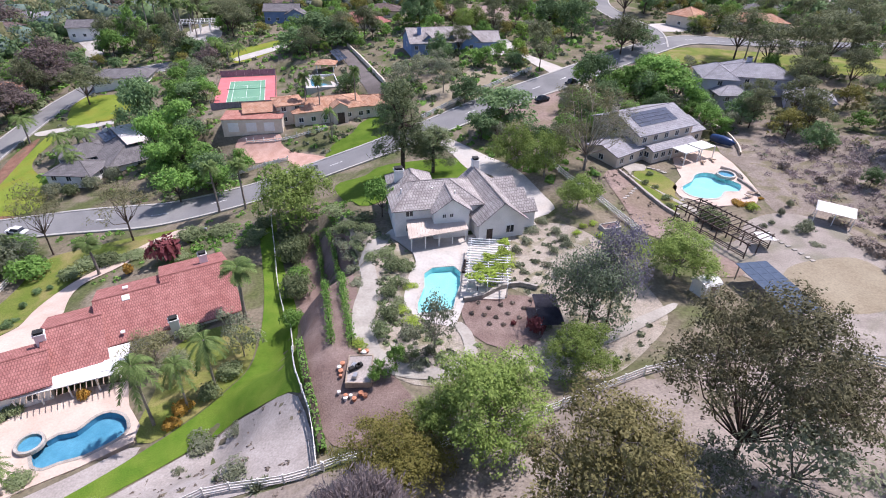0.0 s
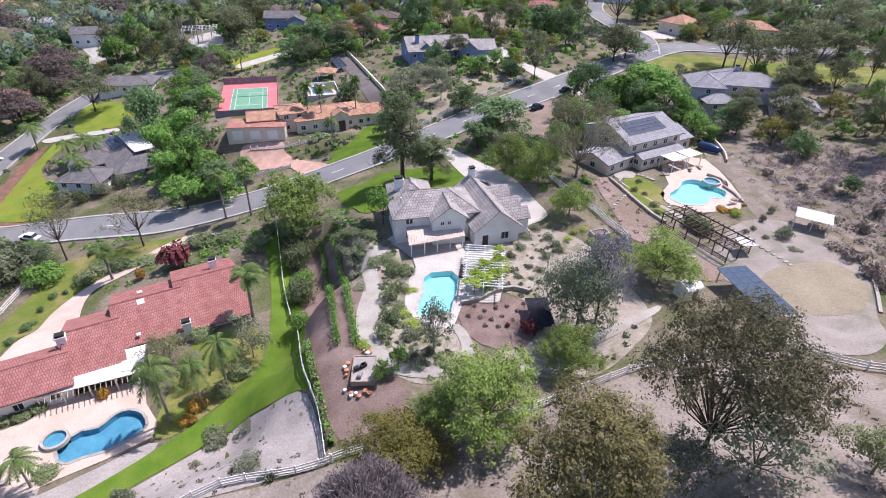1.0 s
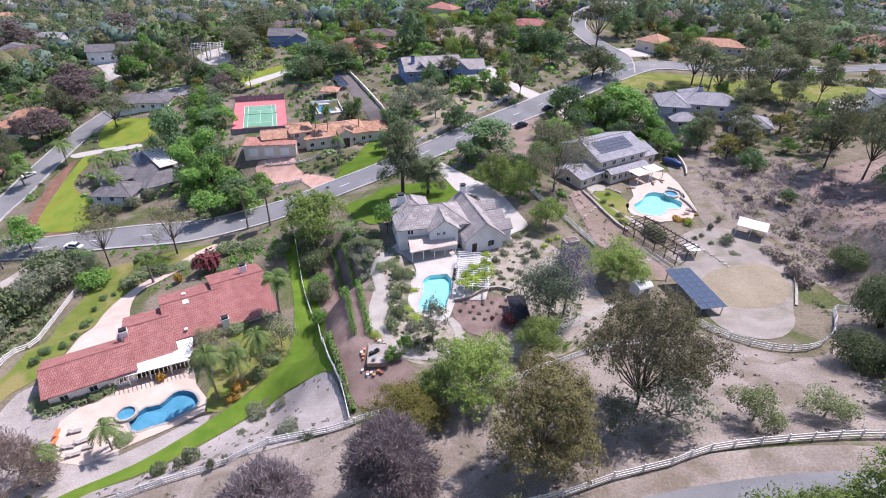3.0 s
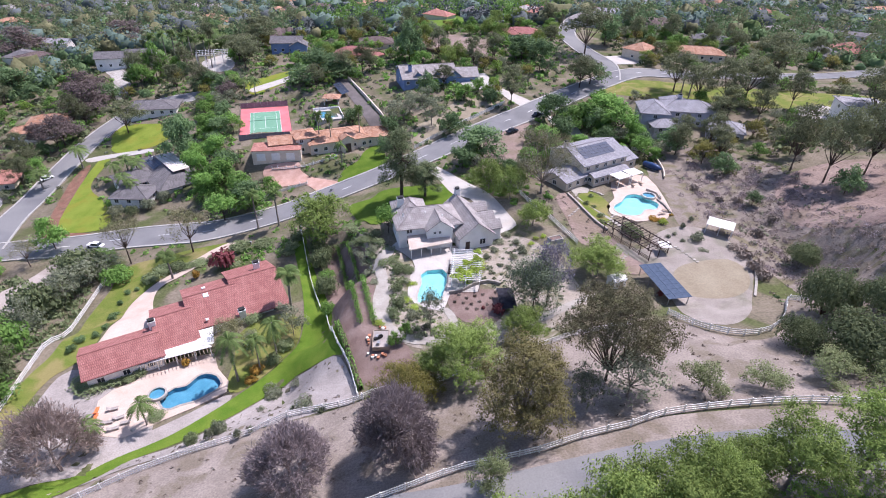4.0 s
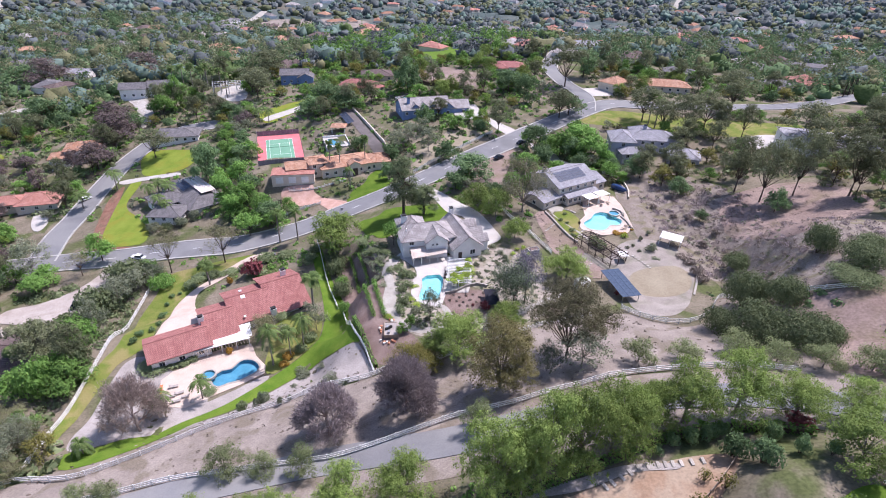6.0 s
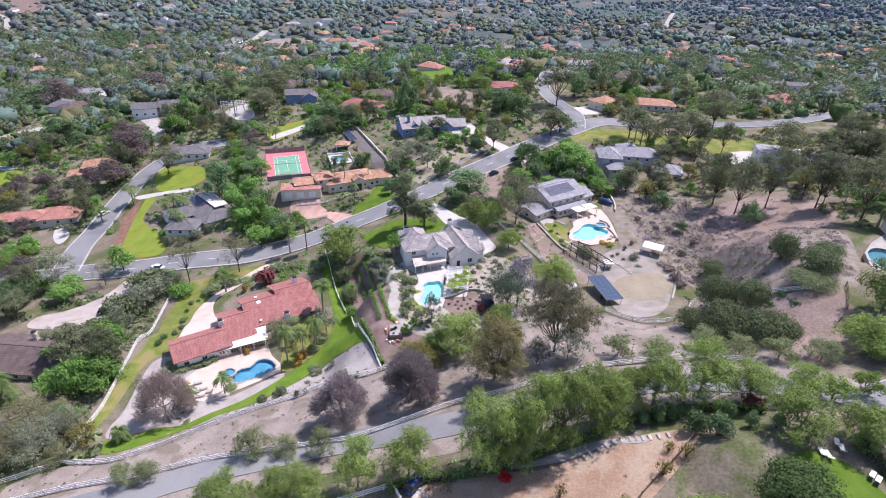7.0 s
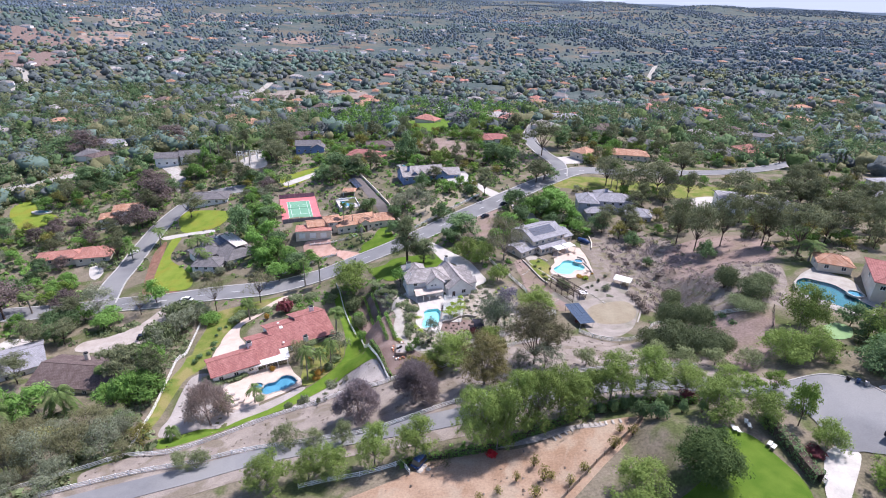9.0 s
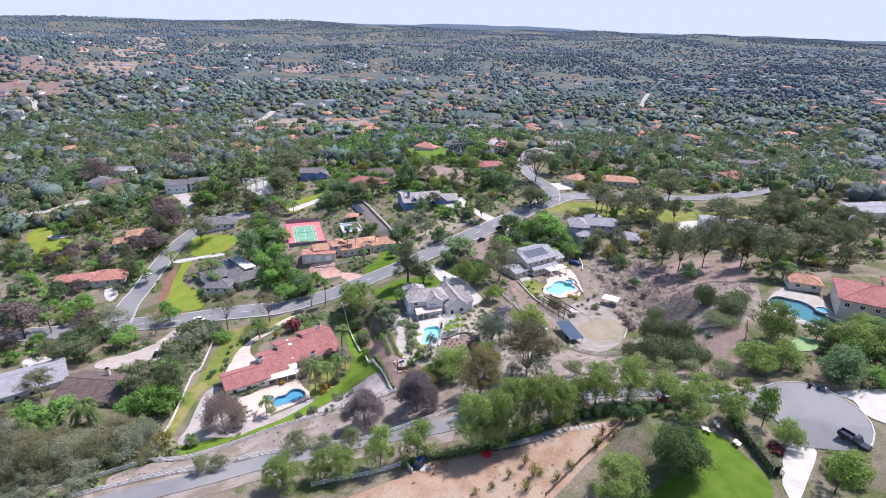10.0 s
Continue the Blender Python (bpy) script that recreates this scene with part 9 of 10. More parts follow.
for line in ([(36.61, 99.91), (34.77, 97.27), (33.09, 95.17)], [(44.39, 95.89), (42.96, 93.93), (41.88, 91.58)], [(54.61, 81.37), (55.59, 79.57), (56.57, 77.46), (57.31, 75.42)], [(42.17, 77.63), (40.54, 75.79), (39.55, 74.64)], [(41.86, 109.51), (43.45, 108.45), (44.38, 107.36)]):
    p = curve_through(line, False, 0.9)
    ob = thing("stepping_path", p[0][0], p[0][1], ground(*p[0]), "pale square stepping stones across the slope", "stepping stones", "stepping paths")
    for q in p:
        under("stepping_stone", PAVER, ob, pose(q[0] - p[0][0], q[1] - p[0][1], ground(*q) - ground(*p[0]) + 0.1, 0, 0, 15))
for x, y in [(63.97, 126.14)]:
    ob = thing("covered_boat", x, y, ground(x, y), "dark blue boat-like form standing in for an unclear dark cluster", "boat", "", -50)
    vv, ff = [], []
    tube(vv, ff, [(-3.0, 0, 0.9), (-2.6, 0, 0.9), (0, 0, 1.0), (2.0, 0, 1.0), (3.1, 0, 1.15)], [0.5, 0.95, 1.1, 0.8, 0.08], 12)
    under("cover", mesh_of("cover", vv, ff, M["car_blue"], True), ob)
    under("trailer", box_mesh("trailer", 4.6, 1.4, 0.25, M["metal"], 0.03), ob, pose(0, 0, 0.1))
for (x, y), s in zip([(38.78, 101.85), (40.45, 100.13), (40.75, 95.22), (40.90, 106.03), (40.40, 92.18)], (1.0, 0.8, 1.2, 0.9, 1.1)):
    plant("shrub", x, y, 1.0 * s, 1.0 * s, "terrace shrubs")
grove("shrub_yellow", [(55.8, 93.5, 0.9, 1.2), (59.1, 96.6, 0.5, 0.6)])
grove("shrub_grey", [(60.7, 84.4, 2.4, 1.9), (60.6, 80.2, 0.5, 1.2), (54.4, 85.7, 0.9, 0.7), (56.4, 86.9, 0.9, 0.7), (57.2, 83.9, 0.8, 0.7), (59.6, 90.2, 1.6, 0.8), (63.0, 93.8, 1.6, 0.8)], "terrace shrubs")
grove("shrub_scrub", [(68.9, 77.8, 1.9, 2.0), (68.7, 72.8, 2.5, 1.9), (67.7, 81.1, 1.0, 1.5), (69.0, 69.5, 2.0, 1.6), (74.6, 104.3, 1.5, 1.2), (77.7, 101.7, 1.9, 1.5), (70.7, 111.5, 1.7, 1.2), (79.4, 116.5, 1.6, 1.3), (76.4, 87.1, 1.9, 1.3), (81.6, 91.9, 1.5, 1.3)], "terrace shrubs")
# main garden: small plants in the terrace bed, flower mounds and edging boulders
grove("shrub_scrub", [(4.7, 62.9, 0.5, 0.4), (6.1, 61.9, 0.5, 0.4), (7.8, 62.6, 0.6, 0.4), (9.4, 63.1, 0.5, 0.4), (10.9, 62.1, 0.5, 0.4), (5.4, 60.4, 0.5, 0.4), (7.0, 60.0, 0.5, 0.4), (8.6, 60.8, 0.5, 0.4), (10.1, 60.0, 0.4, 0.4), (6.0, 58.6, 0.5, 0.4), (7.9, 58.5, 0.5, 0.4), (3.7, 60.6, 0.6, 0.4), (12.0, 63.9, 0.5, 0.4)], "terrace bed plants")
grove("shrub_maroon", [(11.9, 57.5, 2.3, 1.4), (9.2, 58.7, 0.8, 0.4)])
grove("shrub_lime", [(24.6, 83.7, 0.7, 0.9), (25.1, 79.9, 0.9, 1.1), (21.4, 80.9, 0.6, 0.9), (22.7, 82.6, 0.8, 0.8), (11.2, 85.4, 1.1, 1.0)])
grove("shrub_grey", [(13.9, 83.1, 1.1, 2.0), (16.4, 85.6, 1.0, 1.4), (18.2, 81.9, 1.2, 1.1), (19.3, 77.8, 1.1, 1.1), (15.5, 72.6, 0.9, 0.8), (16.7, 70.1, 1.2, 0.9), (14.0, 73.4, 0.7, 0.7), (11.7, 70.7, 0.7, 0.7), (10.2, 72.4, 0.7, 0.7)], "garden shrubs")
grove("shrub_maroon", [(44.5, 62.3, 1.5, 0.6)])
# ranch yard: hedge balls along the drive, agaves in the gravel
grove("shrub_dark", [(-73.2, 79.7, 1.1, 1.0), (-71.4, 80.7, 1.0, 0.7), (-73.0, 75.8, 1.2, 0.8), (-72.3, 70.6, 1.3, 1.2), (-69.6, 64.2, 1.2, 0.9), (-70.0, 61.3, 1.2, 1.0), (-72.1, 72.1, 0.6, 0.8), (-56.6, 67.5, 0.6, 1.3), (-72.2, 59.6, 1.5, 1.2), (-72.5, 56.9, 1.6, 1.1)], "clipped shrubs on the drive")
grove("shrub_yellow", [(-58.0, 83.5, 2.3, 1.1), (-34.7, 49.4, 1.2, 1.3), (-54.2, 89.9, 1.1, 1.0)])
grove("shrub_big", [(-68.0, 87.6, 1.8, 2.5), (-64.3, 88.0, 2.1, 2.2), (-69.4, 84.0, 2.1, 2.1), (-59.6, 89.7, 0.9, 2.2), (-56.2, 90.9, 1.1, 1.9), (-62.2, 88.6, 1.0, 1.8), (-49.7, 87.4, 0.7, 1.7)], "garden shrubs")


def agave(x, y, s):
    ob = thing("agave", x, y, ground(x, y), "blue-grey agave rosette in gravel", "agave", "agaves", chance.uniform(0, 90))
    for ring, (n, tilt) in enumerate(((9, 0.35), (7, 0.9), (4, 1.3))):
        for i in range(n):
            a = 2 * math.pi * (i + 0.4 * ring) / n
            d, w = np.array((math.cos(a), math.sin(a), 0)), np.array((-math.sin(a), math.cos(a), 0))
            up = np.array((0, 0, math.sin(tilt)))
            o = d * math.cos(tilt)
            v = [d * 0.1 * s - w * 0.1 * s, d * 0.1 * s + w * 0.1 * s, (o + up) * 0.55 * s + w * 0.13 * s, (o + up) * 0.55 * s - w * 0.13 * s, (o * 1.0 + up * 0.95) * s]
            under("leaf", mesh_of("leaf", v, [(0, 1, 2, 3), (3, 2, 4)], L["grey"]), ob)


for (x, y), s in zip([(-29.14, 45.76), (-28.28, 46.40), (-30.04, 45.31), (-18.96, 36.45), (-18.01, 35.75), (-17.48, 36.67), (-23.26, 37.79), (-30.51, 42.25), (-31.62, 42.91), (-28.71, 41.22)], (1.1, 0.9, 0.8, 1.0, 1.1, 0.9, 0.7, 0.5, 0.5, 0.5)):
    agave(x, y, s)


# ---- woods, scrub and distance ----
def inside(points, ring):
    """Which points lie within a closed outline."""
    x, y = points[:, 0], points[:, 1]
    hit = np.zeros(len(points), bool)
    r = np.asarray(ring)
    for (x0, y0), (x1, y1) in zip(r, np.roll(r, -1, 0)):
        cross = (y0 > y) != (y1 > y)
        hit ^= cross & (x < (x1 - x0) * (y - y0) / (y1 - y0 + 1e-12) + x0)
    return hit


def free_of(points):
    ok = np.ones(len(points), bool)
    for ring in TAKEN:
        lo, hi = ring.min(0) - 1, ring.max(0) + 1
        near = ((points > lo) & (points < hi)).all(1)
        if near.any():
            ok[near] &= ~inside(points[near], ring)
    return ok


def open_to(points):
    """Which places leave the houses and their front gardens clear of big trees."""
    ok = np.ones(len(points), bool)
    for x, y in HOMES:
        ok &= ((points[:, 0] - x) / 17) ** 2 + ((points[:, 1] - y + 12) / 24) ** 2 > 1
    return ok


def scatter(ring, area_each, seed, apart=0.0):
    """Random free places within an outline, about one in area_each square metres."""
    rng = np.random.default_rng(seed)
    r = np.asarray(ring)
    lo, hi = r.min(0), r.max(0)
    n = int((hi - lo).prod() / area_each)
    p = rng.uniform(lo, hi, (n, 2))
    p = p[inside(p, r)]
    p = p[free_of(p)]
    if apart:
        keep = []
        for q in p:
            if all(np.hypot(*(q - o)) > apart for o in keep):
                keep.append(q)
        p = np.array(keep).reshape(-1, 2)
    return p


def clumps(name, points, low, high, quads, leaf, material, label, seed, tall=0.8, rise=0.0):
    """Countless small plants as one mesh: each a dome of leaf sprays."""
    rng = np.random.default_rng(seed)
    n = len(points)
    if not n:
        return None
    r = low + (high - low) * rng.random(n) ** (2.2 if high > 3 else 1.0)
    z = terrain(points[:, 0], points[:, 1])
    d = rng.normal(0, 1, (n, quads, 3))
    d /= np.linalg.norm(d, axis=2)[:, :, None]
    d[:, :, 2] = abs(d[:, :, 2])
    off = d * (r * 1.0)[:, None, None] * rng.uniform(0.6, 1.05, (n, quads, 1))
    if high > 3:
        # several masses to a crown, lifted off the ground
        lump = rng.normal(0, 0.36, (n, 5, 3)) + (0, 0, 0.55)
        pick = rng.integers(0, 5, (n, quads))
        off = off * 0.62 + np.take_along_axis(lump, pick[:, :, None].repeat(3, 2), 1) * r[:, None, None]
        off[:, :, 2] = np.maximum(off[:, :, 2], 0.1)
    off[:, :, 2] *= tall
    c = np.c_[points, z][:, None, :] + off
    v, f = sprays(rng, c.reshape(-1, 3), d.reshape(-1, 3) + (0, 0, rise), 1.15, 0.8)
    mid = np.repeat(c.reshape(-1, 3), 4, 0)
    v = mid + (v - mid) * np.repeat(np.repeat(leaf * r / (0.5 * (low + high)), quads), 4)[:, None]
    me = bpy.data.meshes.new(name)
    me.vertices.add(len(v))
    me.vertices.foreach_set("co", v.astype(np.float32).ravel())
    me.loops.add(len(v))
    me.loops.foreach_set("vertex_index", f.astype(np.int32).ravel())
    me.polygons.add(len(f))
    me.polygons.foreach_set("loop_start", np.arange(0, len(v), 4, dtype=np.int32))
    me.update(calc_edges=True)
    me.materials.append(L[material])
    return tagged(new(name, me), label, "plants", "", "stuff")


def crowns(name, points, low, high, material, label, seed, tall=1.0, seg=6, share=1.0, plain=False):
    """Countless far tree crowns as one mesh: uneven domes, each with its own size and lean."""
    n = len(points)
    if not n:
        return None
    rng = np.random.default_rng(seed)
    r = (low + (high - low) * rng.random(n) ** 1.7) * share
    z = terrain(points[:, 0], points[:, 1])
    rings = ((0.6, 0.0), (1.0, 0.4), (0.92, 0.78), (0.55, 1.05))
    if plain:
        rings = ((0.9, 0.0), (0.85, 0.7))
    k = len(rings)
    ang = 2 * math.pi * np.arange(seg) / seg
    v = np.stack([np.stack([q * np.cos(ang), q * np.sin(ang), np.full(seg, h * tall)], 1) for q, h in rings]).reshape(-1, 3)
    v = np.concatenate([v, [(0, 0, 1.14 * tall)]])
    v = v[None] * (1 + rng.normal(0, 0.2, (n, len(v), 1))) * r[:, None, None] * (1, 1, rng.uniform(0.7, 1.35)) + np.c_[points, z - 0.1][:, None]
    one = [(i * seg + j, i * seg + (j + 1) % seg, (i + 1) * seg + (j + 1) % seg, (i + 1) * seg + j) for i in range(k - 1) for j in range(seg)]
    cap = [(k * seg - seg + j, k * seg - seg + (j + 1) % seg, k * seg, k * seg) for j in range(seg)]
    one = np.array([q[:3] for q in cap] + [t for q in one for t in (q[:3], (q[0], q[2], q[3]))])
    f = (one[None] + (np.arange(n) * (k * seg + 1))[:, None, None]).reshape(-1)
    me = bpy.data.meshes.new(name)
    me.vertices.add(n * (k * seg + 1))
    me.vertices.foreach_set("co", v.astype(np.float32).ravel())
    me.loops.add(len(f))
    me.loops.foreach_set("vertex_index", f.astype(np.int32))
    me.polygons.add(len(f) // 3)
    me.polygons.foreach_set("loop_start", np.arange(0, len(f), 3, dtype=np.int32))
    me.update(calc_edges=True)
    me.materials.append(L[material])
    return tagged(new(name, me), label, "plants", "", "stuff")


ZONES = (
    ([(-568.92, 644.65), (-414.36, 689.63), (-246.37, 715.88), (-106.91, 460.53), (-79.04, 257.18), (-76.67, 202.59), (-91.28, 182.24), (-130.37, 212.32), (-134.47, 185.57), (-137.75, 146.05), (-143.42, 133.67), (-198.10, 142.01)], 95, ("purple", "euc", "oak", "green", "green", "grey", "lime", "olive")),
    ([(-91.28, 182.24), (-73.27, 176.33), (-61.00, 134.30), (-49.55, 106.09), (-70.98, 119.07), (-80.97, 141.94)], 45, ("green", "green", "oak", "grey", "lime")),
    ([(-116.27, 510.59), (29.93, 647.88), (121.23, 523.87), (64.91, 272.12), (50.39, 214.39), (25.67, 176.03), (4.32, 176.63), (-19.31, 220.87), (-46.85, 198.31), (-65.85, 207.16)], 105, ("euc", "olive", "green", "green", "grey", "lime", "pepper")),
    ([(121.23, 523.87), (671.69, 740.28), (290.13, 235.20), (171.40, 227.01), (75.53, 217.69)], 105, ("euc", "olive", "green", "green", "pepper", "grey", "oak")),
    ([(71.75, 188.47), (123.41, 190.57), (222.50, 183.08), (175.32, 92.90), (134.91, 73.93), (115.04, 73.71), (122.12, 120.74), (83.62, 119.02), (71.95, 138.42)], 130, ("euc", "euc", "olive", "green", "grey")),
    ([(-193.20, 97.78), (-120.19, 95.54), (-113.52, 80.41), (-128.27, 77.44), (-175.36, 77.70)], 130, ("green", "grey", "oak", "purple", "euc")),
    ([(-162.19, 47.20), (-103.13, 38.21), (-89.17, 32.10), (-74.31, 35.24), (-68.85, 30.36), (-74.63, 17.43), (-111.23, 9.43)], 900, ("euc", "green", "grey", "olive")),
    ([(113.99, 33.54), (150.36, 39.23), (123.30, 2.76), (101.94, 6.62)], 60, ("green", "pepper", "oak")),
    ([(-57.78, 194.22), (-42.72, 168.58), (-19.99, 181.27), (-11.03, 156.51), (-15.11, 138.36), (-28.50, 131.80), (-38.69, 139.90), (-59.36, 173.26)], 230, ("green", "grey", "oak")),
    ([(-19.31, 220.87), (-0.89, 226.86), (25.67, 176.03), (8.73, 151.93), (-5.77, 139.18), (-13.86, 164.27)], 420, ("green", "grey", "oak", "lime")),
    ([(27.10, 163.46), (54.17, 184.66), (65.44, 161.08), (74.23, 138.15), (66.65, 127.88), (44.51, 131.45), (28.96, 118.57), (15.18, 108.13), (5.33, 120.25)], 75, ("green", "oak", "grey", "green")),
    ([(-215.09, 136.96), (-183.84, 141.84), (-156.19, 135.41), (-135.56, 111.57), (-161.38, 108.65), (-191.62, 107.64)], 80, ("green", "oak", "lime")),
    ([(-142.45, 45.70), (-125.00, 42.66), (-109.63, 32.33), (-80.84, 28.61), (-64.69, 21.75), (-67.88, 6.93), (-80.42, 3.19), (-89.97, -9.50), (-102.69, -10.86)], 55, ("lot", "lot", "lot", "grey", "lot", "olive")),
    ([(90.07, 22.57), (104.73, 36.53), (120.98, 29.34), (120.22, 16.67), (110.59, 5.77), (91.19, 7.52), (88.12, 14.43)], 60, ("pepper", "green", "oak", "lime")),
)
TAKEN.append(np.array([(67.33, 178.77), (96.69, 176.89), (87.43, 144.07), (61.66, 147.01)]))
TAKEN.append(np.array([(-183.65, 286.49), (-152.17, 279.22), (-133.31, 237.53), (-164.01, 242.60)]))
TAKEN.append(np.array([(-130.95, 275.05), (-108.23, 270.32), (-95.54, 229.55), (-117.76, 234.51)]))
budget = random.Random(8)
for z, (ring, each, kinds) in enumerate(ZONES):
    spots = scatter(ring, each * 0.55, 40 + z, 3.4)
    spots = spots[open_to(spots) | (np.hypot(spots[:, 0], spots[:, 1] - 60) < 200)] if len(spots) else spots
    off = (np.hypot(spots[:, 0], spots[:, 1] - 60) > 250) if len(spots) else np.zeros(0, bool)
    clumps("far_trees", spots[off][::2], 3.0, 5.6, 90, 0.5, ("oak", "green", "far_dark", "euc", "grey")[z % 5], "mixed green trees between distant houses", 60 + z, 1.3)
    clumps("far_trees", spots[off][1::2], 2.8, 6.0, 90, 0.5, ("euc", "oak", "green", "oak", "jaca")[z % 5], "mixed dark trees between distant houses", 260 + z, 1.5)
    for x, y in spots[~off]:
        kind = budget.choice(kinds)
        h0, r0 = KINDS[kind][0]["size"]
        s = budget.uniform(0.6, 1.0)
        plant(kind, x, y, h0 * s * budget.uniform(0.85, 1.1), min(r0 * s, 4.6), "neighbourhood trees")
    near_by = lambda p: p[(np.hypot(p[:, 0], p[:, 1] - 60) < 260) | (np.arange(len(p)) % 3 == 0)]  # noqa: E731
    clumps("undergrowth", near_by(scatter(ring, 26, 70 + z)), 0.7, 1.9, 16, 0.4, ("garden", "hill")[z % 2], "mixed green garden undergrowth between houses", 90 + z)
    clumps("undergrowth", near_by(scatter(ring, 34, 170 + z)), 0.8, 2.4, 22, 0.42, ("hill", "lot", "green")[z % 3], "dense green hedges and bushes between houses", 190 + z)
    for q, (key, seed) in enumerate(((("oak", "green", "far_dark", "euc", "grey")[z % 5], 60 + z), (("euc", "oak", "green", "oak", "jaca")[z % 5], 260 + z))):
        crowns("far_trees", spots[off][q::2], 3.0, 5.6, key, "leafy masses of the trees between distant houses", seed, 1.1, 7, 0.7)

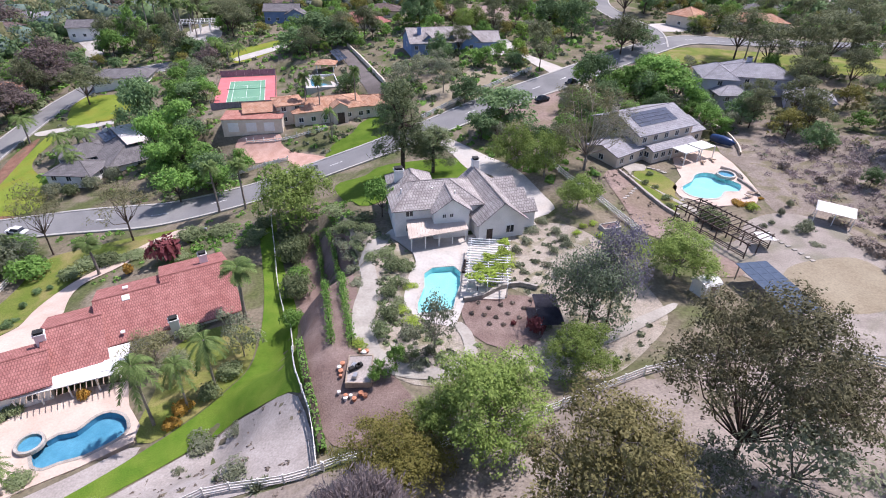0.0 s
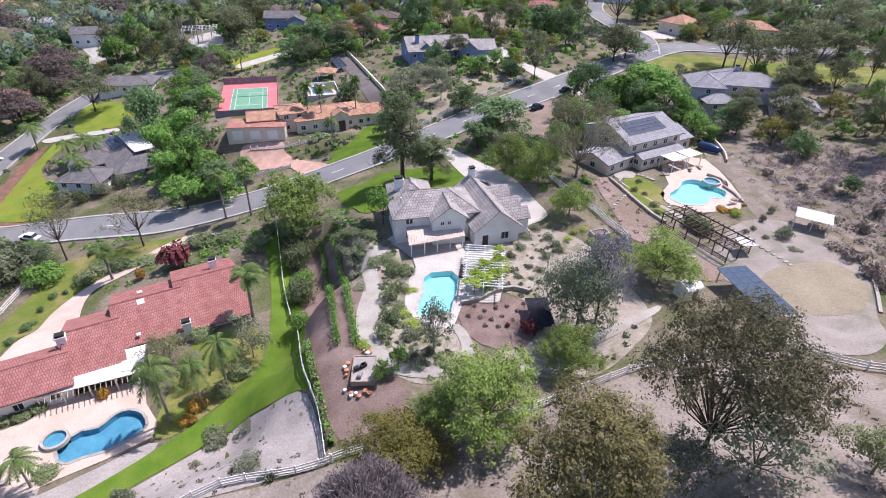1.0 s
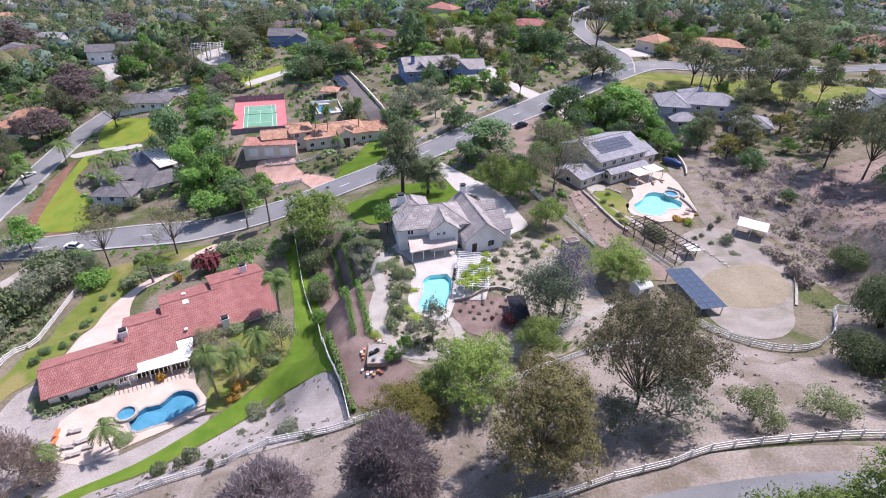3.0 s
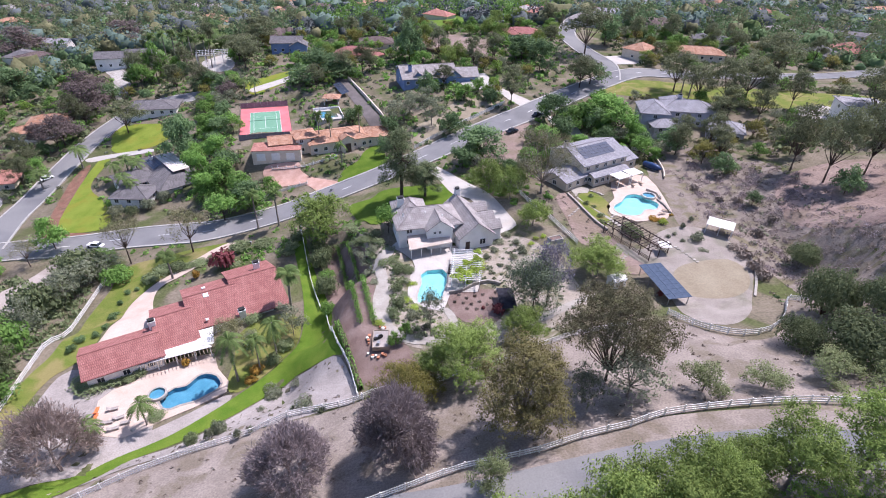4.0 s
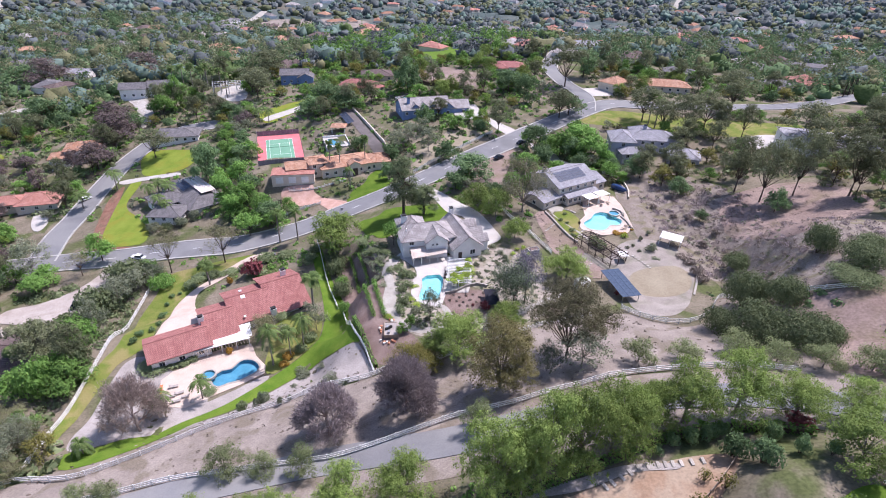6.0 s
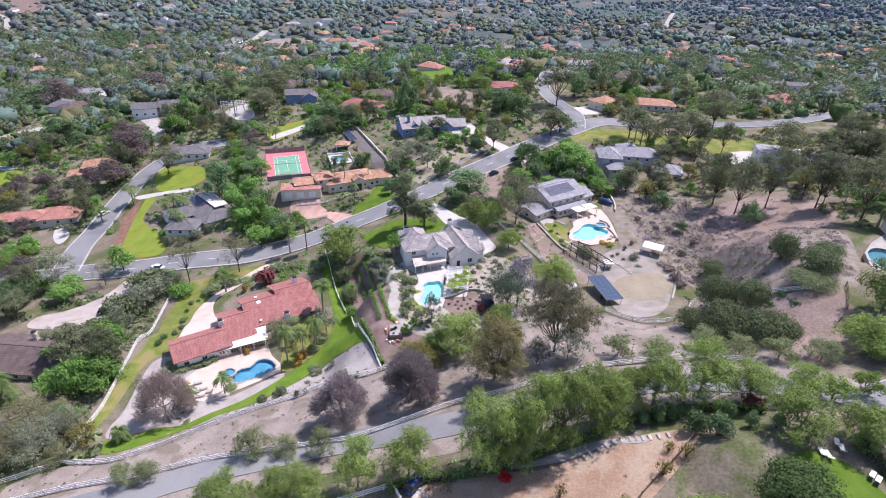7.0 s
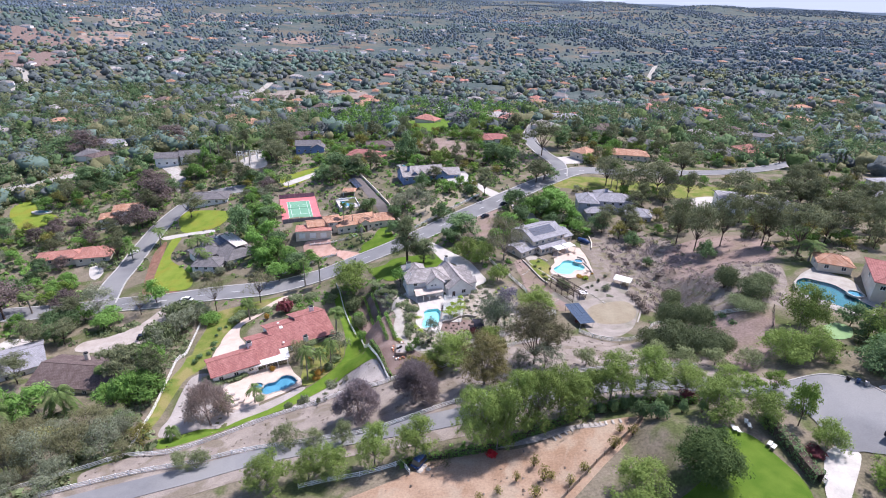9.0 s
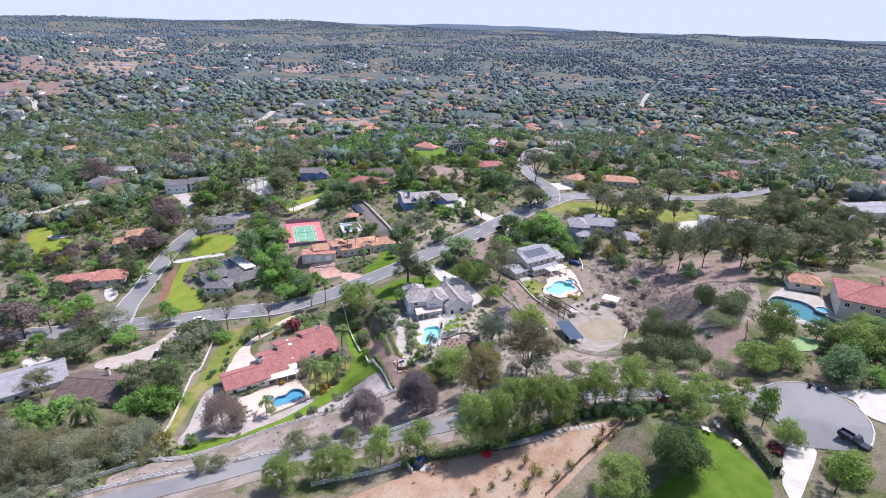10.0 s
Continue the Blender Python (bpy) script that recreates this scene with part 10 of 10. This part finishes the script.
# low plants on open slopes
SLOPES = (
    ([(67.69, 123.99), (84.71, 134.90), (100.57, 117.48), (87.80, 72.95), (84.69, 58.67), (80.31, 61.18), (73.28, 68.17), (68.79, 80.95), (68.56, 96.33)], 5.0, "scrub", 0.3, 0.9),
    ([(67.69, 123.99), (84.71, 134.90), (100.57, 117.48), (87.80, 72.95), (84.69, 58.67), (80.31, 61.18), (73.28, 68.17), (68.79, 80.95), (68.56, 96.33)], 26.0, "grey", 0.4, 1.1),
    ([(9.76, 81.34), (16.91, 85.39), (23.89, 79.99), (28.08, 69.38), (29.33, 59.35), (22.80, 50.90), (16.37, 47.45), (10.20, 49.76), (7.22, 56.29), (14.04, 60.70), (11.63, 65.16), (6.97, 69.92)], 4.0, "grey", 0.2, 0.6),
    ([(-16.70, 86.71), (-10.30, 80.49), (-5.53, 74.81), (-4.72, 69.47), (-5.61, 62.98), (-3.75, 60.08), (0.92, 58.12), (4.48, 54.88), (3.49, 49.84), (-1.49, 47.61), (-6.61, 49.72), (-10.53, 54.38), (-12.10, 59.79), (-11.89, 65.89), (-15.68, 78.09), (-20.57, 87.42)], 1.8, "garden", 0.25, 0.6),
    ([(-16.70, 86.71), (-10.30, 80.49), (-5.53, 74.81), (-4.72, 69.47), (-5.61, 62.98), (-3.75, 60.08), (0.92, 58.12), (4.48, 54.88), (3.49, 49.84), (-1.49, 47.61), (-6.61, 49.72), (-10.53, 54.38), (-12.10, 59.79), (-11.89, 65.89), (-15.68, 78.09), (-20.57, 87.42)], 2.5, "grey", 0.25, 0.6),
    ([(-34.26, 97.78), (-29.12, 98.66), (-21.61, 101.41), (-16.15, 91.51), (-16.19, 82.82), (-22.04, 88.16), (-27.78, 91.13), (-31.47, 91.19)], 1.8, "green", 0.4, 1.0),
    ([(28.50, 111.20), (37.68, 107.96), (41.44, 90.87), (37.42, 80.11), (30.97, 81.89), (27.10, 92.07), (23.37, 97.05)], 4.0, "scrub", 0.25, 0.7),
    ([(-52.22, 95.92), (-41.67, 97.48), (-34.65, 93.92), (-37.86, 87.78), (-48.40, 88.42), (-55.83, 92.64)], 1.8, "green", 0.4, 1.0),
    ([(-37.71, 65.30), (-32.15, 68.42), (-28.48, 65.93), (-27.96, 59.76), (-31.12, 52.83), (-36.21, 46.62), (-39.32, 49.57), (-37.82, 56.07)], 14.0, "green", 0.3, 0.8),
    ([(-97.53, 94.53), (-85.49, 91.29), (-81.67, 73.10), (-77.31, 54.43), (-77.71, 43.23), (-78.29, 34.87), (-80.79, 32.98), (-122.36, 84.94), (-107.93, 90.78)], 4.0, "garden", 0.8, 1.9),
    ([(69.36, 65.73), (79.52, 40.74), (71.69, 25.67), (55.96, 31.04)], 6.0, "oak", 0.4, 1.3),
    ([(67.69, 123.99), (84.71, 134.90), (100.57, 117.48), (87.80, 72.95), (84.69, 58.67), (80.31, 61.18), (73.28, 68.17), (68.79, 80.95), (68.56, 96.33)], 7.0, "twiggy", 0.25, 0.8),
    ([(67.50, 115.18), (89.97, 122.21), (96.32, 104.51), (86.36, 90.74), (76.32, 91.25), (63.09, 94.51)], 8.0, "twiggy", 0.3, 0.9),
    ([(46.93, 80.53), (52.82, 87.75), (60.20, 91.09), (67.05, 88.18), (68.79, 80.95), (68.37, 72.96), (58.98, 55.67), (51.89, 50.78), (46.49, 55.48), (46.78, 67.71), (41.92, 75.41), (40.84, 83.16)], 9.0, "grey", 0.2, 0.7),
    ([(-183.84, 141.84), (-106.63, 130.47), (-58.98, 106.35), (-14.91, 134.63), (56.00, 194.94), (74.10, 225.21), (29.93, 647.88), (-116.27, 510.59), (-530.79, 648.41)], 22.0, "green", 0.5, 1.5),
    ([(-183.84, 141.84), (-106.63, 130.47), (-58.98, 106.35), (-14.91, 134.63), (56.00, 194.94), (74.10, 225.21), (29.93, 647.88), (-116.27, 510.59), (-530.79, 648.41)], 24.0, "grey", 0.5, 1.4),
    ([(-10.07, 127.94), (54.76, 187.99), (64.04, 178.73), (42.45, 120.62), (26.35, 99.21), (18.43, 99.13), (7.04, 109.31)], 9.0, "green", 0.4, 1.2),
    ([(-84.46, 101.84), (-41.86, 103.83), (-32.58, 96.48), (-39.00, 88.03), (-53.50, 84.85), (-62.52, 77.33)], 8.0, "green", 0.3, 0.9),
    ([(83.62, 119.02), (107.65, 68.07), (95.73, 45.16), (76.86, 47.60), (73.59, 63.79), (75.43, 96.55)], 6.0, "scrub", 0.35, 1.0),
    ([(83.62, 119.02), (107.65, 68.07), (95.73, 45.16), (76.86, 47.60), (73.59, 63.79), (75.43, 96.55)], 9.0, "twiggy", 0.25, 0.8),
    ([(108.20, 153.41), (143.31, 114.62), (115.04, 73.71), (97.32, 85.17), (83.62, 119.02)], 14.0, "scrub", 0.4, 1.1),
    ([(76.94, 106.09), (91.21, 70.71), (93.08, 47.84), (88.91, 41.19), (76.34, 46.58), (63.85, 54.07), (73.66, 86.13)], 7.0, "scrub", 0.4, 1.0),
    ([(43.07, 13.27), (55.03, 8.93), (52.84, 6.84), (41.21, 8.76), (27.89, 6.58), (12.56, 1.78), (0.35, 1.46), (-5.77, 0.52), (0.40, 3.64), (13.07, 5.41)], 3.0, "green", 0.3, 0.8),
    ([(10.12, 28.99), (29.49, 29.50), (33.04, 42.98), (16.28, 46.37), (4.04, 36.68)], 8.0, "scrub", 0.3, 0.9),
)
for z, (ring, each, leaves, lo, hi) in enumerate(SLOPES):
    rng = np.random.default_rng(200 + z)
    r = np.asarray(ring)
    n = int((r.max(0) - r.min(0)).prod() / each)
    p = rng.uniform(r.min(0), r.max(0), (n, 2))
    p = p[inside(p, r)]
    p = p[free_of(p)]
    clumps("low_shrubs", p, lo * (2 if leaves == "twiggy" else 1), hi * (1.6 if leaves == "twiggy" else 1), 60 if leaves == "twiggy" else 22, (0.1 if leaves in ("twiggy", "scrub") else 0.17) if hi < 1.2 else 0.3, leaves, "scattered low " + {"scrub": "dry straw-brown scrub", "grey": "grey-green shrubs", "green": "green shrubs", "garden": "leafy green shrubs", "oak": "dark green shrubs", "twiggy": "leafless grey-mauve brush"}[leaves], 210 + z, 0.7)
# dry tufts on the bare field
for z, (ring, each) in enumerate(((SETTING[0][1], 6.0), (SETTING[1][1], 2.6), (SETTING[10][1], 12.0))):
    rng = np.random.default_rng(230 + z)
    r = np.asarray(ring)
    p = rng.uniform(r.min(0), r.max(0), (int((r.max(0) - r.min(0)).prod() / each), 2))
    p = p[inside(p, r)]
    clumps("dry_tufts", p, 0.1, 0.42, 14, 0.1, "scrub", "sparse dry grass tufts on bare soil", 240 + z, 0.5)


def wedge(rng, n, near, far_off):
    """Random places in the wide valley ahead, between two distances."""
    d = np.sqrt(rng.uniform(near**2, far_off**2, n))
    a = rng.uniform(-0.86, 0.86, n)
    return np.c_[d * np.sin(a), d * np.cos(a) - 40]


def patchy(p, size, seed):
    """Smooth random value of about -1 to 1 over the plan, in patches of a size."""
    table = np.random.default_rng(seed).uniform(-1, 1, (97, 97))
    q = p / size + 500
    i = np.floor(q).astype(int)
    f = smooth(q - i)
    i, j = i % 97, (i + 1) % 97
    top = table[i[:, 0], i[:, 1]] * (1 - f[:, 0]) + table[j[:, 0], i[:, 1]] * f[:, 0]
    low = table[i[:, 0], j[:, 1]] * (1 - f[:, 0]) + table[j[:, 0], j[:, 1]] * f[:, 0]
    return top * (1 - f[:, 1]) + low * f[:, 1]


rng = np.random.default_rng(78)
# far houses in the valley
FAR = []
for wall_key, roof_key in (("stucco_warm", "brown_shingle"), ("stucco_warm", "orange_tile"), ("stucco", "dark_shingle"), ("stucco_warm", "pink_tile"), ("stucco", "grey_shingle")):
    ob = villa("", 0, 400 + 40 * len(FAR), 0, ((0, 0, 18, 5.5, 0, 3.4, 2.2), (6, -6, 10, 4.5, 90, 3.2, 2.0)), wall_key, roof_key, "distant house with " + {"brown_shingle": "brown", "grey_shingle": "pale grey", "orange_tile": "terracotta", "dark_shingle": "dark", "pink_tile": "faded pink"}[roof_key] + " roof among trees", 1, "hip", plain=True)
    ob["group"] = "far houses"
    FAR.append(ob)
p = np.concatenate([wedge(rng, 95, 330, 720), wedge(rng, 110, 700, 1800)])
HOMES += [tuple(q) for q in p]
for i, (x, y) in enumerate(p):
    m = pose(x, y, ground(x, y), 0, 0, rng.uniform(0, 180))
    if i < len(FAR):
        FAR[i].matrix_basis = m
    else:
        copy_thing(FAR[i % len(FAR)], m)

# countless small roofs across the valley
for z, (wall_key, roof_key) in enumerate((("stucco", "pale_shingle"), ("stucco_warm", "orange_tile"), ("stucco", "grey_shingle"))):
    q = np.concatenate([wedge(rng, 50, 620, 1500), wedge(rng, 130, 1500, 3200)])
    HOMES += [tuple(w) for w in q]
    a, ln, w = rng.uniform(0, math.pi, len(q)), rng.uniform(7, 13, len(q)), rng.uniform(4, 6.5, len(q))
    zz = terrain(q[:, 0], q[:, 1]) + 1.5
    vv, ff = [], []
    for (x, y), t, l2, w2, h in zip(q, a, ln, w, zz):
        c, s = math.cos(t), math.sin(t)
        o = len(vv)
        for u, k, up in ((-l2, -w2, 0), (l2, -w2, 0), (l2, w2, 0), (-l2, w2, 0), (-l2, -w2, 4), (l2, -w2, 4), (l2, w2, 4), (-l2, w2, 4), (-l2 * 0.6, 0, 6.5), (l2 * 0.6, 0, 6.5)):
            vv.append((x + u * c - k * s, y + u * s + k * c, h + up - 2))
        ff += [tuple(o + i for i in f4) for f4 in ((0, 1, 5, 4), (1, 2, 6, 5), (2, 3, 7, 6), (3, 0, 4, 7), (4, 5, 9, 8), (6, 7, 8, 9), (5, 6, 9), (7, 4, 8))]
    me = mesh_of("valley_houses", vv, ff, M[wall_key])
    me.materials.append(M[roof_key])
    me.polygons.foreach_set("material_index", np.tile([0, 0, 0, 0, 1, 1, 1, 1], len(q)).astype(np.int32))
    tagged(new("valley_houses", me), "countless tiny houses across the far valley", "houses", "", "stuff")

rng = np.random.default_rng(77)
# woods turn bluer with distance: haze is put into their leaf colours
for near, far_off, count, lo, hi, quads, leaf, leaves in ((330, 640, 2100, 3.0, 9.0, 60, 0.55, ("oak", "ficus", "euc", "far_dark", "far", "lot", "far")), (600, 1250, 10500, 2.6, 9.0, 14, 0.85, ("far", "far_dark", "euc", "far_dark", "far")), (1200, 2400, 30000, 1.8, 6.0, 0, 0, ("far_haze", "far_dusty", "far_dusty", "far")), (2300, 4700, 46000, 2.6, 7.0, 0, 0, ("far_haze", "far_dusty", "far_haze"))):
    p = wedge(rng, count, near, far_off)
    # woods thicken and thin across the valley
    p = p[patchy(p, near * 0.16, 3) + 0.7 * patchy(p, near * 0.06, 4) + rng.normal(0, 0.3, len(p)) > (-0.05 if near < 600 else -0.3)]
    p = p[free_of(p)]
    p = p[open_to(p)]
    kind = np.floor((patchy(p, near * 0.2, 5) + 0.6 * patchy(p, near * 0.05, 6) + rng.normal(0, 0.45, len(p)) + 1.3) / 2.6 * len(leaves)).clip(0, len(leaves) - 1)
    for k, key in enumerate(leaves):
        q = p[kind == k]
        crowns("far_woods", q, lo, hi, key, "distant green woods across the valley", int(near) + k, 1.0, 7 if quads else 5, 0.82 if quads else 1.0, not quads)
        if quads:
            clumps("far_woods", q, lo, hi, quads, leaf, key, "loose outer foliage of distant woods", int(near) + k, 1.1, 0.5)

# bare fields and the last hazy ridge
for ring, key, label in (([(-754.00, 1329.67), (-1112.50, 2234.42), (-1022.91, 2238.16), (-706.64, 1403.96)], "dirt_tan", "far bare tan field"), ([(-790.24, 1921.11), (-850.36, 2198.27), (-793.53, 2271.11), (-725.01, 2043.60), (-633.04, 1622.03)], "dirt_tan", "far bare tan field"), ([(-672.35, 1036.16), (-694.18, 1140.08), (-656.80, 1231.66), (-598.94, 1105.01), (-627.09, 1029.13)], "dirt_red", "far bare reddish hillside"), ([(-714.38, 827.16), (-837.85, 1010.35), (-783.41, 1085.43), (-694.33, 1077.42), (-591.79, 905.64), (-607.33, 837.13)], "mulch", "far brown brushy hillside"), ([(-385.50, 1470.86), (-326.84, 1607.75), (-285.38, 1507.92), (-340.48, 1402.03)], "dirt_red", "far reddish field"), ([(-221.63, 678.46), (-161.39, 731.16), (-95.54, 739.06), (-85.11, 641.02), (-164.93, 597.73), (-201.69, 604.48)], "dirt_tan", "far bare plots")):
    drape("far_field", ring, 1.2, M[key], label, "field", True, 40.0)
# the ridge's haze is put into its blue colour and a faint glow
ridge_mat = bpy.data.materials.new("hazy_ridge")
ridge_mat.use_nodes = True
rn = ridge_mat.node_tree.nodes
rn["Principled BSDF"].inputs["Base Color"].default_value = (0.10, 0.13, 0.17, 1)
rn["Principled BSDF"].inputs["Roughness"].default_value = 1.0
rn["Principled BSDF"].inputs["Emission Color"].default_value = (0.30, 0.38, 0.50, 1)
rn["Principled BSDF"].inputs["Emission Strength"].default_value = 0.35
sky_mat = bpy.data.materials.new("pale_sky")
sky_mat.use_nodes = True
sn = sky_mat.node_tree.nodes
sn["Principled BSDF"].inputs["Base Color"].default_value = (0, 0, 0, 1)
sn["Principled BSDF"].inputs["Roughness"].default_value = 1.0
sn["Principled BSDF"].inputs["Emission Color"].default_value = (0.62, 0.70, 0.84, 1)
sn["Principled BSDF"].inputs["Emission Strength"].default_value = 0.66
v, f = [], []
for i in range(60):
    a = -1.3 + 2.6 * i / 59
    v += [(4880 * math.sin(a), 4880 * math.cos(a), -60), (4880 * math.sin(a), 4880 * math.cos(a), 700)]
    if i:
        f.append((2 * i - 2, 2 * i, 2 * i + 1, 2 * i - 1))
tagged(new("backdrop", mesh_of("backdrop", v, f, sky_mat)), "pale hazy blue sky above the horizon", "backdrop", "", "structure")
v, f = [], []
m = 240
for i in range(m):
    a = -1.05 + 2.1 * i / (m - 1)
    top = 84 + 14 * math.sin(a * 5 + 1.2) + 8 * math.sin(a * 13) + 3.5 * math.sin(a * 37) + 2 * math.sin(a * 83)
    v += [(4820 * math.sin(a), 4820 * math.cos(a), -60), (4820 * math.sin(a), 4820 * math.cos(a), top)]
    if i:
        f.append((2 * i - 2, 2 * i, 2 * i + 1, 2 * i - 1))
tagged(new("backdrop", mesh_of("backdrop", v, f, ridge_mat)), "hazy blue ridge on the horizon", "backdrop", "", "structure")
